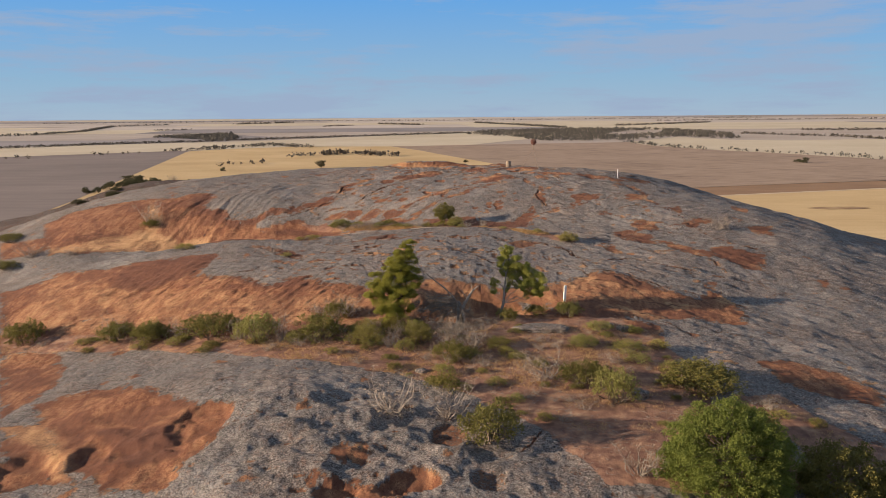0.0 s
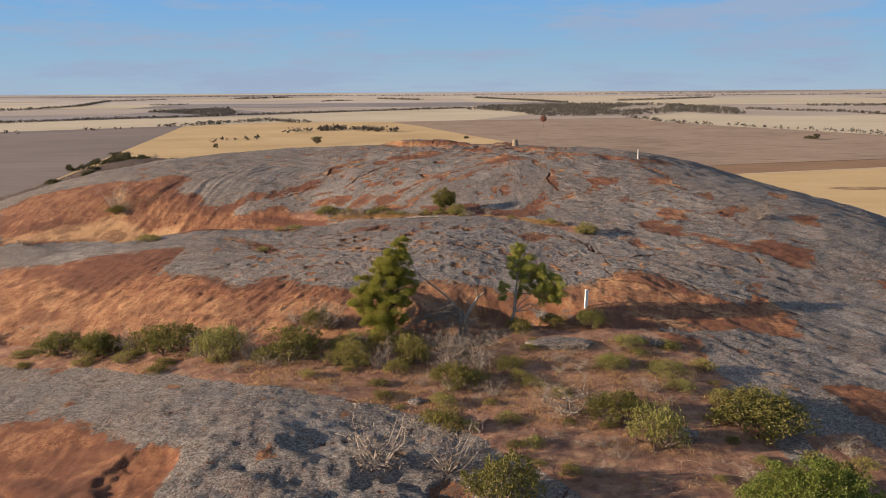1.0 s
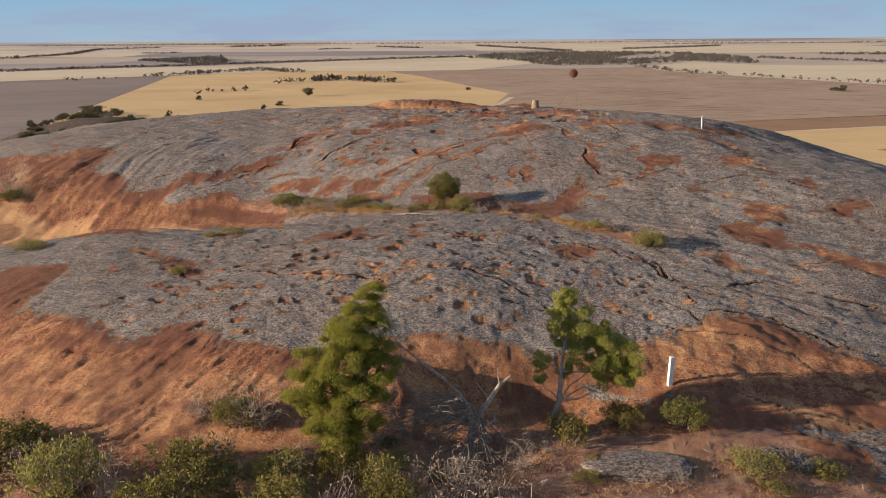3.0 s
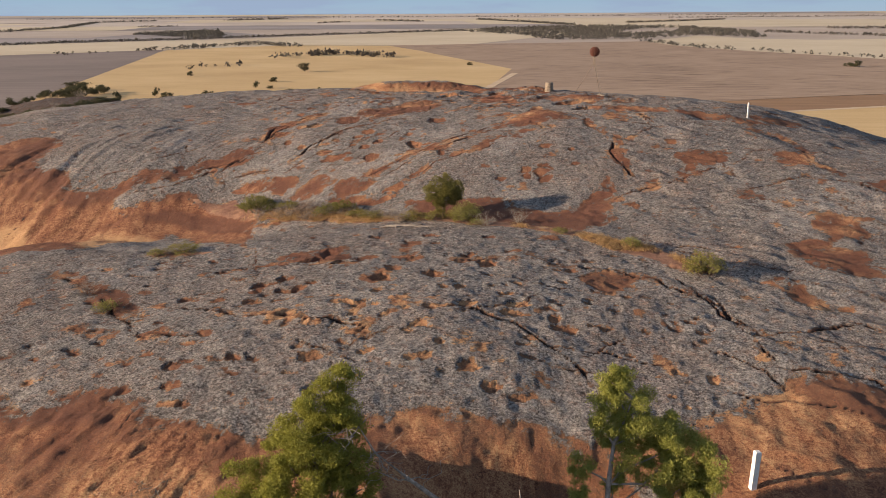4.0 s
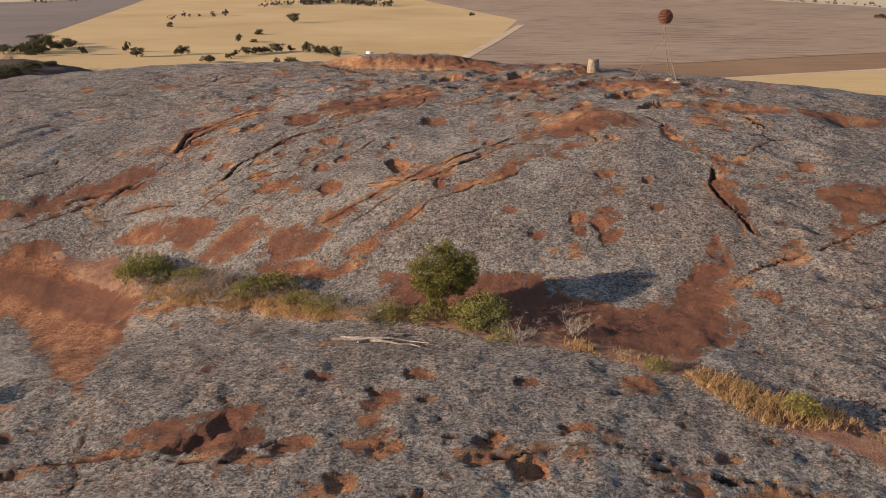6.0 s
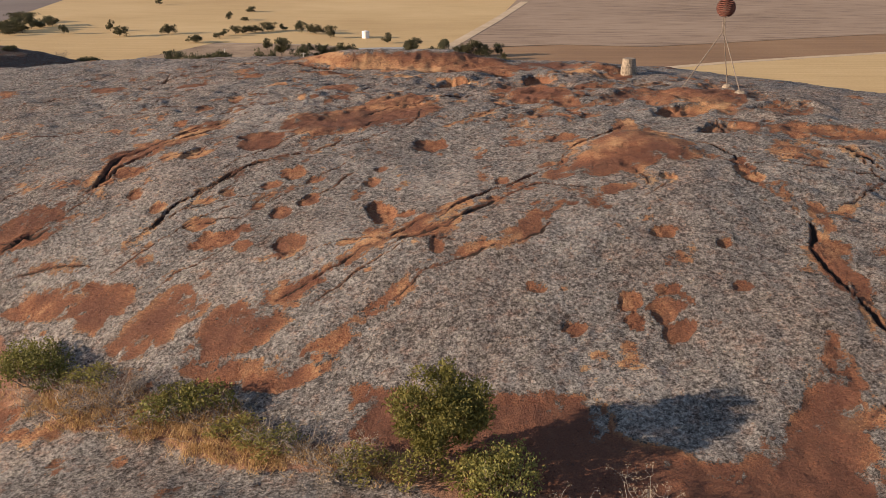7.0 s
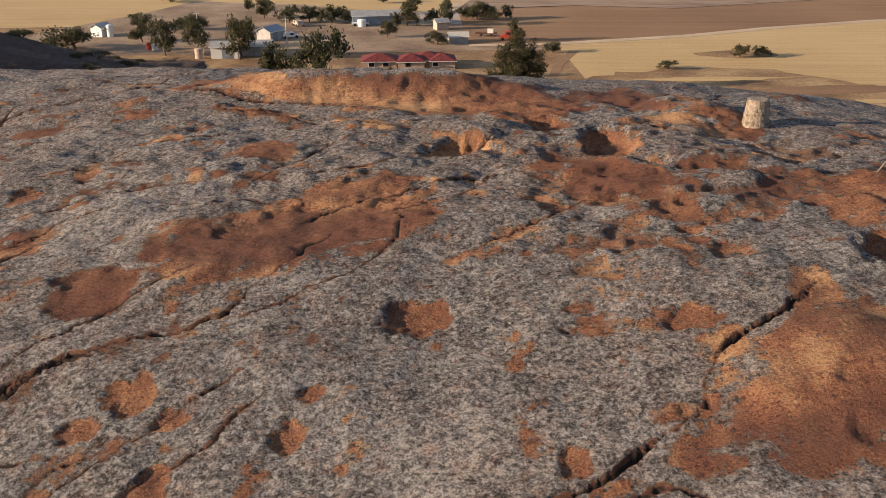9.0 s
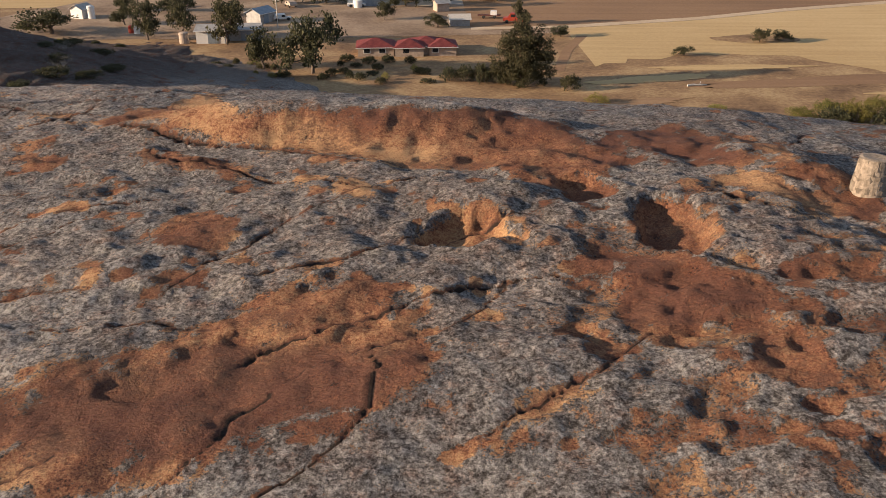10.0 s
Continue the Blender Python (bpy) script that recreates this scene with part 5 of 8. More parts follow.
patch("cave wall", [(-44.3, 83.2), (-40.0, 81.4), (-37.3, 79.5), (-34.7, 75.9), (-32.3, 72.2), (-31.0, 68.4), (-34.6, 69.6), (-40.9, 76.4)], 0.3)
# the cave's sunlit wall, with the light painted in
pale("cave wall", [(-44.0, 82.7), (-39.9, 81.2), (-37.3, 79.5), (-35.0, 76.1), (-32.4, 72.2), (-31.6, 69.5), (-32.9, 70.0), (-35.9, 75.2), (-38.7, 77.2), (-42.7, 80.0)])
pan(-37.05, 72.32, 3.45, 3.41, 0, 0.85, 1, 0.55)
pan(-31.11, 73.36, 2.03, 2.98, 0, 0.52, 0.9, 0.55)
pan(-22.08, 76.26, 2.96, 3.58, 0, 0.59, 1, 0.55)
pan(-8.18, 63.37, 1.79, 1.18, 0, 0.52, 1, 0.55)
pan(-2.38, 64.76, 2.29, 1.43, 0, 0.59, 1, 0.55)
pan(-4.31, 63.73, 1.3, 1.24, 0, 0.33, 1, 0.55)
pan(3.59, 65.1, 1.33, 1.61, 0, 0.33, 0.4, 0.55)
pan(0.56, 71.93, 1.7, 2.5, 0, 0.26, 0.6, 0.55)
patch("red spot", [(-9.9, 68.6), (-8.9, 69.5), (-6.5, 69.6), (-6.5, 67.9), (-8.6, 66.9)], 0.2)
patch("front spots", [(-32.2, 82.1), (-30.3, 82.3), (-28.8, 81.2), (-28.8, 79.5), (-31.2, 80.6)], 0.2)
patch("front lip", [(-10.1, 64.6), (-6.6, 65.0), (-3.9, 64.1), (-3.8, 62.2), (-9.8, 62.3)], 0.2)
# the eastern slab beside the front gully
pale("slab", [(24.0, 96.8), (26.7, 97.4), (32.1, 95.8), (30.8, 89.8), (27.8, 89.9), (25.4, 92.4)])
pale("slab", [(37.2, 99.4), (44.0, 99.6), (47.6, 92.2), (45.1, 87.1), (42.8, 92.5), (36.5, 97.5)])
patch("slab", [(34.0, 92.1), (38.0, 93.0), (42.0, 90.6), (44.9, 85.7), (43.5, 82.8), (37.1, 83.4), (34.0, 88.8)])
pale("slab", [(35.9, 81.9), (38.9, 81.1), (41.7, 79.2), (39.1, 73.9), (35.4, 79.3)])
soil("gully east", [(6.8, 104.3), (10.3, 100.7), (15.7, 101.7), (20.7, 102.4), (23.4, 98.9), (24.0, 94.9), (25.8, 90.5), (13.3, 89.4), (3.7, 89.5), (3.7, 100.9)])
soil("slab foot", [(32.9, 82.7), (35.0, 78.4), (38.4, 72.6), (35.0, 65.8), (30.8, 65.2), (30.5, 71.3), (28.1, 81.7)])
patch("front bare rock", [(-43.0, 88.0), (-37.5, 90.5), (-34.0, 88.5), (-30.5, 86.0), (-25.2, 80.5), (-20.5, 77.3), (-18.8, 72.8), (-20.7, 69.8), (-21.9, 68.5), (-34.5, 71.9)], 0.35)
pale("flank", [(-61, 133), (-44, 122), (-33, 115), (-20, 109), (-8, 107), (6, 107), (6, 101), (-10, 100), (-24, 103), (-40, 109), (-60, 115)], 0.38)
# sandy soil and dry grass in the gullies
soil("front gully", [(-57.5, 109.6), (-59.3, 113.3), (-45.6, 109.5), (-31.2, 102.6), (-17.3, 97.4), (-9.8, 100.1), (-5.9, 102.0), (7.6, 101.3), (17.0, 97.2), (23.0, 95.3), (24.4, 89.6), (25.5, 78.7), (29.3, 71.9), (28.8, 65.7), (22.2, 63.4), (13.0, 65.2), (8.5, 73.0), (2.3, 80.1), (-2.1, 84.1), (-8.5, 86.5), (-17.2, 89.7), (-25.7, 94.7), (-36.1, 100.9)])
soil("back gully", [(-25.8, 157.1), (-21.8, 155.5), (-14.9, 150.9), (-8.2, 147.7), (-5.1, 145.6), (-0.8, 144.2), (3.8, 140.8), (6.8, 139.5), (9.4, 138.2), (12.4, 136.6), (15.3, 133.7), (17.6, 131.2), (19.9, 129.3), (19.3, 128.1), (16.3, 129.1), (13.4, 132.0), (10.6, 135.4), (7.8, 137.4), (3.1, 139.6), (-0.8, 142.1), (-6.4, 144.4), (-14.2, 147.9), (-21.6, 153.2)])
soil("western gully", [(-23.4, 136.3), (-21.8, 136.8), (-19.6, 135.9), (-17.8, 135.1), (-19.8, 135.0), (-22.8, 135.2)])
# low rounded backs: name, x, y, half length, half width, turn, height
swell("beside the cairn", 11.4, 184.5, 2.2, 3.1, 0, 0.45)
swell("brown knob", 10.2, 163.2, 3.4, 2.7, 5, 0.45)
swell("beacon rise", 16.7, 172.8, 3.4, 2.5, 0, 0.30)
swell("shelf", -28.8, 153.3, 6.6, 10.5, 0, 0.50)
swell("front swell", -26.4, 85.9, 8.1, 4.3, 10, 0.50)
swell("front swell", -14.1, 78.2, 4.2, 3.8, -20, 0.40)
swell("front swell", -33.0, 83.4, 5.7, 3.1, 15, 0.50)
swell("front lip", -1.3, 66.5, 5.4, 2.0, 0, 0.40)
swell("ridge face", -4.0, 189.6, 9.5, 2.0, -4, 1.25)
swell("pan rim", 1.8, 181.9, 2.2, 1.3, 0, 0.3)
swell("shelf", -35.7, 156.4, 10.9, 17.7, 0, 1.3)
swell("gully cove", 6.5, 105.8, 8.5, 3.7, 3, -2.0)
swell("gully floor", 1.5, 100.2, 4.8, 3.0, 0, -1.2)
# bulge added out of sight behind the pine, to shade the cove
swell("shade-casting shoulder", -4.6, 105.3, 4.6, 3.2, 5, 1.4)
swell("front rim", 0.5, 69.2, 3.0, 2.0, 0, 0.5)
# scattered small pans over the grey crowns
rng = np.random.default_rng(5)
for x0, x1, y0, y1, count, small, large, tint in ((-30, 24, 112, 136, 300, 0.14, 0.42, 0.9), (-20, 34, 150, 190, 26, 0.1, 0.3, 1.0), (-45, 50, 112, 180, 90, 0.15, 0.45, 0.9),
                                                  (-26, 14, 62, 80, 26, 0.2, 0.6, 0.8), (2, 22, 168, 184, 40, 0.15, 0.45, 1.0)):
    for _ in range(count):
        r = small + (large - small) * rng.random() ** 2.2
        pan(rng.uniform(x0, x1), rng.uniform(y0, y1), r * rng.uniform(1.0, 1.9), r * rng.uniform(0.6, 0.9), rng.uniform(-35, 15), 0.3 * r + 0.03, tint * rng.uniform(0.6, 1.0))
# fine open fissures, most of them along the grain of the dome
for x0, x1, y0, y1, count, turn in ((-34, 22, 114, 138, 18, -8), (-45, 2, 152, 192, 50, 32), (12, 62, 100, 168, 120, -28), (-30, 30, 176, 200, 18, 8), (-25, 12, 60, 84, 12, 15)):
    for _ in range(count):
        px, py, a = rng.uniform(x0, x1), rng.uniform(y0, y1), radians(turn + rng.normal() * 14)
        pts = [(px, py)]
        for _ in range(rng.integers(3, 7)):
            a += rng.normal() * 0.22
            l = rng.uniform(0.8, 2.2)
            pts.append((pts[-1][0] + l * math.cos(a), pts[-1][1] + l * math.sin(a)))
        if abs(px) > 5 or not 174 < py < 188:
            joint("fissure", pts, rng.uniform(0.05, 0.13), rng.uniform(0.08, 0.18), 0.1)
# rusty blotches and paler lichen, uneven over the whole rock
blotch = layers(X / 1.1, Y / 1.1, 44, 4, 0.6)
crest = np.exp(-((X - 4) / 24) ** 2 - ((Y - 180) / 13) ** 2)
RUST = np.maximum(RUST, 0.8 * smooth(0.68, 0.78, layers(X / 2.6, Y / 2.6, 41, 5, 0.6)))
RUST = np.maximum(RUST, smooth(146, 156, Y) * 0.9 * smooth(0.7 - 0.08 * crest, 0.82 - 0.08 * crest, blotch))
DARK = np.maximum(DARK, 0.75 * smooth(0.46, 0.6, layers(X / 3.5, Y / 3.5, 45, 4, 0.6)))
DARK = np.maximum(DARK, 0.35 * smooth(146, 153, Y) * smooth(-20, -14, X) * (1 - np.clip(PALE_L, 0, 1)))
PALE_L = np.maximum(PALE_L, smooth(0.55, 0.75, layers(X / 6, Y / 6, 46, 4)) * (1 - np.clip(RUST, 0, 1)))
# swells, knobs and hollows of the surface
bare = 1 - SOIL
Z += bare * (0.55 * (layers(X / 11, Y / 11, 51, 3) - 0.5) + 0.34 * (layers(X / 3.1, Y / 3.1, 52, 3) - 0.5) + (0.2 - 0.11 * smooth(146, 156, Y)) * (layers(X / 0.8, Y / 0.8, 53, 3, 0.6) - 0.5))
def ribs(turn, long, short, seed):
    c, s = math.cos(radians(turn)), math.sin(radians(turn))
    return layers((X * c + Y * s) / long, (-X * s + Y * c) / short, seed, 4, 0.6) - 0.5


front = np.exp(-((X + 10) / 24) ** 2 - ((Y - 70) / 13) ** 2)
east, hump, dome = smooth(8, 22, X) * smooth(182, 165, Y), smooth(20, 8, X) * smooth(108, 116, Y) * smooth(142, 134, Y), smooth(24, 10, X) * smooth(148, 156, Y)
Z += bare * (0.3 * east * (ribs(-26, 4.0, 0.75, 57) + 1.2 * ribs(-12, 2.2, 1.3, 66)) + 0.15 * hump * ribs(-8, 2.6, 0.9, 58) + 0.13 * dome * ribs(30, 2.6, 1.0, 59))
flank = smooth(-1, -6, X) * smooth(100, 104, Y) * smooth(131, 122, Y) * RUST
Z += flank * (0.5 * ribs(52, 5.0, 0.8, 63) + 0.3 * ribs(30, 1.4, 0.7, 64))
flutes = np.exp(-((X + 44) / 15) ** 2 - ((Y - 163) / 13) ** 2)
Z += 1.0 * flutes * ribs(68, 8.0, 1.0, 62)
Z += front * bare * (1.4 * (layers(X / 3.4, Y / 2.2, 60, 3) - 0.5) + 0.4 * (layers(X / 1.1, Y / 0.8, 61, 3) - 0.5))
Z += crest * (0.5 * (layers(X / 3.6, Y / 2.4, 54, 3) - 0.5) + 0.5 * (layers(X / 1.3, Y / 1.0, 56, 4, 0.6) - 0.5))
broken = smooth(1, 5, X) * smooth(24, 18, X) * smooth(166, 170, Y) * smooth(182, 177, Y)
hollows = layers(X / 1.5, Y / 1.1, 69, 3, 0.55)
Z -= broken * 0.16 * smooth(0.48, 0.7, hollows)
RUST = np.maximum(RUST, broken * 0.62 * smooth(0.5, 0.6, hollows))
left = smooth(-3, -11, X) * smooth(168, 177, Y)
Z += left * (0.5 * (layers(X / 2.4, Y / 1.1, 65, 4, 0.62) - 0.5))
# the far western hill: its shade is put into the rock colour
hill = smooth(222, 236, Y) * smooth(-30, -50, X)
RUST = np.maximum(RUST, 0.4 * hill)
DARK = np.maximum(DARK, 0.9 * hill)
PALE_L -= 1.3 * hill
Z += hill * 0.9 * (layers(X / 3.0, Y / 2.0, 67, 4, 0.6) - 0.5)
Z += SOIL * 0.1 * (layers(X / 1.2, Y / 1.2, 55, 3) - 0.5)
Z -= 1.1 * np.exp(-np.maximum(base_height(X, Y), 0) / 2.2)


def rock_sheet():
    rows, cols = X.shape
    me = bpy.data.meshes.new("granite_rock")
    me.vertices.add(rows * cols)
    me.vertices.foreach_set("co", np.stack([X, Y, Z], -1).astype(np.float32).ravel())
    n = np.arange(rows * cols).reshape(rows, cols)
    quads = np.stack([n[:-1, :-1], n[:-1, 1:], n[1:, 1:], n[1:, :-1]], -1).reshape(-1, 4)
    me.loops.add(quads.size)
    me.polygons.add(len(quads))
    me.loops.foreach_set("vertex_index", quads.ravel().astype(np.int32))
    me.polygons.foreach_set("loop_start", np.arange(0, quads.size, 4, dtype=np.int32))
    me.polygons.foreach_set("use_smooth", np.ones(len(quads), bool))
    for name, values in (("rust", RUST), ("soil", SOIL), ("dark", DARK), ("pale", PALE_L)):
        me.attributes.new(name, "FLOAT", "POINT").data.foreach_set("value", values.astype(np.float32).ravel())
    me.materials.append(ROCK)
    me.update()
    me.validate()
    return tagged(new("granite_rock", me), "weathered granite outcrop with grey lichen and rusty bare patches", "rock", kind="structure")


rock = rock_sheet()


def rock_z(x, y):
    i, j = np.searchsorted(GX, x), np.searchsorted(GY, y)
    a, b = np.clip(i - 1, 0, len(GX) - 2), np.clip(j - 1, 0, len(GY) - 2)
    u, v = (x - GX[a]) / (GX[a + 1] - GX[a]), (y - GY[b]) / (GY[b + 1] - GY[b])
    return float((Z[b, a] * (1 - u) + Z[b, a + 1] * u) * (1 - v) + (Z[b + 1, a] * (1 - u) + Z[b + 1, a + 1] * u) * v)


# ---- the plain: one sheet that rises gently towards the horizon ----
def plain_z(y):
    return max(0.0, (y - 840) * 0.006)


def ragged(pts, size, seed, fringe=False):
    """The same outline with a wandering edge."""
    rng = np.random.default_rng(seed)
    out = []
    for (ax, ay), (bx, by) in zip(pts, pts[1:] if fringe else pts[1:] + pts[:1]):
        n = max(1, int(math.hypot(bx - ax, by - ay) / (1.2 * size)))
        out += [(ax + (bx - ax) * k / n + rng.normal() * size * 0.35, ay + (by - ay) * k / n + rng.normal() * size * 0.35) for k in range(n)]
    return out


def sheet(name, pts, mat, lift, label, category):
    bm = bmesh.new()
    bm.faces.new([bm.verts.new((x, y, 0)) for x, y in pts])
    bmesh.ops.triangulate(bm, faces=bm.faces[:])
    bmesh.ops.bisect_plane(bm, geom=bm.verts[:] + bm.edges[:] + bm.faces[:], plane_co=(0, 840, 0), plane_no=(0, 1, 0))
    for v in bm.verts:
        v.co.z = plain_z(v.co.y) + lift
    bmesh.ops.recalc_face_normals(bm, faces=bm.faces[:])
    for f in bm.faces:
        if f.normal.z < 0:
            f.normal_flip()
    me = bpy.data.meshes.new(name)
    bm.to_mesh(me)
    bm.free()
    me.materials.append(mat)
    return tagged(new(name, me), label, category, kind="structure")


# the farmland's colour has distance haze painted in
sheet("ground", [(-4900, -2500), (4900, -2500), (4900, 4950), (-4900, 4950)], HAZED_STRAW, -0.05, "dry open farmland reaching to the horizon", "ground")
sheet("ground_near", [(-170, -120), (190, -120), (190, 300), (60, 330), (24, 350), (-120, 400), (-200, 400)], SCRUBLAND, 0.0, "dry grass and bare earth round the rock", "ground")
sheet("field", [(-269, 934), (-217, 1007), (-166, 1030), (-59, 1012), (-22, 899), (43, 634), (22, 496), (1, 402), (-16, 395), (-43, 412), (-77, 418), (-85, 392), (-95, 370), (-132, 366), (-190, 330)],
      GOLD, 0.05, "golden wheat stubble paddock", "field")
sheet("field", [(-600, 690), (-274, 947), (-190, 517), (-163, 383), (-150, 300), (-160, 200), (-420, 200)], SLATE, 0.08, "dark grey fallow paddock", "field")
sheet("field", [(-620, 1040), (-260, 1230), (58, 1686), (193, 1394), (35, 1044), (-59, 1014), (-166, 1032), (-274, 949), (-600, 692)], PALE, 0.11, "pale straw paddock", "field")
sheet("field", [(35, 1044), (263, 1092), (348, 742), (420, 520), (155, 439), (66, 404), (38, 410), (2, 402), (22, 496), (43, 634), (-22, 899), (-59, 1012)], FALLOW, 0.14, "grey-brown fallow paddock", "field")
FAR_SIDE = [(278, 441), (107, 381), (79, 370), (57, 359), (36, 352), (24, 348), (5, 346)]
NEAR_SIDE = [(5, 343), (25, 345), (37, 349), (58, 356), (80, 367), (108, 378), (280, 437.5)]
sheet("field", [(3, 400), (38, 410), (66, 404), (155, 439), (300, 480)] + FAR_SIDE, BROWN, 0.05, "brown ploughed strip beside the road", "field")
sheet("field", NEAR_SIDE[1:] + [(400, 475), (420, 150)] + ragged([(140, 180), (100, 280), (76, 305), (64, 318), (44, 320), (22, 308)], 2.5, 4, True), GOLD, 0.02, "golden stubble paddock below the road", "field")
sheet("road", NEAR_SIDE + FAR_SIDE, ROADDIRT, 0.06, "pale dirt road between two paddocks", "road")
sheet("yard", [(-110, 330), (-18, 335), (24, 340), (26, 344), (6, 343), (5, 346), (6, 372), (-16, 394), (-43, 410), (-77, 416), (-92, 385)], YARD, 0.03, "bare trodden farmyard", "ground")
# golden and brown patches; the long brown strips also paint in ground shade
for k, (x, y, rx, ry, turn) in enumerate(((66, 300, 26, 3.0, 8), (33, 300, 12, 2.2, 14), (92, 283, 24, 3.5, -25), (50, 309, 13, 2.0, 4), (30, 286, 8, 1.6, 18), (78, 292, 10, 1.5, 2))):
    c, s = math.cos(radians(turn)), math.sin(radians(turn))
    edge_k = layers(np.linspace(0, 9, 64), np.full(64, 3.0 * k), 64, 3, 0.6) * np.linspace(1, 1, 64) + 0.5
    ring = [(q * rx * math.cos(w * 0.0982), q * ry * math.sin(w * 0.0982)) for w, q in enumerate(edge_k)]
    sheet("bare_ground", [(x + u * c - v * s, y + u * s + v * c) for u, v in ring], (BROWN, GOLD)[k % 2], 0.03 + 0.005 * k, "patch of bare or grassy ground, some darkened for shade, in rough grazing", "ground")
for k, (x, y, rx, ry) in enumerate(((62, 334, 9, 4), (112, 300, 8, 3), (150, 330, 12, 5))):
    ring = [(x + rx * math.cos(w * 0.314), y + ry * math.sin(w * 0.314)) for w in range(20)]
    sheet("bare_ground", ragged(ring, 1.2, 70 + k), SCRUBLAND, 0.065 + 0.005 * k, "bare earth under paddock trees", "ground")
for a, b in ((42, 594), (22, 496)), ((22, 496), (1, 402)), ((1, 402), (-6, 372)):
    sheet("track", [(a[0] - 2, a[1]), (b[0] - 2, b[1]), (b[0] + 2, b[1]), (a[0] + 2, a[1])], ROADDIRT, 0.22, "two-wheel dirt track along the paddock edge", "track")
sheet("ditch", [(26.6, 337.2), (21.8, 322.8), (18.2, 306), (20.2, 306), (23.8, 322.8), (28.8, 337.2)], BROWN, 0.028, "bare earth ditch along the fence line", "ditch")
sheet("field", [(227, 1086), (337, 1262), (375, 1134), (435, 1099), (569, 1131), (341, 650), (306, 771), (263, 877), (231, 981)], PALE, 0.17, "pale straw paddock beyond a row of trees", "field")
# haze is painted into this paddock's grey
sheet("field", [(-550, 1050), (-698, 1334), (-492, 1311), (-457, 1639), (-349, 1536), (-229, 1352), (-344, 1231), (-463, 1135)], FAR_FALLOW, 0.17, "fallow paddock behind the tree line, greyed for haze", "field")
# far paddocks, each a broad strip, with haze put into their colours
rng = np.random.default_rng(9)
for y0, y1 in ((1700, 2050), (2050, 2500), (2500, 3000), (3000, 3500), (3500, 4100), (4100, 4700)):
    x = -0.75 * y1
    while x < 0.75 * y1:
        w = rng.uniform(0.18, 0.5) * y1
        m = (FAR_STRAW, FAR_FALLOW, HAZED_STRAW, FAR_STRAW, PALE)[rng.integers(5)]
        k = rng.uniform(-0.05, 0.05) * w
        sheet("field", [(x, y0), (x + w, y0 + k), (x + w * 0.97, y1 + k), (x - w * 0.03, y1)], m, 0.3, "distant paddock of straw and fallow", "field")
        x += w


# ---- vegetation ----
def ball(rng, n, centre, radius, hollow=0.55):
    d = rng.normal(size=(n, 3))
    d /= np.linalg.norm(d, axis=1)[:, None] + 1e-9
    r = (hollow + (1 - hollow) * rng.random(n)) ** 0.8
    return np.array(centre) + d * r[:, None] * np.array(radius)


def limb(rng, shape, start, end, r0, r1, bend=0.12, sides=6):
    a, b = Vector(start), Vector(end)
    n = 5 if sides > 5 else 3
    pts = [a.lerp(b, k / n) + Vector(rng.normal(size=3)) * (b - a).length * bend * (0 < k < n) * 0.5 for k in range(n + 1)]
    shape.tube(pts, [r0 + (r1 - r0) * k / n for k in range(n + 1)], sides)
    return pts


def shrub_model(seed, leaf, n, length, width):
    """A shrub one metre high and one metre in half width, its parts under an Empty."""
    rng = np.random.default_rng(seed)
    ob = thing("shrub", (0, 0, 0), "shrub", "shrub")
    stems, leaves = Shape(), Shape()
    lobes = 24
    for k in range(lobes):
        a, q = k * 2.4 + rng.normal() * 0.3, math.sqrt((k + 0.5) / lobes)
        r = 0.72 * q
        tip = (r * math.cos(a), r * math.sin(a), rng.uniform(0.42, 0.66) * math.sqrt(1.05 - 0.85 * q * q))
        limb(rng, stems, (0.08 * math.cos(a), 0.08 * math.sin(a), -0.15), tip, 0.025, 0.008, 0.2, 3)
        s = rng.uniform(0.2, 0.32)
        leaves.leaves(rng, ball(rng, n // lobes // 2, tip, (s, s, s * 0.8), 0.35), length, width, 0.4)
        for _ in range(4):
            o = ball(rng, 1, tip, (s, s, s * 0.9), 0.8)[0]
            leaves.leaves(rng, ball(rng, n // lobes // 8, o, (0.09, 0.09, 0.1), 0.1), length, width, 0.6)
    part("woody_base", stems, DEADWOOD if leaf == "dry" else BARK, ob)
    part("foliage", leaves, LEAF[leaf], ob)
    return ob


def twig_model(seed):
    """A dead, twiggy shrub one metre high."""
    rng = np.random.default_rng(seed)
    ob = thing("shrub", (0, 0, 0), "shrub", "shrub")
    stems, leaves = Shape(), Shape()
    for _ in range(13):
        a, r = rng.uniform(0, 6.283), rng.uniform(0.3, 0.9)
        tip = Vector((r * math.cos(a), r * math.sin(a), rng.uniform(0.4, 0.95)))
        pts = limb(rng, stems, (0, 0, -0.15), tip, 0.022, 0.006, 0.2, 3)
        for _ in range(6):
            s = pts[rng.integers(1, 4)]
            e = s + Vector(rng.normal(size=3)) * 0.2
            limb(rng, stems, s, e, 0.006, 0.003, 0.2, 3)
            leaves.leaves(rng, ball(rng, 9, e, (0.1, 0.1, 0.08)), 0.075, 0.02)
    part("woody_base", stems, DEADWOOD, ob)
    tagged(part("brushwood", leaves, LEAF["dry"], ob), kind="stuff")
    return ob


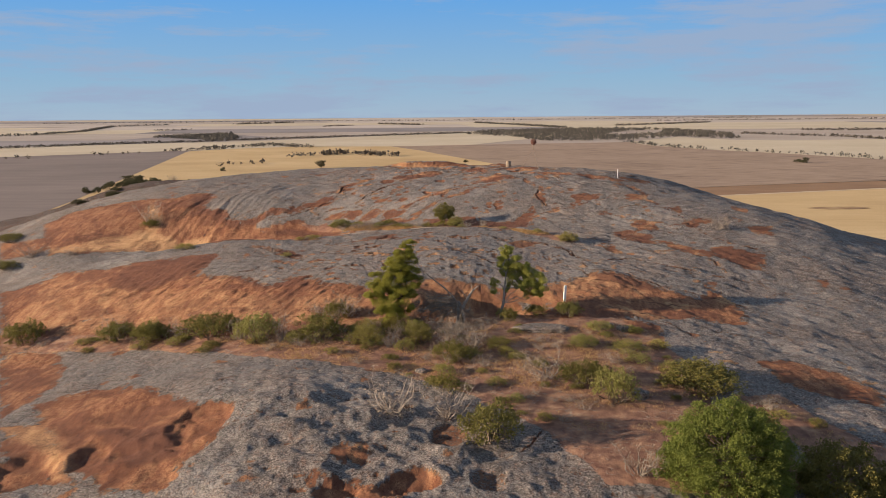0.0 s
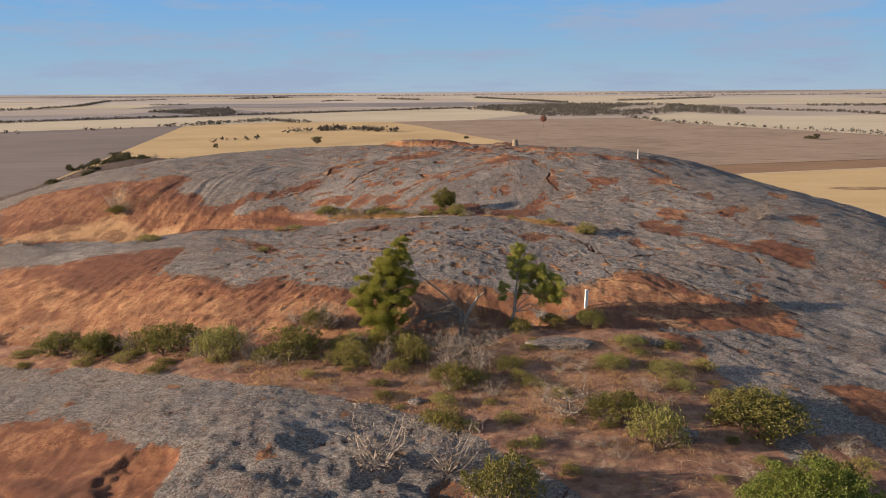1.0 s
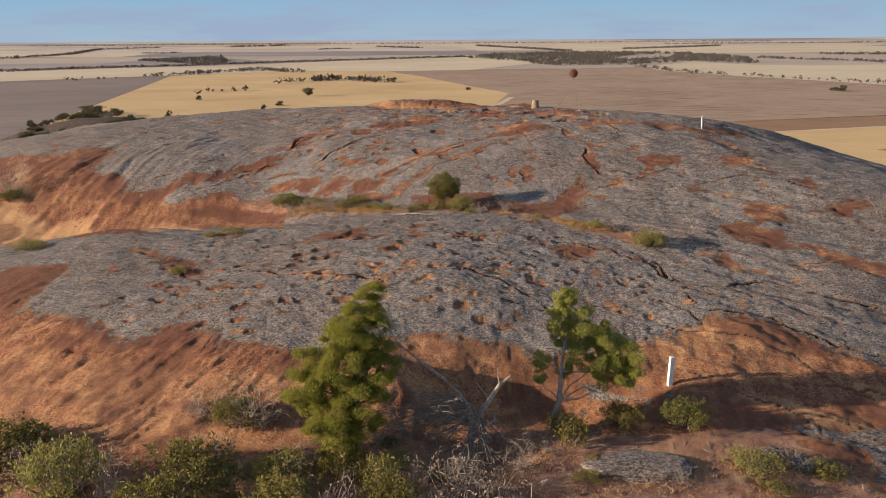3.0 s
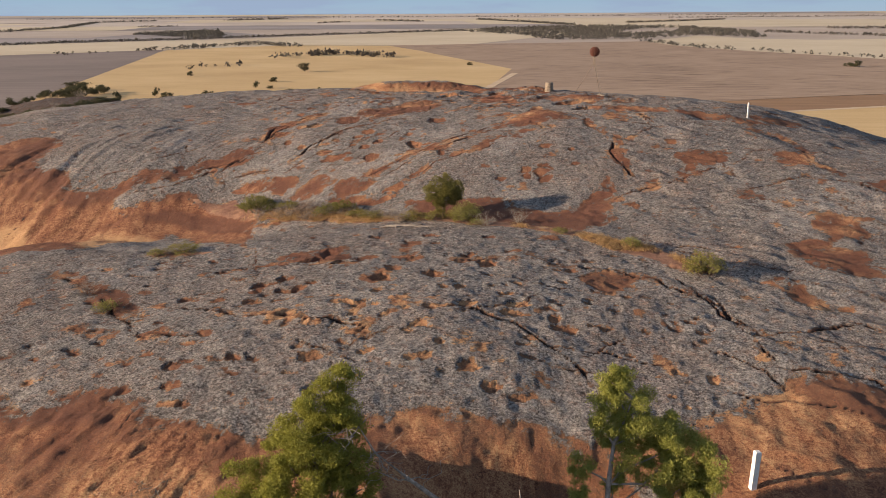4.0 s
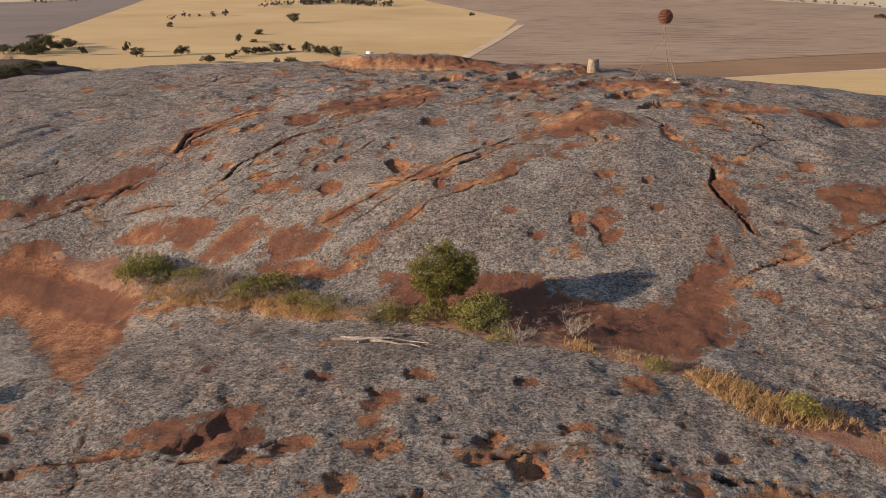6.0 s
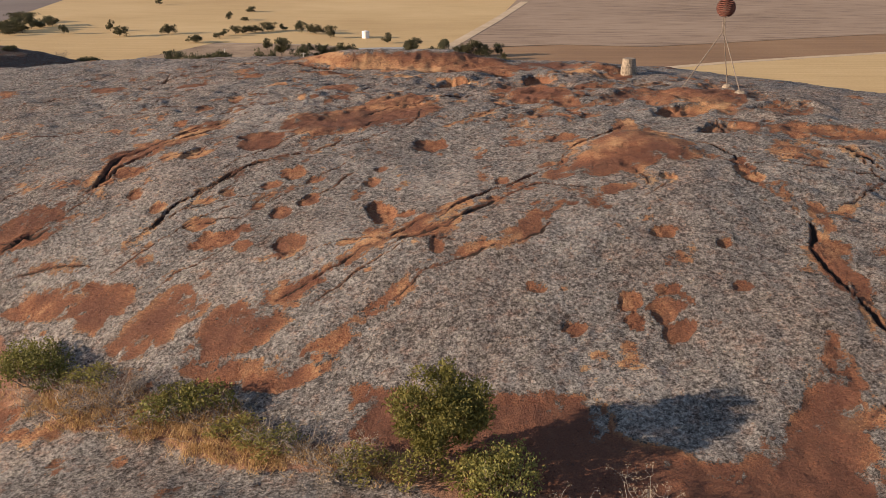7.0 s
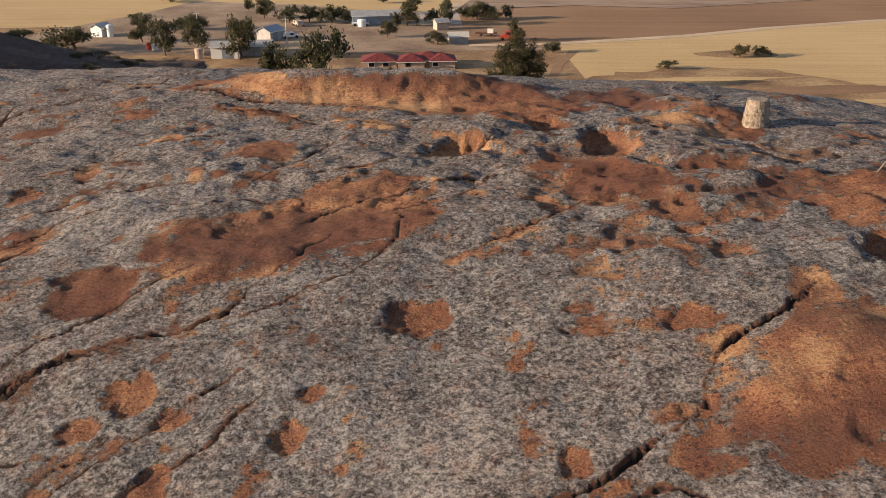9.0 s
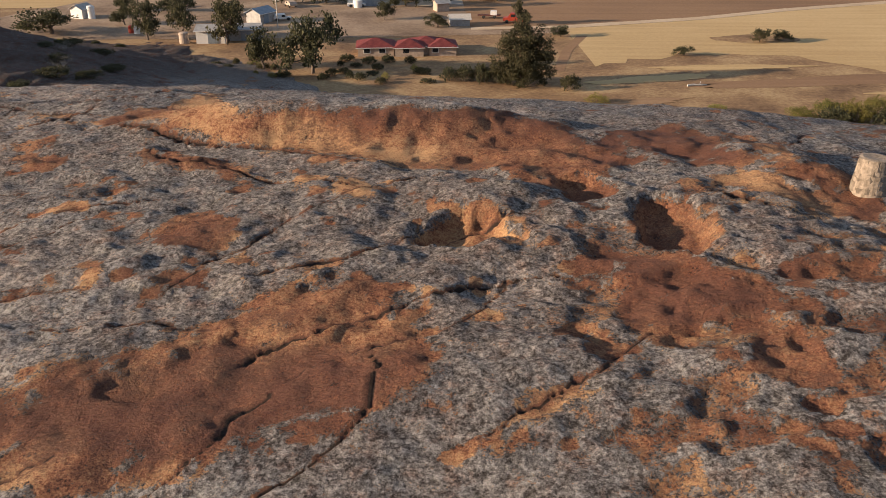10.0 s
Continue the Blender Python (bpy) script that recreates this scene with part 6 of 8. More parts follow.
def tall_model(name, seed, height, spread, clumps, leaf, n, label, lean=(0, 0), bare_to=0.12, length=0.16, width=0.06, bark=None, at=(0, 0, 0)):
    """A tree with a forked trunk, limbs and leaf clumps: clumps = [(x, y, z, radius), ...] in metres from its foot."""
    rng = np.random.default_rng(seed)
    ob = thing(name, at, label, "tree")
    trunk = Shape()
    top = Vector((lean[0], lean[1], height * 0.9))
    stem = [Vector((0, 0, -0.4))] + [Vector((lean[0] * k * k, lean[1] * k * k, height * 0.9 * k)) + Vector(rng.normal(size=3)) * 0.02 * height * (k > 0) for k in (0.15, 0.3, 0.5, 0.7, 0.85, 1.0)]
    r = height * 0.022
    trunk.tube(stem, [r * 1.3, r, r * 0.85, r * 0.65, r * 0.45, r * 0.3, r * 0.12], 8)
    part("trunk", trunk, bark or BARK, ob, soft=True)
    crown = Shape()
    weight = sum(c[3] ** 2 for c in clumps)
    for c in clumps:
        k = min(range(1, 7), key=lambda j: abs(stem[j].z - (c[2] - 0.35 * c[3] - 0.1 * height)))
        b = Shape()
        limb(rng, b, stem[k], c[:3], r * 0.35, r * 0.1, 0.1, 5)
        part("limb", b, bark or BARK, ob)
        q = max(40, int(n * c[3] ** 2 / weight))
        for _ in range(13):
            o = ball(rng, 1, c[:3], (c[3] * 0.95,) * 3)[0]
            s = c[3] * rng.uniform(0.3, 0.6)
            crown.leaves(rng, ball(rng, q // 13, o, (s, s, s * 0.7), 0.4), length, width)
    part("crown", crown, LEAF[leaf], ob)
    return ob


MODELS = {"green": [shrub_model(100 + k, "green", 4200, 0.055, 0.034) for k in range(3)],
          "olive": [shrub_model(110 + k, "olive", 3200, 0.06, 0.03) for k in range(3)],
          "dry": [twig_model(120 + k) for k in range(3)],
          "dark": [shrub_model(150 + k, "gum", 1600, 0.1, 0.06) for k in range(2)],
          "small green": [shrub_model(130 + k, "green", 1000, 0.1, 0.058) for k in range(2)],
          "small olive": [shrub_model(140 + k, "olive", 900, 0.11, 0.05) for k in range(2)]}
USED = {k: 0 for k in MODELS}
SHRUB_LABEL = {"dark": "dark grey-green bush on the far western hill", "green": "dense dark green rock shrub on sandy soil", "olive": "yellow-green open shrub on sandy soil", "dry": "grey-brown dead twiggy shrub"}
rng = np.random.default_rng(3)


def set_copy(model, index, m):
    """The model itself at its first use, a copy after that."""
    if index == 0:
        model.matrix_basis = m
        return model
    sx, sy, sz = model.scale
    return copy_thing(model, m @ Matrix.Diagonal((1 / sx, 1 / sy, 1 / sz, 1)))


def shrub(x, y, half, height, kind):
    size = "small " + kind if half < 1.2 and kind != "dry" else kind
    k = USED[size]
    USED[size] += 1
    models = MODELS[size]
    m = pose(x, y, rock_z(x, y) - 0.02, 0, 0, rng.uniform(0, 360)) @ Matrix.Diagonal((half * 1.5, half * 1.3, height * 1.12, 1))
    tagged(set_copy(models[k % len(models)], k // len(models), m), SHRUB_LABEL[kind], "shrub", "shrubs on the rock")


# shrubs of the front gully: x, y, half width, height, leaf kind
shrub(-41.0, 107.2, 2.1, 2.1, "dry")
shrub(-35.7, 104.0, 1.9, 2.7, "green")
shrub(-31.7, 102.6, 1.4, 2.1, "dry")
shrub(-27.8, 101.2, 3.0, 3.2, "green")
shrub(-24.0, 98.8, 1.3, 2.1, "dry")
shrub(-21.5, 96.9, 2.3, 4.0, "olive")
shrub(-18.5, 96.4, 1.2, 2.9, "dry")
shrub(-16.8, 95.6, 1.2, 1.6, "olive")
shrub(-14.1, 96.0, 2.7, 3.2, "green")
shrub(-11.7, 102.8, 1.8, 2.4, "dry")
shrub(-13.1, 98.7, 1.3, 2.0, "dry")
shrub(-8.6, 94.0, 1.9, 2.4, "olive")
shrub(-2.8, 93.9, 1.4, 2.6, "green")
shrub(-4.3, 92.0, 1.1, 1.4, "olive")
shrub(-6.2, 93.0, 1.4, 2.3, "dry")
shrub(0.8, 89.1, 1.7, 2.4, "green")
shrub(2.8, 89.9, 1.1, 1.3, "olive")
shrub(5.8, 92.4, 1.4, 1.4, "olive")
shrub(7.7, 100.4, 1.1, 1.8, "green")
shrub(11.0, 102.6, 1.3, 1.4, "green")
shrub(14.8, 102.2, 1.3, 2.0, "green")
shrub(15.1, 92.6, 1.3, 1.6, "olive")
shrub(19.8, 91.5, 1.9, 1.4, "olive")
shrub(17.7, 98.1, 1.5, 1.3, "olive")
shrub(10.0, 83.6, 2.7, 2.3, "dry")
shrub(13.5, 82.8, 2.1, 2.5, "green")
shrub(15.9, 78.8, 1.8, 3.7, "olive")
shrub(25.8, 84.1, 3.1, 2.4, "green")
shrub(0.1, 81.1, 1.1, 2.0, "green")
shrub(-15.0, 104.3, 1.6, 1.3, "dry")
shrub(3.3, 92.7, 1.8, 2.3, "dry")
shrub(0.2, 92.9, 1.8, 2.3, "dry")
shrub(3.9, 71.1, 2.4, 3.5, "green")
shrub(25.0, 82.4, 3.2, 2.5, "green")
shrub(-40.9, 106.4, 2.3, 2.7, "green")
shrub(-54.9, 111.1, 2.3, 3.3, "green")
shrub(-35.9, 103.4, 2.0, 2.7, "green")
shrub(-4.5, 76.1, 3.1, 3.1, "dry")
shrub(0.1, 75.4, 2.3, 2.6, "dry")
shrub(15.4, 66.1, 1.9, 2.4, "dry")
shrub(-9.0, 97.0, 1.8, 1.9, "olive")
shrub(-5.9, 97.4, 1.3, 2.1, "green")
shrub(-3.6, 96.4, 1.2, 2.1, "olive")
shrub(-1.8, 95.5, 1.5, 1.8, "dry")
shrub(0.6, 96.6, 1.6, 2.0, "dry")
shrub(2.5, 95.2, 1.5, 1.7, "dry")
shrub(-8.0, 96.0, 1.0, 1.6, "dry")
shrub(-12.9, 103.0, 1.4, 2.2, "green")
shrub(4.4, 98.0, 1.2, 1.3, "dry")
# shrubs of the back gully and on the dome
shrub(-18.0, 152.2, 1.7, 1.8, "green")
shrub(-9.3, 148.1, 1.1, 1.2, "green")
shrub(-6.1, 145.3, 1.0, 0.7, "olive")
shrub(1.9, 141.8, 1.4, 1.8, "olive")
shrub(2.8, 140.2, 0.8, 0.6, "olive")
shrub(-3.5, 143.3, 1.2, 0.9, "dry")
shrub(6.3, 140.3, 0.9, 1.0, "dry")
shrub(-12.7, 148.0, 1.5, 0.8, "dry")
shrub(-15.3, 149.2, 1.4, 0.7, "dry")
shrub(-25.2, 127.8, 1.0, 0.8, "dry")
shrub(-22.8, 125.0, 0.8, 0.7, "olive")
shrub(18.5, 128.6, 1.4, 1.6, "olive")
shrub(-20.7, 136.1, 1.3, 0.7, "olive")
shrub(-55.3, 162.0, 2.2, 3.4, "dry")
shrub(-54.4, 160.6, 1.3, 1.5, "green")
shrub(-41.0, 136.8, 1.5, 1.1, "olive")
shrub(42.9, 135.1, 2.0, 2.0, "dry")
shrub(-65.1, 151.4, 1.9, 1.1, "dry")
shrub(-72.8, 152.9, 2.8, 2.2, "dry")
shrub(-76.8, 150.5, 2.2, 1.7, "green")
shrub(-82.4, 164.4, 2.4, 1.8, "green")
# bushes on the low hill to the west
shrub(-99.5, 262.0, 1.9, 2.1, "dark")
shrub(-93.7, 258.5, 2.1, 2.3, "dark")
shrub(-89.4, 258.1, 2.0, 2.2, "dark")
shrub(-85.2, 258.3, 2.2, 2.4, "dark")
shrub(-81.8, 260.5, 2.0, 2.0, "dark")
shrub(-79.0, 262.4, 2.0, 2.4, "dark")
shrub(-76.7, 266.4, 1.7, 2.1, "dark")
shrub(-76.0, 273.2, 1.2, 1.0, "dark")
shrub(-110.8, 264.4, 2.0, 1.8, "dark")
shrub(-105.3, 261.9, 1.7, 1.7, "dry")

def on_rock(x, y):
    return (x, y, rock_z(x, y))


# the tall tree: a ragged cone of clumps that flares to the west, straight on its other side
tall_model("tall_tree", 41, 9.6, 3.0, [(1.0, 1.5, 8.9, 0.7), (0.5, 1.2, 8.1, 1.0), (1.3, 1.2, 7.6, 0.9), (-0.3, 0.8, 7.2, 1.1), (0.8, 0.9, 6.7, 1.1), (-1.0, 0.6, 6.2, 1.1), (0.3, 0.6, 5.8, 1.2), (1.5, 0.6, 5.9, 0.8),
                                       (-1.9, 0.3, 5.1, 1.2), (-0.6, 0.3, 4.8, 1.3), (0.8, 0.2, 4.6, 1.1), (1.9, 0.3, 4.9, 0.7), (-2.6, 0.0, 3.9, 1.1), (-1.3, -0.3, 3.6, 1.3), (0.2, -0.3, 3.3, 1.2), (1.4, 0.0, 3.6, 0.8),
                                       (-2.0, -0.6, 2.4, 1.1), (-0.6, -0.8, 2.1, 1.2), (0.7, -0.8, 1.8, 0.9), (-1.4, -1.0, 1.0, 1.0), (-0.1, -1.2, 0.7, 0.9)],
           "pine", 190000, "tall dark green native pine in the sandy gully", (0.9, 1.3), length=0.125, width=0.032, at=on_rock(-5.3, 100.0)).scale = (1.1, 1.1, 1.02)
tall_model("tree", 42, 7.9, 3.0, [(0.5, 1.2, 7.6, 0.7), (1.1, 1.5, 7.0, 0.9), (0.0, 1.0, 6.4, 0.7), (1.8, 1.3, 6.3, 1.0), (0.7, 1.0, 5.5, 0.8), (2.7, 1.2, 5.6, 1.0), (1.6, 0.8, 4.6, 0.9), (3.5, 1.0, 4.9, 1.1), (2.6, 0.6, 3.8, 0.9),
                                  (4.4, 0.8, 4.2, 1.1), (3.6, 0.4, 3.2, 0.9), (5.0, 0.6, 3.3, 0.9), (-0.7, 0.6, 4.2, 0.55), (-0.9, 0.3, 3.2, 0.45), (0.6, 0.5, 3.6, 0.5)],
           "young pine", 80000, "open leaning yellow-green tree with grey bare lower trunk in the gully", (1.6, 1.0), length=0.14, width=0.032, bark=DEADWOOD, at=on_rock(6.8, 102.9)).scale = (1.0, 1.0, 1.08)
tall_model("round_tree", 43, 3.6, 1.5, [(-0.8, 0, 2.4, 0.9), (0.1, 0.2, 2.9, 0.9), (0.9, 0.0, 2.5, 0.95), (0.2, -0.5, 2.2, 1.0), (-0.6, -0.3, 1.7, 0.85), (0.7, 0.4, 1.8, 0.85), (0.1, 0.1, 3.1, 0.7), (-0.2, 0.1, 1.0, 0.6)],
           "green", 17000, "small round-crowned green tree beside the back gully", (0.1, 0.0), length=0.13, width=0.06, at=on_rock(0.0, 143.4))
def dome(seed, count, wide, deep, high, small, large):
    """Leaf clumps over a rounded crown, thinner inside."""
    rng = np.random.default_rng(seed)
    out = []
    for k in range(count):
        a, q = 2.4 * k + rng.normal() * 0.2, math.sqrt((k + 0.5) / count)
        lift = rng.uniform(0.8, 1.0) * math.sqrt(1 - 0.88 * q * q)
        out.append((wide * q * math.cos(a), deep * q * math.sin(a), high * lift, rng.uniform(small, large)))
        for low in (0.25, 0.6) if q > 0.6 else ():
            out.append((wide * q * 0.97 * math.cos(a + low), deep * q * 0.97 * math.sin(a + low), high * lift * low * rng.uniform(0.7, 1.2), rng.uniform(small, large)))
    return out


tall_model("bush", 44, 6.6, 5.0, dome(7, 46, 5.0, 4.4, 6.2, 0.75, 1.25),
           "bush", 110000, "large rounded green bush at the edge of the gully", (0.2, 0.0), length=0.14, width=0.08, at=on_rock(22.0, 65.2))
tall_model("bush", 45, 4.0, 3.0, dome(9, 22, 3.6, 2.8, 3.6, 0.6, 1.0),
           "green", 20000, "dark green bush under the large one", (0.1, 0.0), length=0.2, width=0.1, at=on_rock(31.0, 65.0))
tall_model("bush", 47, 3.0, 3.0, [(-1.4, 0, 1.3, 1.4), (0.1, 0.3, 1.9, 1.4), (1.5, -0.2, 1.4, 1.4), (0.2, -1.2, 1.0, 1.3)],
           "green", 14000, "dark green bush behind the large one", (0.1, 0.0), length=0.2, width=0.1, at=on_rock(25.5, 72.5))


def dead_tree():
    """A dead tree: forked trunk, one stout bleached limb, a long arched one and a fan of fallen brush."""
    rng = np.random.default_rng(46)
    ob = thing("dead_tree", on_rock(1.7, 100.6), "dead leafless tree with grey twisted limbs and fallen brush", "tree")
    ob.scale = (1.05, 0.95, 0.96)

    def twigs(shape, pts, count, reach, thick):
        for _ in range(count):
            s = pts[rng.integers(len(pts) // 2, len(pts))]
            e = s + Vector((rng.normal(), rng.normal() * 0.7, rng.normal() * 0.5)) * reach
            q = limb(rng, shape, s, e, thick, thick * 0.4, 0.2, 4)
            for _ in range(4):
                limb(rng, shape, q[rng.integers(1, 4)], e + Vector(rng.normal(size=3)) * reach * 0.5, thick * 0.5, thick * 0.25, 0.2, 3)

    for path, r0, r1 in ([(0, 0, -0.4), (-0.1, 0.1, 1.0), (0.05, 0, 2.2), (-0.2, 0, 3.6)], 0.3, 0.2), ([(0.25, 0.1, -0.4), (0.5, 0, 1.2), (0.35, 0.1, 2.4), (0.7, 0, 3.6)], 0.22, 0.17):
        part("trunk", Shape().tube(path, [r0 + (r1 - r0) * k / 3 for k in range(4)], 8), DEADWOOD, ob)
    stout = Shape().tube([(0.65, 0, 3.4), (1.1, 0, 4.2), (1.5, 0.05, 4.9), (2.1, 0, 5.5)], [0.19, 0.16, 0.12, 0.06], 7)
    limb(rng, stout, (1.5, 0, 4.8), (1.35, 0, 6.0), 0.06, 0.02, 0.1, 5)
    limb(rng, stout, (0.9, 0, 3.9), (0.2, 0.1, 5.1), 0.07, 0.02, 0.1, 5)
    part("limb", stout, DEADWOOD, ob, "stout bleached limb")
    arch = Shape()
    pts = [Vector(p) for p in ((-0.2, 0, 3.4), (-0.8, 0, 4.4), (-1.6, 0.1, 5.3), (-2.9, 0.2, 6.4), (-4.2, 0.3, 7.6), (-4.8, 0.3, 8.8))]
    arch.tube(pts, [0.16, 0.13, 0.11, 0.08, 0.05, 0.02], 6)
    twigs(arch, pts, 12, 0.9, 0.028)
    part("limb", arch, DEADWOOD, ob)
    for k in range(28):
        end = Vector((-rng.uniform(1.6, 6.2) if k % 4 else rng.uniform(0.8, 2.4), rng.uniform(-1.8, 1.2), rng.uniform(0.0, 4.6) if k % 4 else rng.uniform(0.0, 1.2)))
        b = Shape()
        start = Vector((-0.2 * rng.random(), 0, rng.uniform(2.2, 3.7)))
        mid = start.lerp(end, 0.5) + Vector((0, 0, rng.uniform(0.2, 0.7)))
        pts = [start, start.lerp(mid, 0.5) + Vector((0, 0, 0.2)), mid, mid.lerp(end, 0.5) + Vector((0, 0, 0.1)), end]
        b.tube(pts, [0.07, 0.06, 0.045, 0.03, 0.014], 5)
        twigs(b, pts, 8, 0.7, 0.026)
        part("limb", b, SHADEDWOOD, ob)
    for k in range(8):
        b = Shape()
        pts = limb(rng, b, (rng.uniform(-0.4, 0.6), -0.2, rng.uniform(0.6, 2.0)), (rng.uniform(-2, 2.2), rng.uniform(-1.8, -0.4), rng.uniform(-0.2, 0.6)), 0.05, 0.015, 0.2, 4)
        twigs(b, pts, 5, 0.6, 0.018)
        part("limb", b, DEADWOOD, ob)


dead_tree()


def gum_model(seed, clumps, n):
    """A paddock tree one metre high and one metre in half width."""
    rng = np.random.default_rng(seed)
    ob = thing("gum_tree", (0, 0, 0), "gum tree", "tree")
    trunk, crown = Shape(), Shape()
    limb(rng, trunk, (0, 0, -0.05), (0.05, 0, 0.4), 0.045, 0.03, 0.1, 6)
    for _ in range(clumps):
        a, r = rng.uniform(0, 6.283), rng.uniform(0.05, 0.72)
        c = (r * math.cos(a), r * math.sin(a), rng.uniform(0.26, 0.86) - 0.14 * r)
        limb(rng, trunk, (0.03, 0, rng.uniform(0.15, 0.4)), c, 0.018, 0.007, 0.12, 5)
        for _ in range(4):
            o = ball(rng, 1, c, (0.2, 0.2, 0.12))[0]
            s = rng.uniform(0.12, 0.24)
            crown.leaves(rng, ball(rng, n // clumps // 4, o, (s, s, s * 0.6), 0.2), 0.07, 0.042)
    part("trunk", trunk, BARK, ob)
    part("crown", crown, LEAF["gum"], ob)
    return ob


GUMS = [gum_model(200 + k, c, 3000) for k, c in enumerate((19, 24, 16, 20, 28))]
GUM_COUNT = [0]


def gum(x, y, half, height):
    k = GUM_COUNT[0]
    GUM_COUNT[0] += 1
    m = pose(x, y, plain_z(y), 0, 0, rng.uniform(0, 360)) @ Matrix.Diagonal((half * 1.7, half * 1.7, height * 1.08, 1))
    tagged(set_copy(GUMS[k % 5], k // 5, m), "dark gum tree standing in dry farmland", "tree", "gum trees on the plain")


# trees scattered over the stubble: x, y, half width, height
gum(-101, 444, 2.4, 3.9)
gum(-116, 437, 2.6, 3.5)
gum(-126, 455, 1.4, 4.1)
gum(-139, 444, 1.4, 3.6)
gum(-158, 475, 2.5, 3.8)
gum(-158, 467, 2.2, 2.5)
gum(-174, 486, 4.7, 4.4)
gum(-156, 448, 3.3, 3.7)
gum(-173, 493, 1.1, 3.4)
gum(-157, 440, 1.8, 2.8)
gum(-84, 418, 2.2, 3.0)
gum(-80, 430, 1.2, 1.9)
gum(-79, 437, 1.7, 2.5)
gum(-76, 443, 1.9, 3.2)
gum(-73, 446, 1.7, 2.8)
gum(-70, 449, 2.2, 3.0)
gum(-66, 452, 2.6, 3.5)
gum(-61, 455, 1.5, 2.6)
gum(-54, 450, 1.9, 4.3)
gum(-49, 445, 1.5, 3.4)
gum(-46, 443, 1.9, 3.8)
gum(-40, 430, 1.8, 4.4)
gum(-19, 416, 1.7, 3.4)
gum(-91, 497, 1.2, 3.7)
gum(-83, 492, 1.5, 1.7)
gum(-90, 536, 1.6, 1.6)
# trees round the farmyard
gum(-77, 368, 2.5, 3.7)
gum(-71, 366, 1.3, 2.5)
gum(-66, 366, 2.0, 3.3)
gum(-62, 365, 2.3, 4.1)
gum(-50, 360, 2.2, 3.5)
gum(-49, 385, 2.8, 5.2)
gum(-56, 398, 1.5, 3.7)
gum(-41, 377, 2.3, 4.7)
gum(-36, 379, 2.4, 4.2)
gum(-30, 377, 3.0, 5.0)
gum(-26, 377, 1.3, 3.3)
gum(-13, 373, 1.3, 3.3)
gum(-10, 373, 2.3, 5.7)
gum(-10, 394, 2.1, 4.2)
gum(-4, 377, 1.5, 4.0)
gum(0, 372, 1.9, 6.2)
gum(-0, 404, 1.5, 2.6)
gum(5, 382, 2.0, 3.4)
gum(8, 382, 2.7, 4.7)
gum(12, 382, 2.4, 4.0)
gum(16, 384, 1.4, 3.7)
gum(-32, 307, 3.3, 7.2)
gum(-23, 304, 4.2, 10.4)
gum(-43, 328, 2.9, 8.8)
gum(-55, 340, 2.5, 7.6)
gum(-60, 332, 2.7, 7.4)
gum(-70, 348, 2.4, 5.4)
gum(-82, 338, 5.3, 5.3)
gum(-14, 355, 1.8, 4.2)
gum(-2, 346, 2.0, 3.2)
gum(23, 336, 1.9, 2.2)
gum(16, 350, 1.8, 5.1)
gum(44, 319, 1.6, 1.8)
gum(62, 331, 1.7, 2.7)
gum(67, 332, 1.5, 2.5)
# lone trees farther out
gum(-86, 617, 3.0, 5.3)
gum(17, 670, 2.0, 2.4)
gum(-90, 538, 1.6, 2.6)
gum(-146, 580, 1.4, 3.2)
gum(259, 636, 3.4, 2.9)
gum(260, 630, 2.1, 4.2)
gum(-170, 415, 2.7, 3.7)
gum(-167, 422, 2.4, 3.5)
gum(-163, 449, 2.6, 3.7)
gum(-144, 334, 1.9, 2.9)
gum(-161, 455, 3.1, 5.1)
gum(-160, 464, 3.1, 5.8)
gum(-167, 455, 3.1, 4.1)
gum(-155, 472, 2.1, 3.2)
gum(-172, 449, 3.6, 4.1)

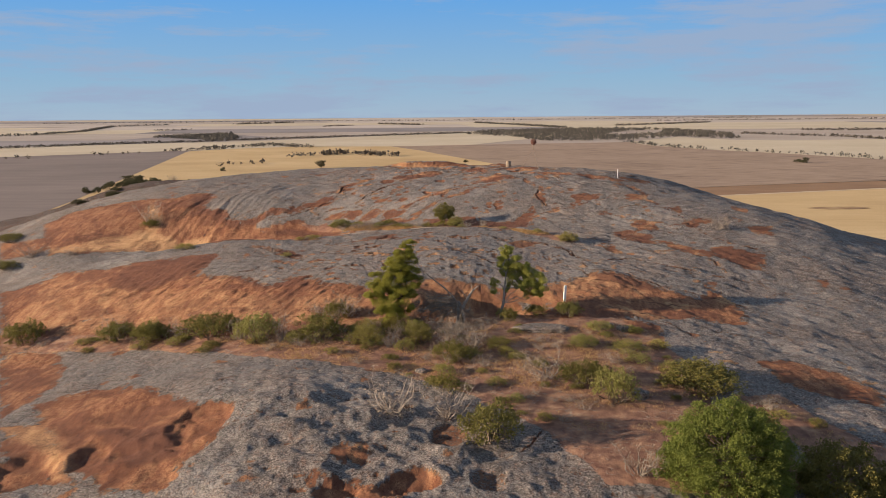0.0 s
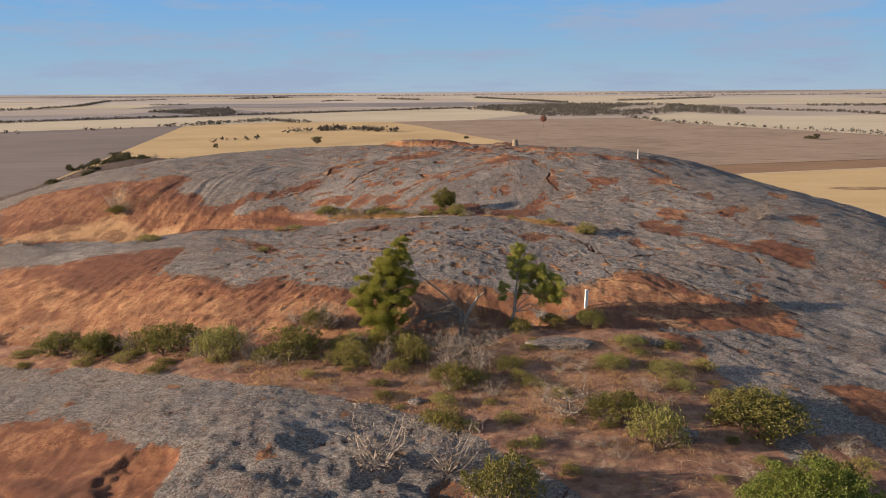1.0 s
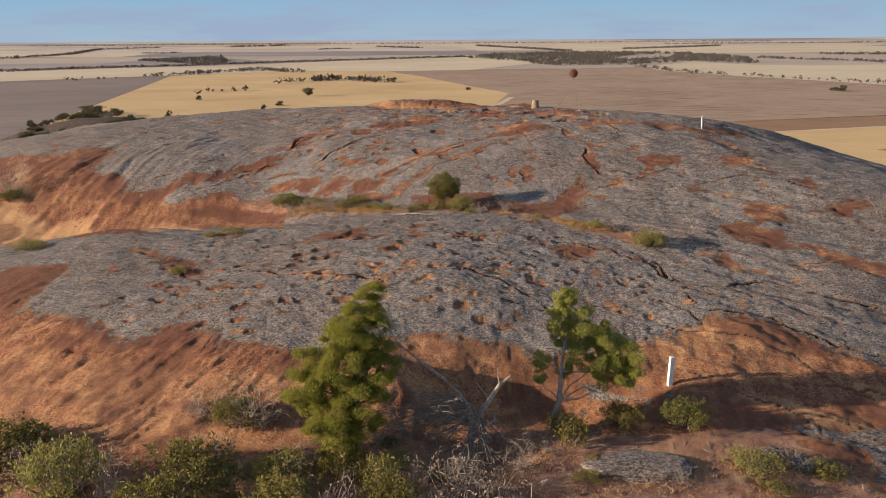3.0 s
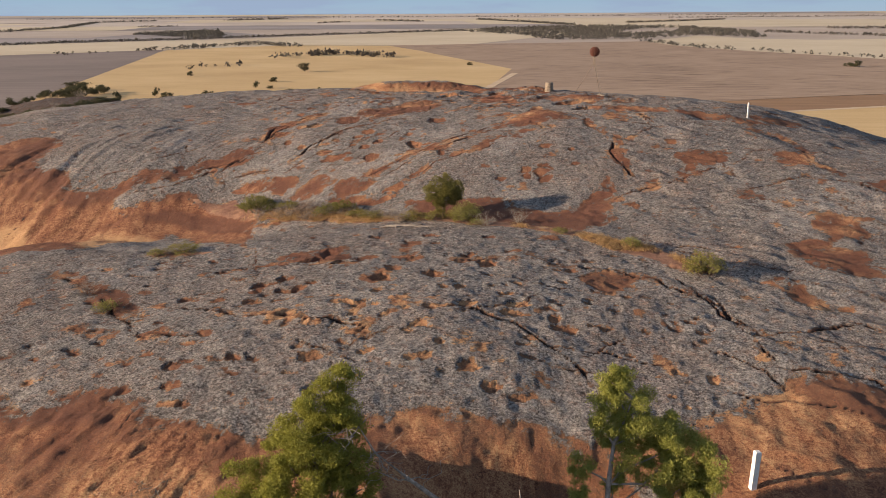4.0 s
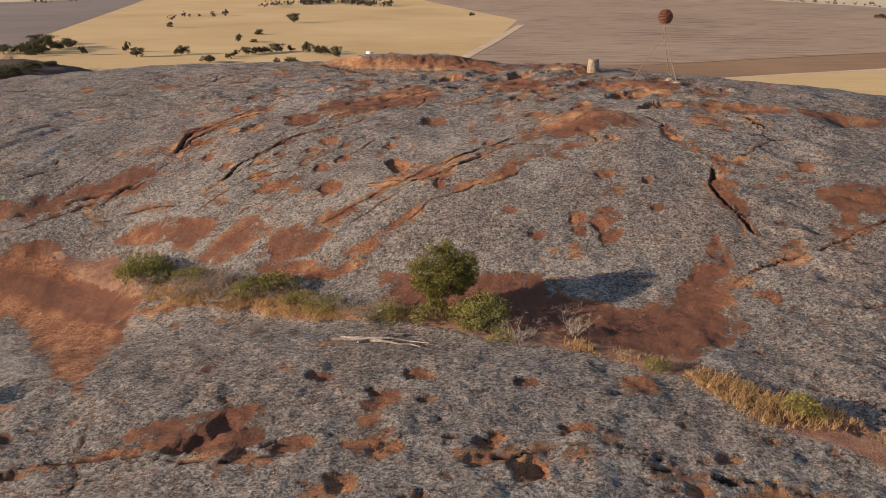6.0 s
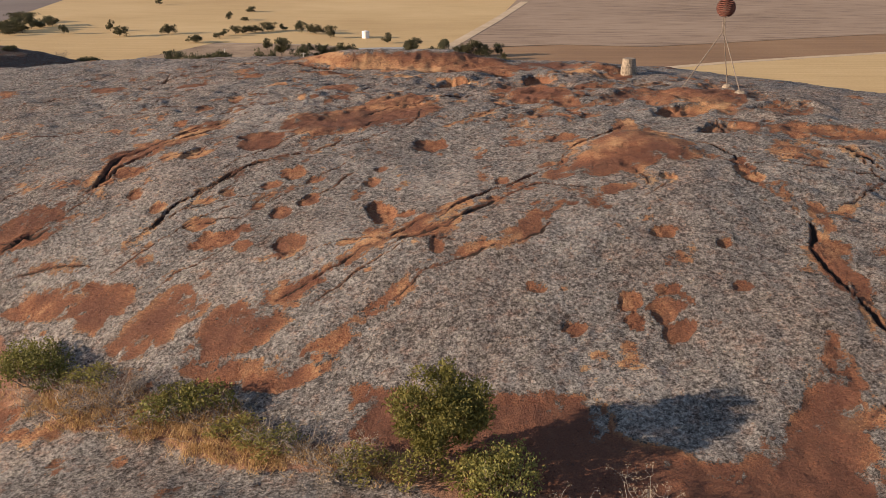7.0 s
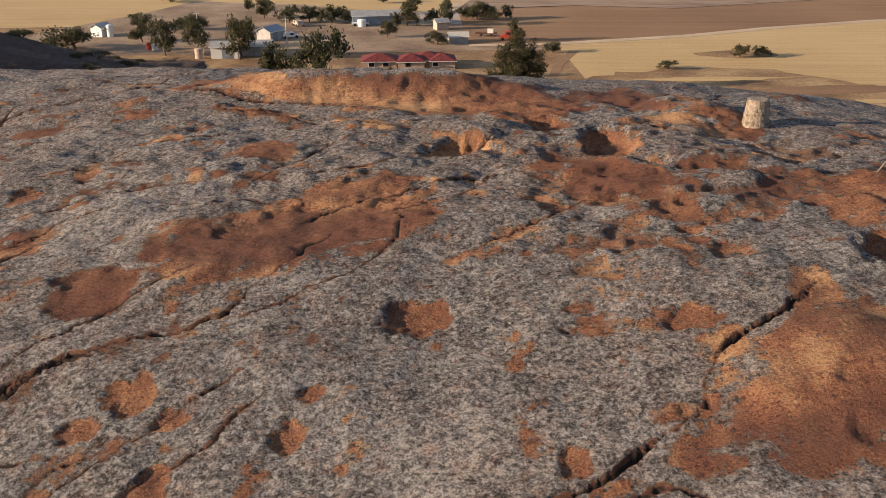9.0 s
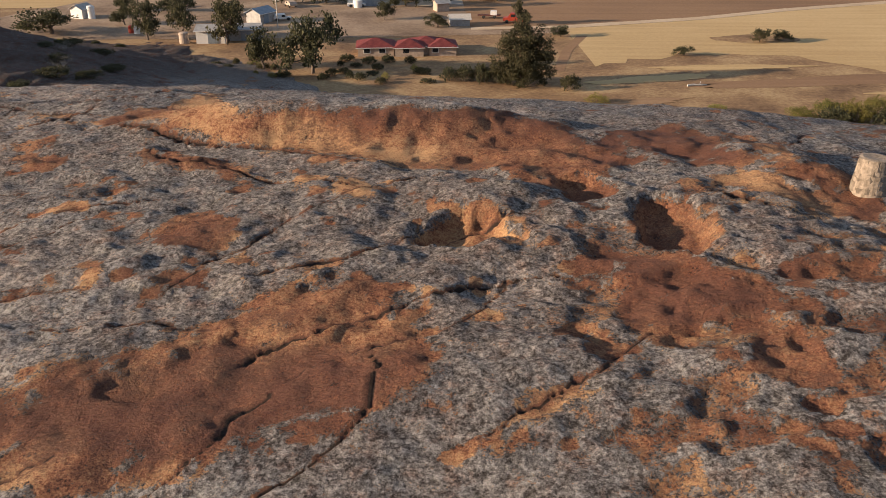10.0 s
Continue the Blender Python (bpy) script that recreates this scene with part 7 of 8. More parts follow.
# ---- things on the rock ----
def beacon():
    """Survey beacon: three pipe legs on concrete feet, a mast and a slatted iron ball."""
    x, y = 18.0, 175.1
    ob = thing("survey_beacon", (x, y, rock_z(x, y)), "steel tripod survey beacon with a rusty slatted ball", "beacon")
    grng = np.random.default_rng(19)
    feet = ((0.75, -2.35), (-2.45, -0.2), (1.1, 1.5))
    for fx, fy in feet:
        z = rock_z(x + fx, y + fy) - rock_z(x, y)
        leg = Shape()
        leg.tube([(fx, fy, z), (fx * 0.04, fy * 0.04, 3.6), (fx * 0.04, fy * 0.04, 4.5)], [0.032, 0.03, 0.028], 8)
        part("leg", leg, STEEL, ob)
        k = 0.14 if fx < -1 else 0.36 if fy < 0 else 0.28
        foot = Shape()
        foot.lathe([(k * 1.15, -0.3), (k * 1.1, 0.02), (k * 0.9, k * 0.4), (k * 0.4, k * 0.62), (0.03, k * 0.64)], 11)
        foot.v = [(px + grng.normal() * 0.05 * k * 2, py + grng.normal() * 0.05 * k * 2, pz + grng.normal() * 0.03 * k) for px, py, pz in foot.v]
        f = part("foot", foot, CONCRETE, ob, "lumpy pale concrete foot")
        f.location = (fx, fy, z)
    mast = Shape().tube([(0, 0, 3.4), (0, 0, 5.75)], [0.035, 0.03], 8)
    part("mast", mast, STEEL, ob)
    for k in range(9):
        h = -0.52 + 1.04 * (k + 0.5) / 9
        r = math.sqrt(0.6 ** 2 - h * h)
        for half in (0, 1):
            slat = Shape()
            n = 10
            for j in range(n + 1):
                w = math.pi * (half + (j + 0.2) / (n + 0.4))
                slat.v += [(r * math.cos(w), r * math.sin(w), 5.15 + h - 0.038), (r * math.cos(w), r * math.sin(w), 5.15 + h + 0.038)]
            slat.f = [[2 * j, 2 * j + 2, 2 * j + 3, 2 * j + 1] for j in range(n)]
            s = part("slat", slat, RUSTED, ob)
            s.modifiers.new("thick", "SOLIDIFY").thickness = 0.012
    for w in range(6):
        rib = Shape().tube([(0.585 * math.cos(a) * math.cos(w * math.pi / 3), 0.585 * math.cos(a) * math.sin(w * math.pi / 3), 5.15 + 0.585 * math.sin(a))
                            for a in [radians(d) for d in range(-85, 86, 17)]], [0.014] * 11, 5)
        part("rib", rib, RUSTED, ob)


beacon()


def cairn():
    """A drum of mortared stones, narrower at the top."""
    rng = np.random.default_rng(8)
    x, y = 13.5, 181.9
    ob = thing("stone_cairn", (x, y, rock_z(x, y)), "squat tapered cairn of mortared tan stone", "cairn")
    part("core", Shape().lathe([(0.575, -0.3), (0.545, 0.2), (0.49, 0.7), (0.45, 1.06), (0.36, 1.09), (0.02, 1.06)], 24), CONCRETE, ob, "grey mortar core")
    for row in range(7):
        z0, z1 = row * 0.15, row * 0.15 + rng.uniform(0.135, 0.148)
        cuts = np.cumsum(rng.uniform(0.5, 1.6, 12 - row // 2))
        cuts = np.concatenate([[0], cuts]) / cuts[-1] * 6.283 + rng.uniform(0, 1)
        for a0, a1 in zip(cuts[:-1] + 0.012, cuts[1:] - 0.012):
            s = Shape()
            for z in (z0, z1):
                r = 0.57 - 0.12 * z / 1.05 + rng.uniform(-0.025, 0.02)
                for a, q in ((a0, r - 0.1), (a0, r - 0.012), ((a0 + a1) / 2, r + 0.012), (a1, r - 0.012), (a1, r - 0.1)):
                    s.v.append((q * math.cos(a), q * math.sin(a), z + rng.uniform(-0.02, 0.02)))
            s.f = [[0, 1, 6, 5], [1, 2, 7, 6], [2, 3, 8, 7], [3, 4, 9, 8], [4, 3, 2, 1, 0], [5, 6, 7, 8, 9], [4, 0, 5, 9]]
            part("stone", s, STONES, ob)


cairn()


def post(x, y, height, lean, label, half=0.14):
    ob = thing("marker_post", (x, y, rock_z(x, y)), label, "post", "marker posts")
    s = Shape()
    s.v = [(px * k, py * k, z) for z, k in ((-0.3, 1), (height - 0.04, 1), (height, 0.8)) for px, py in ((-half, -half), (half, -half), (half, half), (-half, half))]
    s.f = [[0, 1, 5, 4], [1, 2, 6, 5], [2, 3, 7, 6], [3, 0, 4, 7], [4, 5, 9, 8], [5, 6, 10, 9], [6, 7, 11, 10], [7, 4, 8, 11], [8, 9, 10, 11], [3, 2, 1, 0]]
    part("shaft", s, WHITEPAINT, ob)
    ob.matrix_world = pose(x, y, rock_z(x, y), 0, lean, 12)


post(15.0, 106.9, 2.0, 2.5, "white painted square marker post, leaning slightly, above the gully")
post(32.3, 162.2, 1.6, 0.5, "white painted square marker post near the crest", 0.065)


def fallen_branch():
    rng = np.random.default_rng(12)
    x, y = -3.0, 140.2
    ob = thing("fallen_branch", (x, y, rock_z(x, y)), "bleached dead branch lying beside the gully", "branch")
    for ax, ay, bx, by in ((-2.3, 0.5, 2.4, -0.5), (-1.0, 0.1, 1.6, 0.5), (-0.4, -0.1, 2.0, -0.9), (-1.9, 0.8, 0.4, -0.3), (0.2, 0.3, 1.2, 0.9)):
        s = Shape()
        pts = [Vector((ax + (bx - ax) * k / 5, ay + (by - ay) * k / 5 + rng.normal() * 0.1, 0)) for k in range(6)]
        pts = [Vector((p.x, p.y, rock_z(x + p.x, y + p.y) - rock_z(x, y) + 0.06 + 0.1 * rng.random())) for p in pts]
        s.tube(pts, [0.07, 0.065, 0.055, 0.045, 0.035, 0.02], 6)
        part("limb", s, DEADWOOD, ob)


fallen_branch()

def boulder(x, y, size, label, seed):
    """A weathered block half sunk in the sand."""
    bm = bmesh.new()
    bmesh.ops.create_icosphere(bm, subdivisions=4, radius=1.0)
    s = Shape()
    for v in bm.verts:
        a = np.array([v.co.x]), np.array([v.co.y + 2 * v.co.z])
        k = 0.8 + 0.5 * float(layers(a[0] * 1.3, a[1] * 1.3, seed, 4, 0.6)[0])
        z = v.co.z if v.co.z < 0.45 else 0.45 + 0.35 * (v.co.z - 0.45)
        s.v.append((v.co.x * k * size[0], v.co.y * k * size[1], z * k * size[2]))
    s.f = [[v.index for v in f.verts] for f in bm.faces]
    bm.free()
    ob = thing("boulder", (x, y, rock_z(x, y)), label, "boulder", "boulders in the gully")
    part("stone", s, ROCK, ob, soft=True)


boulder(11.2, 98.0, (3.0, 1.5, 0.6), "flat grey granite slab half sunk in sand", 81)
boulder(20.7, 98.6, (0.8, 0.7, 0.75), "small rounded grey boulder beside dry shrubs", 82)
boulder(19.3, 99.8, (0.55, 0.5, 0.45), "small rounded grey boulder beside dry shrubs", 83)
boulder(18.4, 80.0, (0.95, 0.8, 1.0), "upright rounded brown-grey boulder in sand", 84)
boulder(-2.4, 86.2, (0.7, 0.5, 0.4), "low grey boulder at the edge of the rock", 85)

# low growth that fills the gullies between the larger shrubs
fill = np.random.default_rng(31)
placed = 0
while placed < 130:
    x, y = fill.uniform(-58, 40), fill.uniform(74, 150)
    if SOIL[np.searchsorted(GY, y), np.searchsorted(GX, x)] > 0.8:
        r = fill.uniform(0.4, 1.15)
        shrub(x, y, r, r * fill.uniform(0.7, 1.1), ("dry", "dry", "dry", "olive", "olive", "green")[fill.integers(6)])
        placed += 1

# brush along the back gully
shrub(-19.4, 153.5, 1.0, 0.8, "green")
shrub(-17.4, 151.2, 1.0, 0.8, "dry")
shrub(-15.7, 150.3, 1.0, 0.8, "dry")
shrub(-14.9, 150.8, 1.0, 0.8, "olive")
shrub(-13.6, 149.6, 1.0, 0.8, "dry")
shrub(-12.1, 148.7, 1.0, 0.8, "dry")
shrub(-11.0, 148.1, 1.0, 0.8, "olive")
shrub(-9.9, 147.6, 1.0, 0.8, "dry")
shrub(-8.6, 146.8, 1.0, 0.8, "dry")
shrub(-7.7, 146.3, 1.0, 0.8, "olive")
shrub(-6.2, 145.4, 1.0, 0.8, "dry")
shrub(-4.9, 144.8, 1.0, 0.8, "dry")
shrub(-3.6, 144.1, 1.0, 0.8, "dry")
shrub(-2.7, 143.5, 1.0, 0.8, "olive")
shrub(-17.3, 152.2, 1.0, 0.8, "olive")
shrub(-12.9, 149.8, 1.0, 0.8, "dry")
shrub(-10.6, 148.6, 1.0, 0.8, "green")
shrub(-14.4, 149.2, 1.0, 0.8, "dry")
shrub(-17.4, 150.2, 1.0, 0.8, "dry")
# bushes on the far western hill
while placed < 160:
    x, y = fill.uniform(-105, -42), fill.uniform(232, 292)
    if rock_z(x, y) > 1.5:
        r = fill.uniform(1.2, 1.9)
        shrub(x, y, r, r * 0.75, ("dark", "dark", "dry")[fill.integers(3)])
        placed += 1

# dry grass, straw and sticks in the gullies
def scatter(name, mat, label, category, count, seed, wanted, build, y0=66, y1=152):
    rng = np.random.default_rng(seed)
    s = Shape()
    found = 0
    while found < count:
        x, y = rng.uniform(-60, 45), rng.uniform(y0, y1)
        i, j = np.searchsorted(GX, x), np.searchsorted(GY, y)
        if SOIL[j, i] > 0.6 and grain(np.array([x / 3.1]), np.array([y / 2.3]), 71 + seed)[0] > wanted:
            build(rng, s, x, y, rock_z(x, y))
            found += 1
    tagged(new(name, s.mesh(name, mat)), label, category, kind="stuff")


def tuft(rng, s, x, y, z):
    h = rng.uniform(0.08, 0.28)
    for _ in range(7):
        a = rng.uniform(0, 6.283)
        c, d = math.cos(a), math.sin(a)
        bx, by = x + rng.normal() * 0.12, y + rng.normal() * 0.12
        n = len(s.v)
        s.v += [(bx - 0.02 * d, by + 0.02 * c, z - 0.03), (bx + 0.02 * d, by - 0.02 * c, z - 0.03), (bx + 0.9 * h * c, by + 0.9 * h * d, z + h * rng.uniform(0.6, 1.0))]
        s.f.append([n, n + 1, n + 2])


def tall_tuft(rng, s, x, y, z):
    for _ in range(2):
        tuft(rng, s, x + rng.normal() * 0.2, y + rng.normal() * 0.2, z + 0.08)


def stick(rng, s, x, y, z):
    a, l = rng.uniform(0, 3.14), rng.uniform(0.2, 0.9)
    s.tube([(x, y, z + 0.02), (x + l * 0.5 * math.cos(a), y + l * 0.5 * math.sin(a), z + 0.06 + 0.1 * rng.random()), (x + l * math.cos(a), y + l * math.sin(a), z + 0.05)], [0.018, 0.014, 0.006], 3)


scatter("dry_grass", STRAW, "tufts of dry golden grass in the sandy gullies", "grass", 3000, 1, 0.62, tuft)
scatter("dry_grass", STRAW, "thick dry golden grass along the back gully", "grass", 1100, 4, 0.62, tall_tuft, 122, 156)
scatter("dry_grass", STRAW, "low dry golden grass along the front edge of the gully", "grass", 3600, 5, 0.45, tuft, 80, 99)
scatter("fallen_twigs", DEADWOOD, "grey dead twigs lying in the gullies", "twigs", 1800, 2, 0.45, stick)


# ---- the farmstead on the plain ----
def rows_roof(w, d, h, rise, over, gable):
    """Roof surface corners: gable along x, or hip."""
    W, D, r = w / 2 + over, d / 2 + over, 0 if gable else d / 2
    return [(-W, -D, h), (W, -D, h), (W, D, h), (-W, D, h), (-W + r, 0, h + rise), (W - r, 0, h + rise)]


def building(name, x, y, w, d, h, rise, turn, wall_mat, roof_mat, label, gable=True, windows=(), door=None, blocks=()):
    ob = thing(name, (x, y, plain_z(y) + 0.05), label, "house" if name == "house" else "shed", turn=turn)
    for bx, by, bw, bd in ((0, 0, w, d), *blocks):
        body = Shape().box((bw, bd, h), (bx, by, -0.1))
        if gable:
            n = len(body.v)
            body.v += [(bx - bw / 2, by - bd / 2, h - 0.1), (bx - bw / 2, by + bd / 2, h - 0.1), (bx - bw / 2, by, h + rise - 0.1),
                       (bx + bw / 2, by - bd / 2, h - 0.1), (bx + bw / 2, by + bd / 2, h - 0.1), (bx + bw / 2, by, h + rise - 0.1)]
            body.f += [[n, n + 1, n + 2], [n + 3, n + 5, n + 4]]
        part("wall", body, wall_mat, ob)
        v = [(bx + a, by + b, c) for a, b, c in rows_roof(bw, bd, h - 0.06, rise, 0.35, gable)]
        roof = Shape()
        roof.v, roof.f = v, [[0, 1, 5, 4], [2, 3, 4, 5], [3, 0, 4], [1, 2, 5]] if not gable else [[0, 1, 5, 4], [2, 3, 4, 5]]
        r = part("roof", roof, roof_mat, ob)
        r.modifiers.new("thick", "SOLIDIFY").thickness = 0.08
        gutter = Shape().box((bw + 0.7, 0.12, 0.1), (bx, by - bd / 2 - 0.36, h - 0.16))
        part("gutter", gutter, WHITEPAINT, ob)
    for wx, wy in windows:
        f = part("window", Shape().box((1.3, 0.1, 0.9), (wx, wy - 0.03, 0.55)), WHITEPAINT, ob)
        part("pane", Shape().box((1.1, 0.06, 0.72), (wx, wy - 0.07, 0.64)), DARKGLASS, f)
    if door:
        part("door", Shape().box((door[2], 0.08, door[3]), (door[0], door[1] - 0.04, 0)), BLUEIRON if name != "house" else BARK, ob)
    return ob


def tank(x, y, r, h, mat, label):
    ob = thing("water_tank", (x, y, plain_z(y) + 0.05), label, "tank", "water tanks")
    part("shell", Shape().lathe([(r, -0.1), (r, h), (r * 0.9, h + 0.05)], 18), mat, ob)
    part("lid", Shape().lathe([(r * 1.04, h), (r * 0.95, h + 0.12), (r * 0.15, h + 0.3)], 18), mat, ob)


def vehicle(name, x, y, turn, size, mat, label, tray=False):
    l, w, h = size
    ob = thing(name, (x, y, plain_z(y) + 0.05), label, "vehicle", turn=turn)
    body = Shape()
    prof = [(-l / 2, 0.45), (l / 2, 0.45), (l / 2, h * 0.5), (l * 0.28, h * 0.56), (l * 0.16, h), (-l * 0.05 if tray else -l * 0.42, h), (-l * 0.1 if tray else -l / 2, h * 0.58), (-l / 2, h * 0.55)]
    n = len(prof)
    body.v = [(px, s * w / 2, pz) for s in (-1, 1) for px, pz in prof]
    body.f = [list(range(n))] + [list(range(2 * n - 1, n - 1, -1))] + [[k, n + k, n + (k + 1) % n, (k + 1) % n] for k in range(n)]
    part("body", body, mat, ob)
    for s in (-1, 1):
        part("window", Shape().box((l * 0.2, 0.03, h * 0.28), (l * 0.04, s * (w / 2 + 0.01), h * 0.62)), DARKGLASS, ob)
        for wx in (-0.32, 0.32):
            wheel = part("wheel", Shape().lathe([(0.34, -0.1), (0.36, 0), (0.34, 0.1)], 14), RUBBER, ob)
            wheel.matrix_basis = pose(wx * l, s * (w / 2 - 0.05), 0.36, 90, 0, 0)


building("house", -13.4, 320.5, 6.6, 6.4, 1.7, 1.15, 4, CREAM, REDROOF, "cream farmhouse with red hipped roofs", False,
         windows=((-1.6, -3.2), (1.2, -3.2), (5.6, -3.7), (11.0, -3.4)), door=(3.9, -3.7, 0.9, 1.55), blocks=((6.2, -1.0, 5.2, 5.6), (9.6, 1.2, 6.4, 7.0), (12.4, -0.4, 5.0, 6.0)))
building("shed", -46.6, 331.5, 5.6, 6.0, 2.5, 0.8, 3, WHITEPAINT, IRON, "long white-walled iron farm shed", True, door=(0.5, -3.0, 2.0, 2.1))
building("shed", -40.6, 334.5, 6.0, 6.0, 2.2, 0.8, 3, IRON, IRON, "grey iron lean shed beside the long one", True, door=(0.5, -3.0, 2.4, 1.9))
building("shed", -41.2, 352.0, 5.0, 4.0, 2.2, 1.1, 62, IRON, BLUEIRON, "blue-grey gabled iron shed in the yard", True, door=(-0.6, -2.0, 1.6, 1.9))
building("shed", -82.6, 357.0, 3.6, 3.2, 2.1, 1.0, 70, WHITEPAINT, IRON, "small grey hut beside two tanks", True)
building("shed", -17.6, 377.0, 14.0, 7.0, 2.4, 1.0, 8, BLUEIRON, IRON, "wide low machinery shed with a grey iron roof", True, door=(2.0, -3.5, 4.0, 2.0))
building("shed", 2.6, 349.0, 4.2, 3.4, 1.5, 0.9, 5, IRON, GREYWOOD, "low weathered hut with a rounded iron roof", True)
building("shed", -1.5, 367.0, 3.0, 3.0, 2.0, 0.8, 20, CREAM, IRON, "small cream shed behind the yard trees", True)
tank(-51.8, 329.0, 0.95, 1.9, CREAM, "cream round rainwater tank beside the shed")
tank(-80.0, 355.6, 0.8, 2.6, WHITEPAINT, "tall white tank beside the hut")
tank(-64.2, 338.4, 0.6, 1.4, WHITEPAINT, "small white tank in the yard")
tank(-65.6, 339.0, 0.55, 1.3, REDPAINT, "small red tank in the yard")
tank(-21.6, 371.5, 1.1, 1.5, WHITEPAINT, "white water tank near the machinery shed")
tank(-27.6, 430.0, 1.3, 2.3, WHITEPAINT, "lone white tank at the paddock edge")
vehicle("truck", 14.6, 351.6, 172, (4.6, 1.9, 2.1), REDPAINT, "red farm truck parked in the yard", True)
vehicle("utility", -22.0, 372.0, 8, (4.4, 1.7, 1.5), WHITEPAINT, "white utility parked beside the machinery shed", True)
vehicle("car", -36.8, 353.8, 20, (4.0, 1.7, 1.4), WHITEPAINT, "white car parked by the blue-grey shed")
vehicle("car", -38.0, 372.0, 120, (4.2, 1.7, 1.4), CREAM, "cream car parked among the trees")


def trailer():
    ob = thing("farm_trailer", (9.4, 357.0, 0.05), "long steel boom trailer in the yard", "trailer", turn=-6)
    part("bed", Shape().box((5.2, 1.5, 0.16), (0, 0, 0.6)), RUSTED, ob)
    part("hopper", Shape().box((1.4, 1.3, 0.9), (1.0, 0, 0.76)), WHITEPAINT, ob)
    for wx in (-1.2, 1.2):
        for s in (-1, 1):
            w = part("wheel", Shape().lathe([(0.33, -0.1), (0.35, 0), (0.33, 0.1)], 14), RUBBER, ob)
            w.matrix_basis = pose(wx, s * 0.8, 0.35, 90, 0, 0)


trailer()
for x, y in ((-36.0, 344.0), (-58.0, 352.0)):
    ob = thing("power_pole", (x, y, 0), "wooden power pole with a short crossarm", "pole", "power poles")
    part("shaft", Shape().tube([(0, 0, -0.3), (0, 0, 6.2)], [0.12, 0.09], 8), GREYWOOD, ob)
    part("crossarm", Shape().box((1.4, 0.1, 0.12), (0, 0, 5.8)), GREYWOOD, ob)

tall_model("gum_tree", 61, 10.6, 4.5, [(-2.6, 0, 3.2, 2.6), (-1.2, -0.6, 5.4, 2.5), (0.6, 0.2, 7.2, 2.4), (2.4, 0.0, 5.6, 2.5), (0.2, 0.3, 9.2, 1.8), (3.0, -0.3, 3.2, 2.4), (0.2, -1.2, 3.4, 2.7), (-3.1, 0.3, 1.6, 1.9), (3.6, 0.2, 1.6, 1.8), (-0.3, -1.4, 1.5, 2.1), (1.8, 0.6, 8.0, 1.7), (0, -0.4, 5.0, 3.0), (0.2, 0.2, 3.0, 3.2), (-0.4, -0.4, 7.2, 2.5), (-2.0, 0.2, 7.2, 1.7), (2.8, 0, 4.6, 2.4), (-2.6, -0.4, 4.4, 2.2)],
           "gum", 24000, "large dark gum tree beside the farmhouse", length=0.32, width=0.16, at=(12.2, 297.0, 0))


def plain_bush(x, y, half, height, kind, label):
    k, models = USED[kind], MODELS[kind]
    USED[kind] += 1
    m = pose(x, y, plain_z(y) - 0.03, 0, 0, rng.uniform(0, 360)) @ Matrix.Diagonal((half, half, height, 1))
    tagged(set_copy(models[k % len(models)], k // len(models), m), label, "bush", "bushes on the plain")


for x, y, half, height in ((0.4, 299.5, 1.9, 2.4), (3.0, 299.0, 2.0, 3.0), (5.8, 298.6, 2.2, 3.2), (8.0, 298.2, 1.9, 3.0), (19.6, 293.5, 2.0, 2.6), (-18.0, 313.5, 1.8, 1.5), (-14.0, 312.0, 1.6, 1.4), (-10.6, 312.4, 1.5, 1.7), (-6.6, 312.4, 1.4, 1.4)):
    plain_bush(x, y, half, height * 1.15, "dark", "dark green garden bush near the farmhouse")
for x, y, half, height in ((22.8, 285.5, 2.3, 1.7), (39.6, 281.0, 1.8, 1.5), (50.0, 276.0, 2.8, 2.6), (54.0, 274.0, 3.0, 3.4), (57.5, 275.5, 3.2, 4.0), (61.5, 273.0, 3.0, 3.4), (66.0, 275.0, 3.2, 3.6), (70.5, 273.5, 3.0, 3.0), (55.0, 279.0, 2.6, 3.0), (63.0, 280.0, 3.0, 3.2)):
    plain_bush(x, y, half, height, "olive" if x < 45 else "dark" if rng.random() < 0.5 else "green", "low green bush in dry grass below the rock")

scrub = np.random.default_rng(41)
for _ in range(44):
    x = scrub.uniform(-82, -2)
    y = scrub.uniform(0, 12) + np.interp(x, [-82, -40, -2], [322, 300, 296])
    plain_bush(x, y, scrub.uniform(0.7, 1.7), scrub.uniform(0.7, 1.8), ("dark", "small olive", "dark")[scrub.integers(3)], "low dark bush between the rock and the yard")


def fallen_log(x, y, length, turn):
    ob = thing("fallen_log", (x, y, plain_z(y)), "pale fallen log lying in dry grass", "log", turn=turn)
    part("trunk", Shape().tube([(-length / 2, 0, 0.14), (-0.2 * length, 0.1, 0.2), (0.2 * length, -0.06, 0.17), (length / 2, 0.05, 0.12)], [0.2, 0.18, 0.15, 0.08], 8), GREYWOOD, ob)
    part("limb", Shape().tube([(0.1 * length, 0, 0.18), (0.25 * length, 0.5, 0.5), (0.3 * length, 0.8, 0.6)], [0.08, 0.06, 0.03], 6), GREYWOOD, ob)


fallen_log(40.6, 296.0, 3.4, 12)
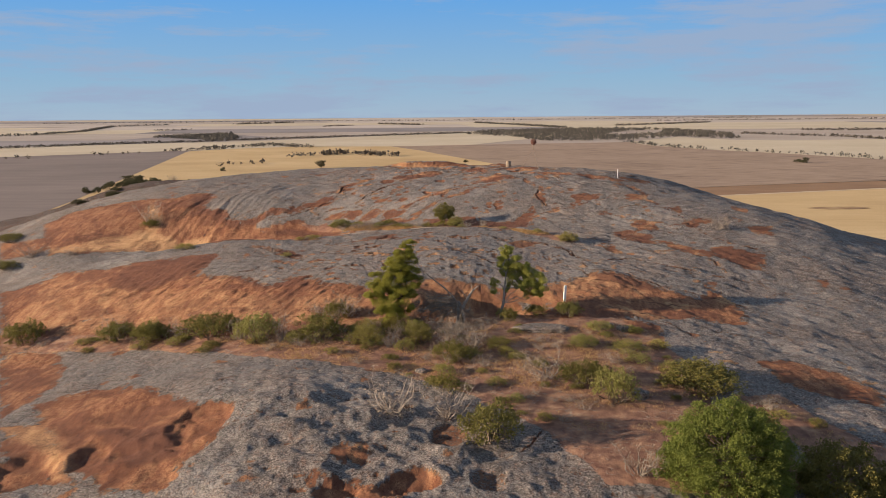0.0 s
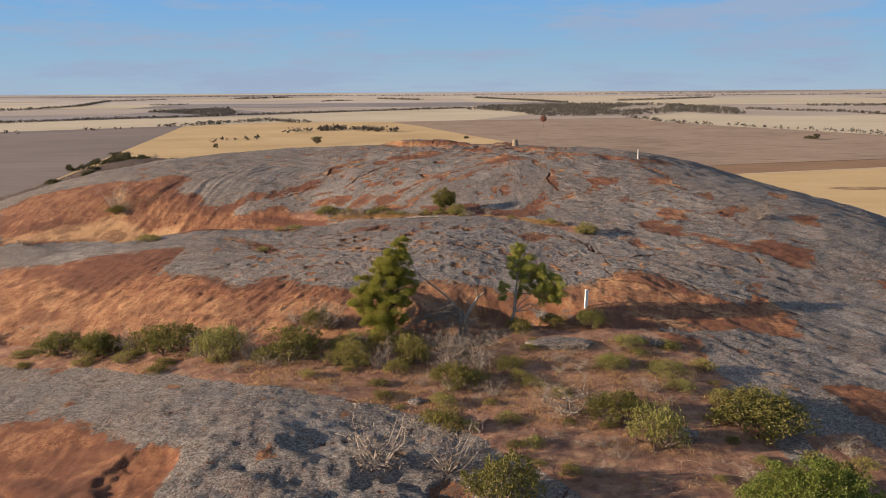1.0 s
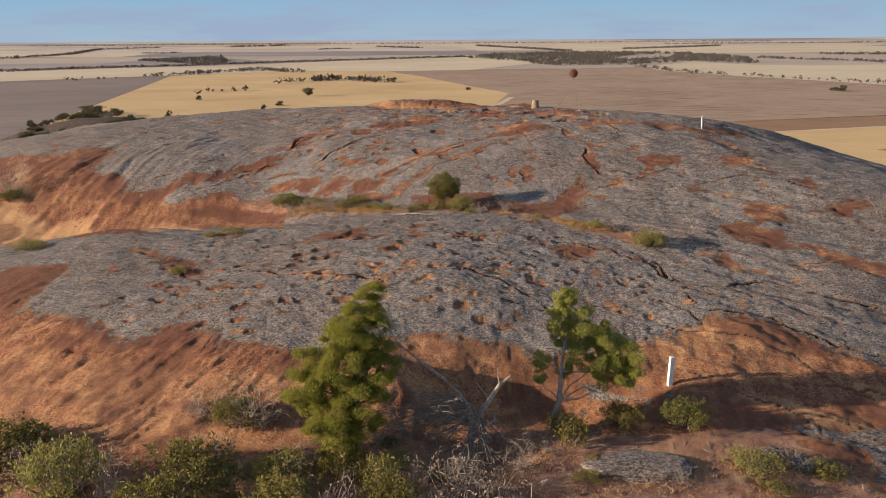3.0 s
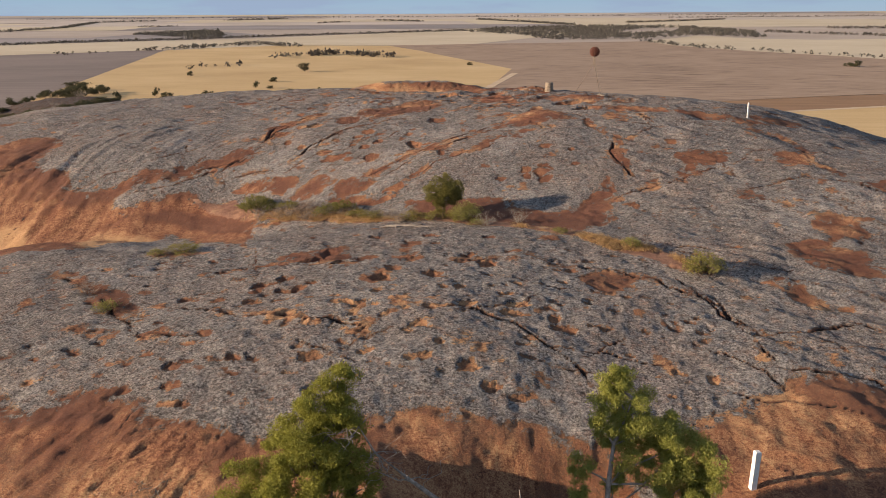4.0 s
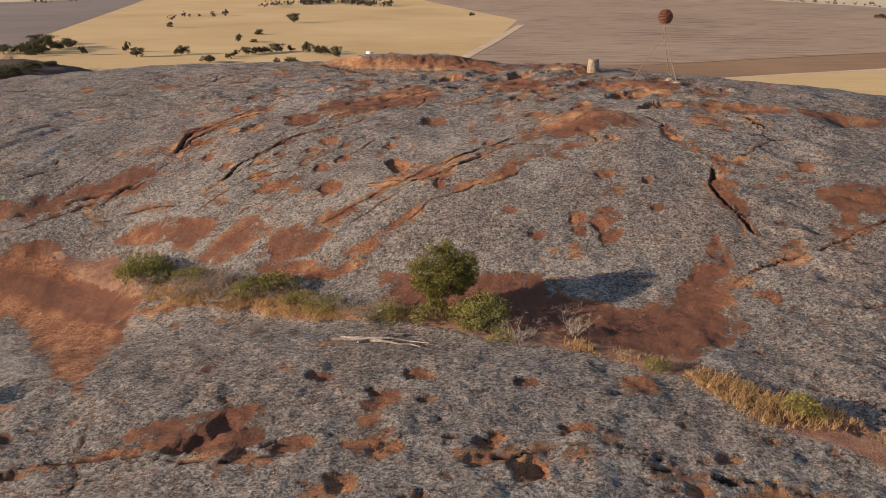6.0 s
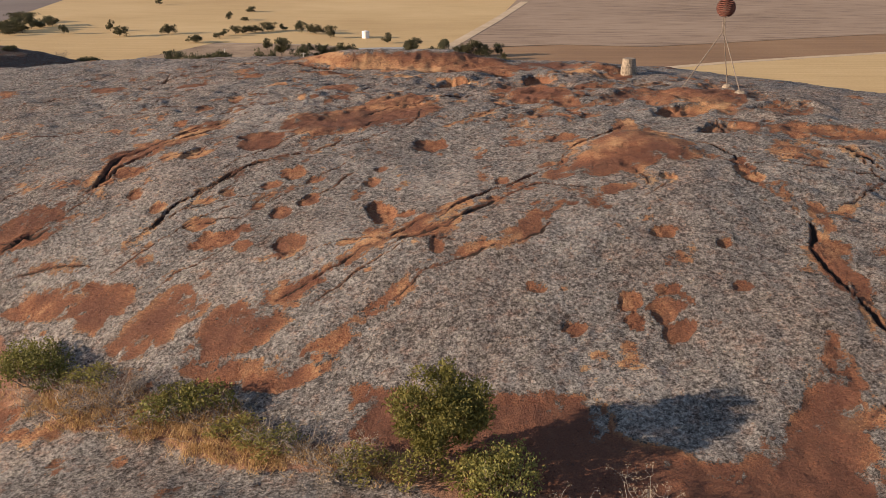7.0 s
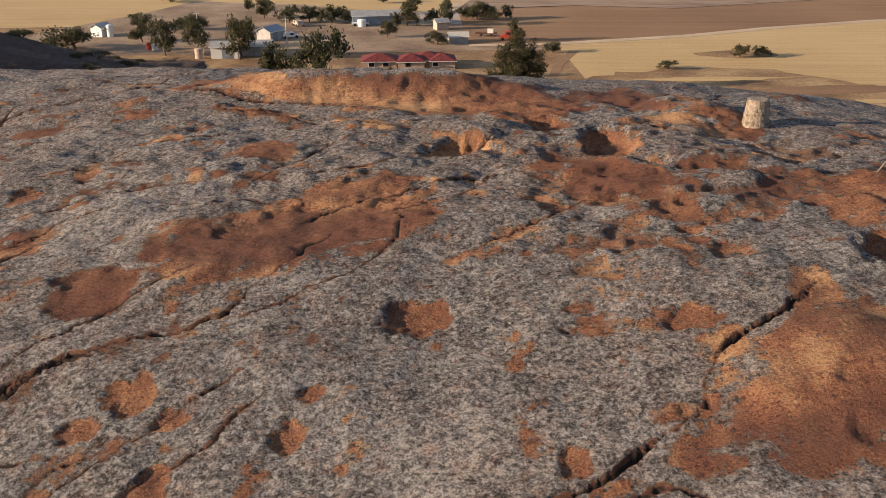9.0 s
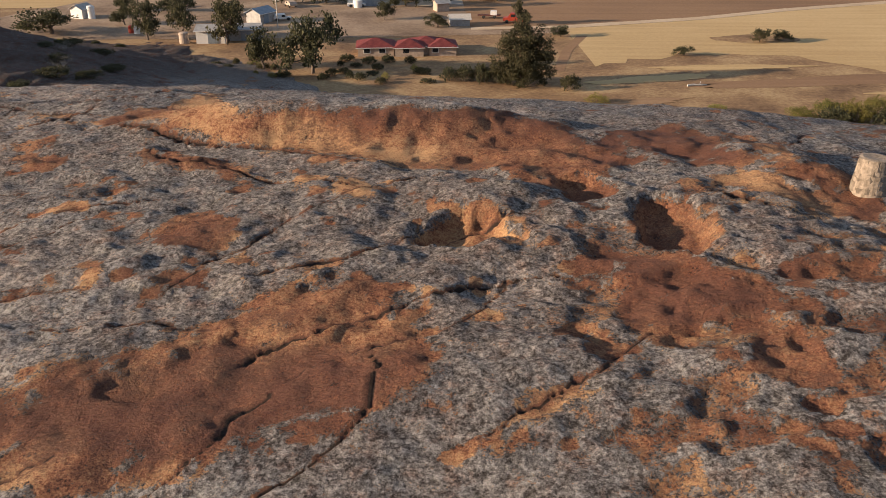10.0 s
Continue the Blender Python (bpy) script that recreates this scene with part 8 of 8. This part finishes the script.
# ---- tree lines and scrub far off ----
def far_trees(name, label, spots, seed, size, kind="stuff"):
    rng = np.random.default_rng(seed)
    s = Shape()
    for x, y in spots:
        h = size * rng.uniform(0.6, 1.4)
        c = ball(rng, 12, (x, y, plain_z(y) + h * 0.55), (h * 0.75, h * 0.75, h * 0.42), 0.2)
        s.leaves(rng, c, h * 0.55, h * 0.4)
        s.tube([(x, y, plain_z(y) - 0.1), (x, y, plain_z(y) + h * 0.5)], [0.12, 0.08], 3)
    tagged(new(name, s.mesh(name, LEAF["far"])), label, "trees", kind=kind)


def along(points, gap, wobble, seed):
    rng = np.random.default_rng(seed)
    out = []
    for (ax, ay), (bx, by) in zip(points, points[1:]):
        n = max(1, int(math.hypot(bx - ax, by - ay) / gap))
        out += [(ax + (bx - ax) * (k + rng.random()) / n + rng.normal() * wobble, ay + (by - ay) * (k + rng.random()) / n + rng.normal() * wobble) for k in range(n)]
    return out


# points of the line, gap between trees, wobble, height
BELTS = [([(-900, 720), (-533, 1017), (-439, 1131), (-337, 1208), (-225, 1324), (-79, 1461), (46, 1567)], 1.5, 0.9, 2.7),
         ([(-251, 960), (-262, 1020), (-226, 1030), (-216, 1080), (-160, 1000)], 1.6, 9, 2.6), ([(-401, 793), (-379, 800)], 7, 2, 2.6), ([(-339, 848), (-333, 869)], 5, 2, 2.6), ([(-320, 870), (-305, 890)], 7, 2, 2.6),
         ([(-293, 922), (-258, 969)], 3.5, 2, 2.6), ([(-163, 650), (-158, 692), (-144, 666), (-138, 689)], 9, 3, 2.6), ([(-138, 780), (-128, 813), (-120, 824)], 3.2, 3, 3.0),
         ([(-112, 815), (-100, 844), (-84, 841), (-65, 814), (-45, 788)], 1.4, 5, 3.2), ([(224, 1086), (234, 996), (246, 919), (263, 877)], 5, 3, 3.0), ([(272, 870), (285, 860), (294, 809), (310, 782), (329, 714), (333, 659)], 7, 2, 2.6),
         ([(-804, 1557), (-768, 1651), (-777, 1909), (-959, 2560), (-870, 2805)], 3.0, 3, 3.6), ([(-643, 1968), (-576, 2000)], 2.5, 3, 3.0), ([(-193, 2694), (-61, 2433)], 3.0, 5, 4.0), ([(418, 2133), (585, 2307), (761, 2523)], 2.6, 3, 3.6),
         ([(644, 1579), (714, 1555), (792, 1572)], 1.8, 3, 3.4), ([(473, 1403), (513, 1298), (551, 1233), (561, 1111)], 2.2, 2, 3.0), ([(99, 2771), (201, 2312), (266, 1924)], 3.0, 3, 4.0), ([(-315, 2294), (-248, 2428)], 3, 5, 3.4),
         ([(-656, 2811), (-526, 3109)], 3, 8, 4.5), ([(-1500, 3300), (-700, 3500), (200, 3400), (1300, 3600)], 6, 6, 4.0), ([(700, 2900), (1500, 3000)], 4, 5, 4.0)]
for k, (line, gap, wobble, size) in enumerate(BELTS):
    far_trees("tree_line", "distant line of dark trees between paddocks", along(line, gap, wobble, 300 + k), 330 + k, size)


def fill(outline, hole, count, seed):
    rng = np.random.default_rng(seed)
    out = []
    while len(out) < count:
        x, y = rng.uniform(min(p[0] for p in outline), max(p[0] for p in outline)), rng.uniform(min(p[1] for p in outline), max(p[1] for p in outline))
        px, py = np.array([x]), np.array([y])
        if from_line(px, py, outline, True)[1][0] and not (hole and from_line(px, py, hole, True)[1][0]):
            out.append((x, y))
    return out


SCRUB = [(34, 1497), (95, 1721), (251, 1816), (370, 1827), (451, 1693), (467, 1440), (396, 1173), (337, 1262), (232, 1145), (129, 1147), (100, 1352)]
far_trees("mallee_scrub", "distant block of dark mallee scrub", fill(SCRUB, [(238, 1344), (342, 1638), (431, 1700), (340, 1409)], 2600, 77), 78, 3.2)
far_trees("mallee_scrub", "small far block of dark scrub beside fallow", fill([(-481, 1443), (-435, 1559), (-387, 1618), (-304, 1317), (-325, 1250), (-390, 1338)], None, 500, 79), 80, 3.4)
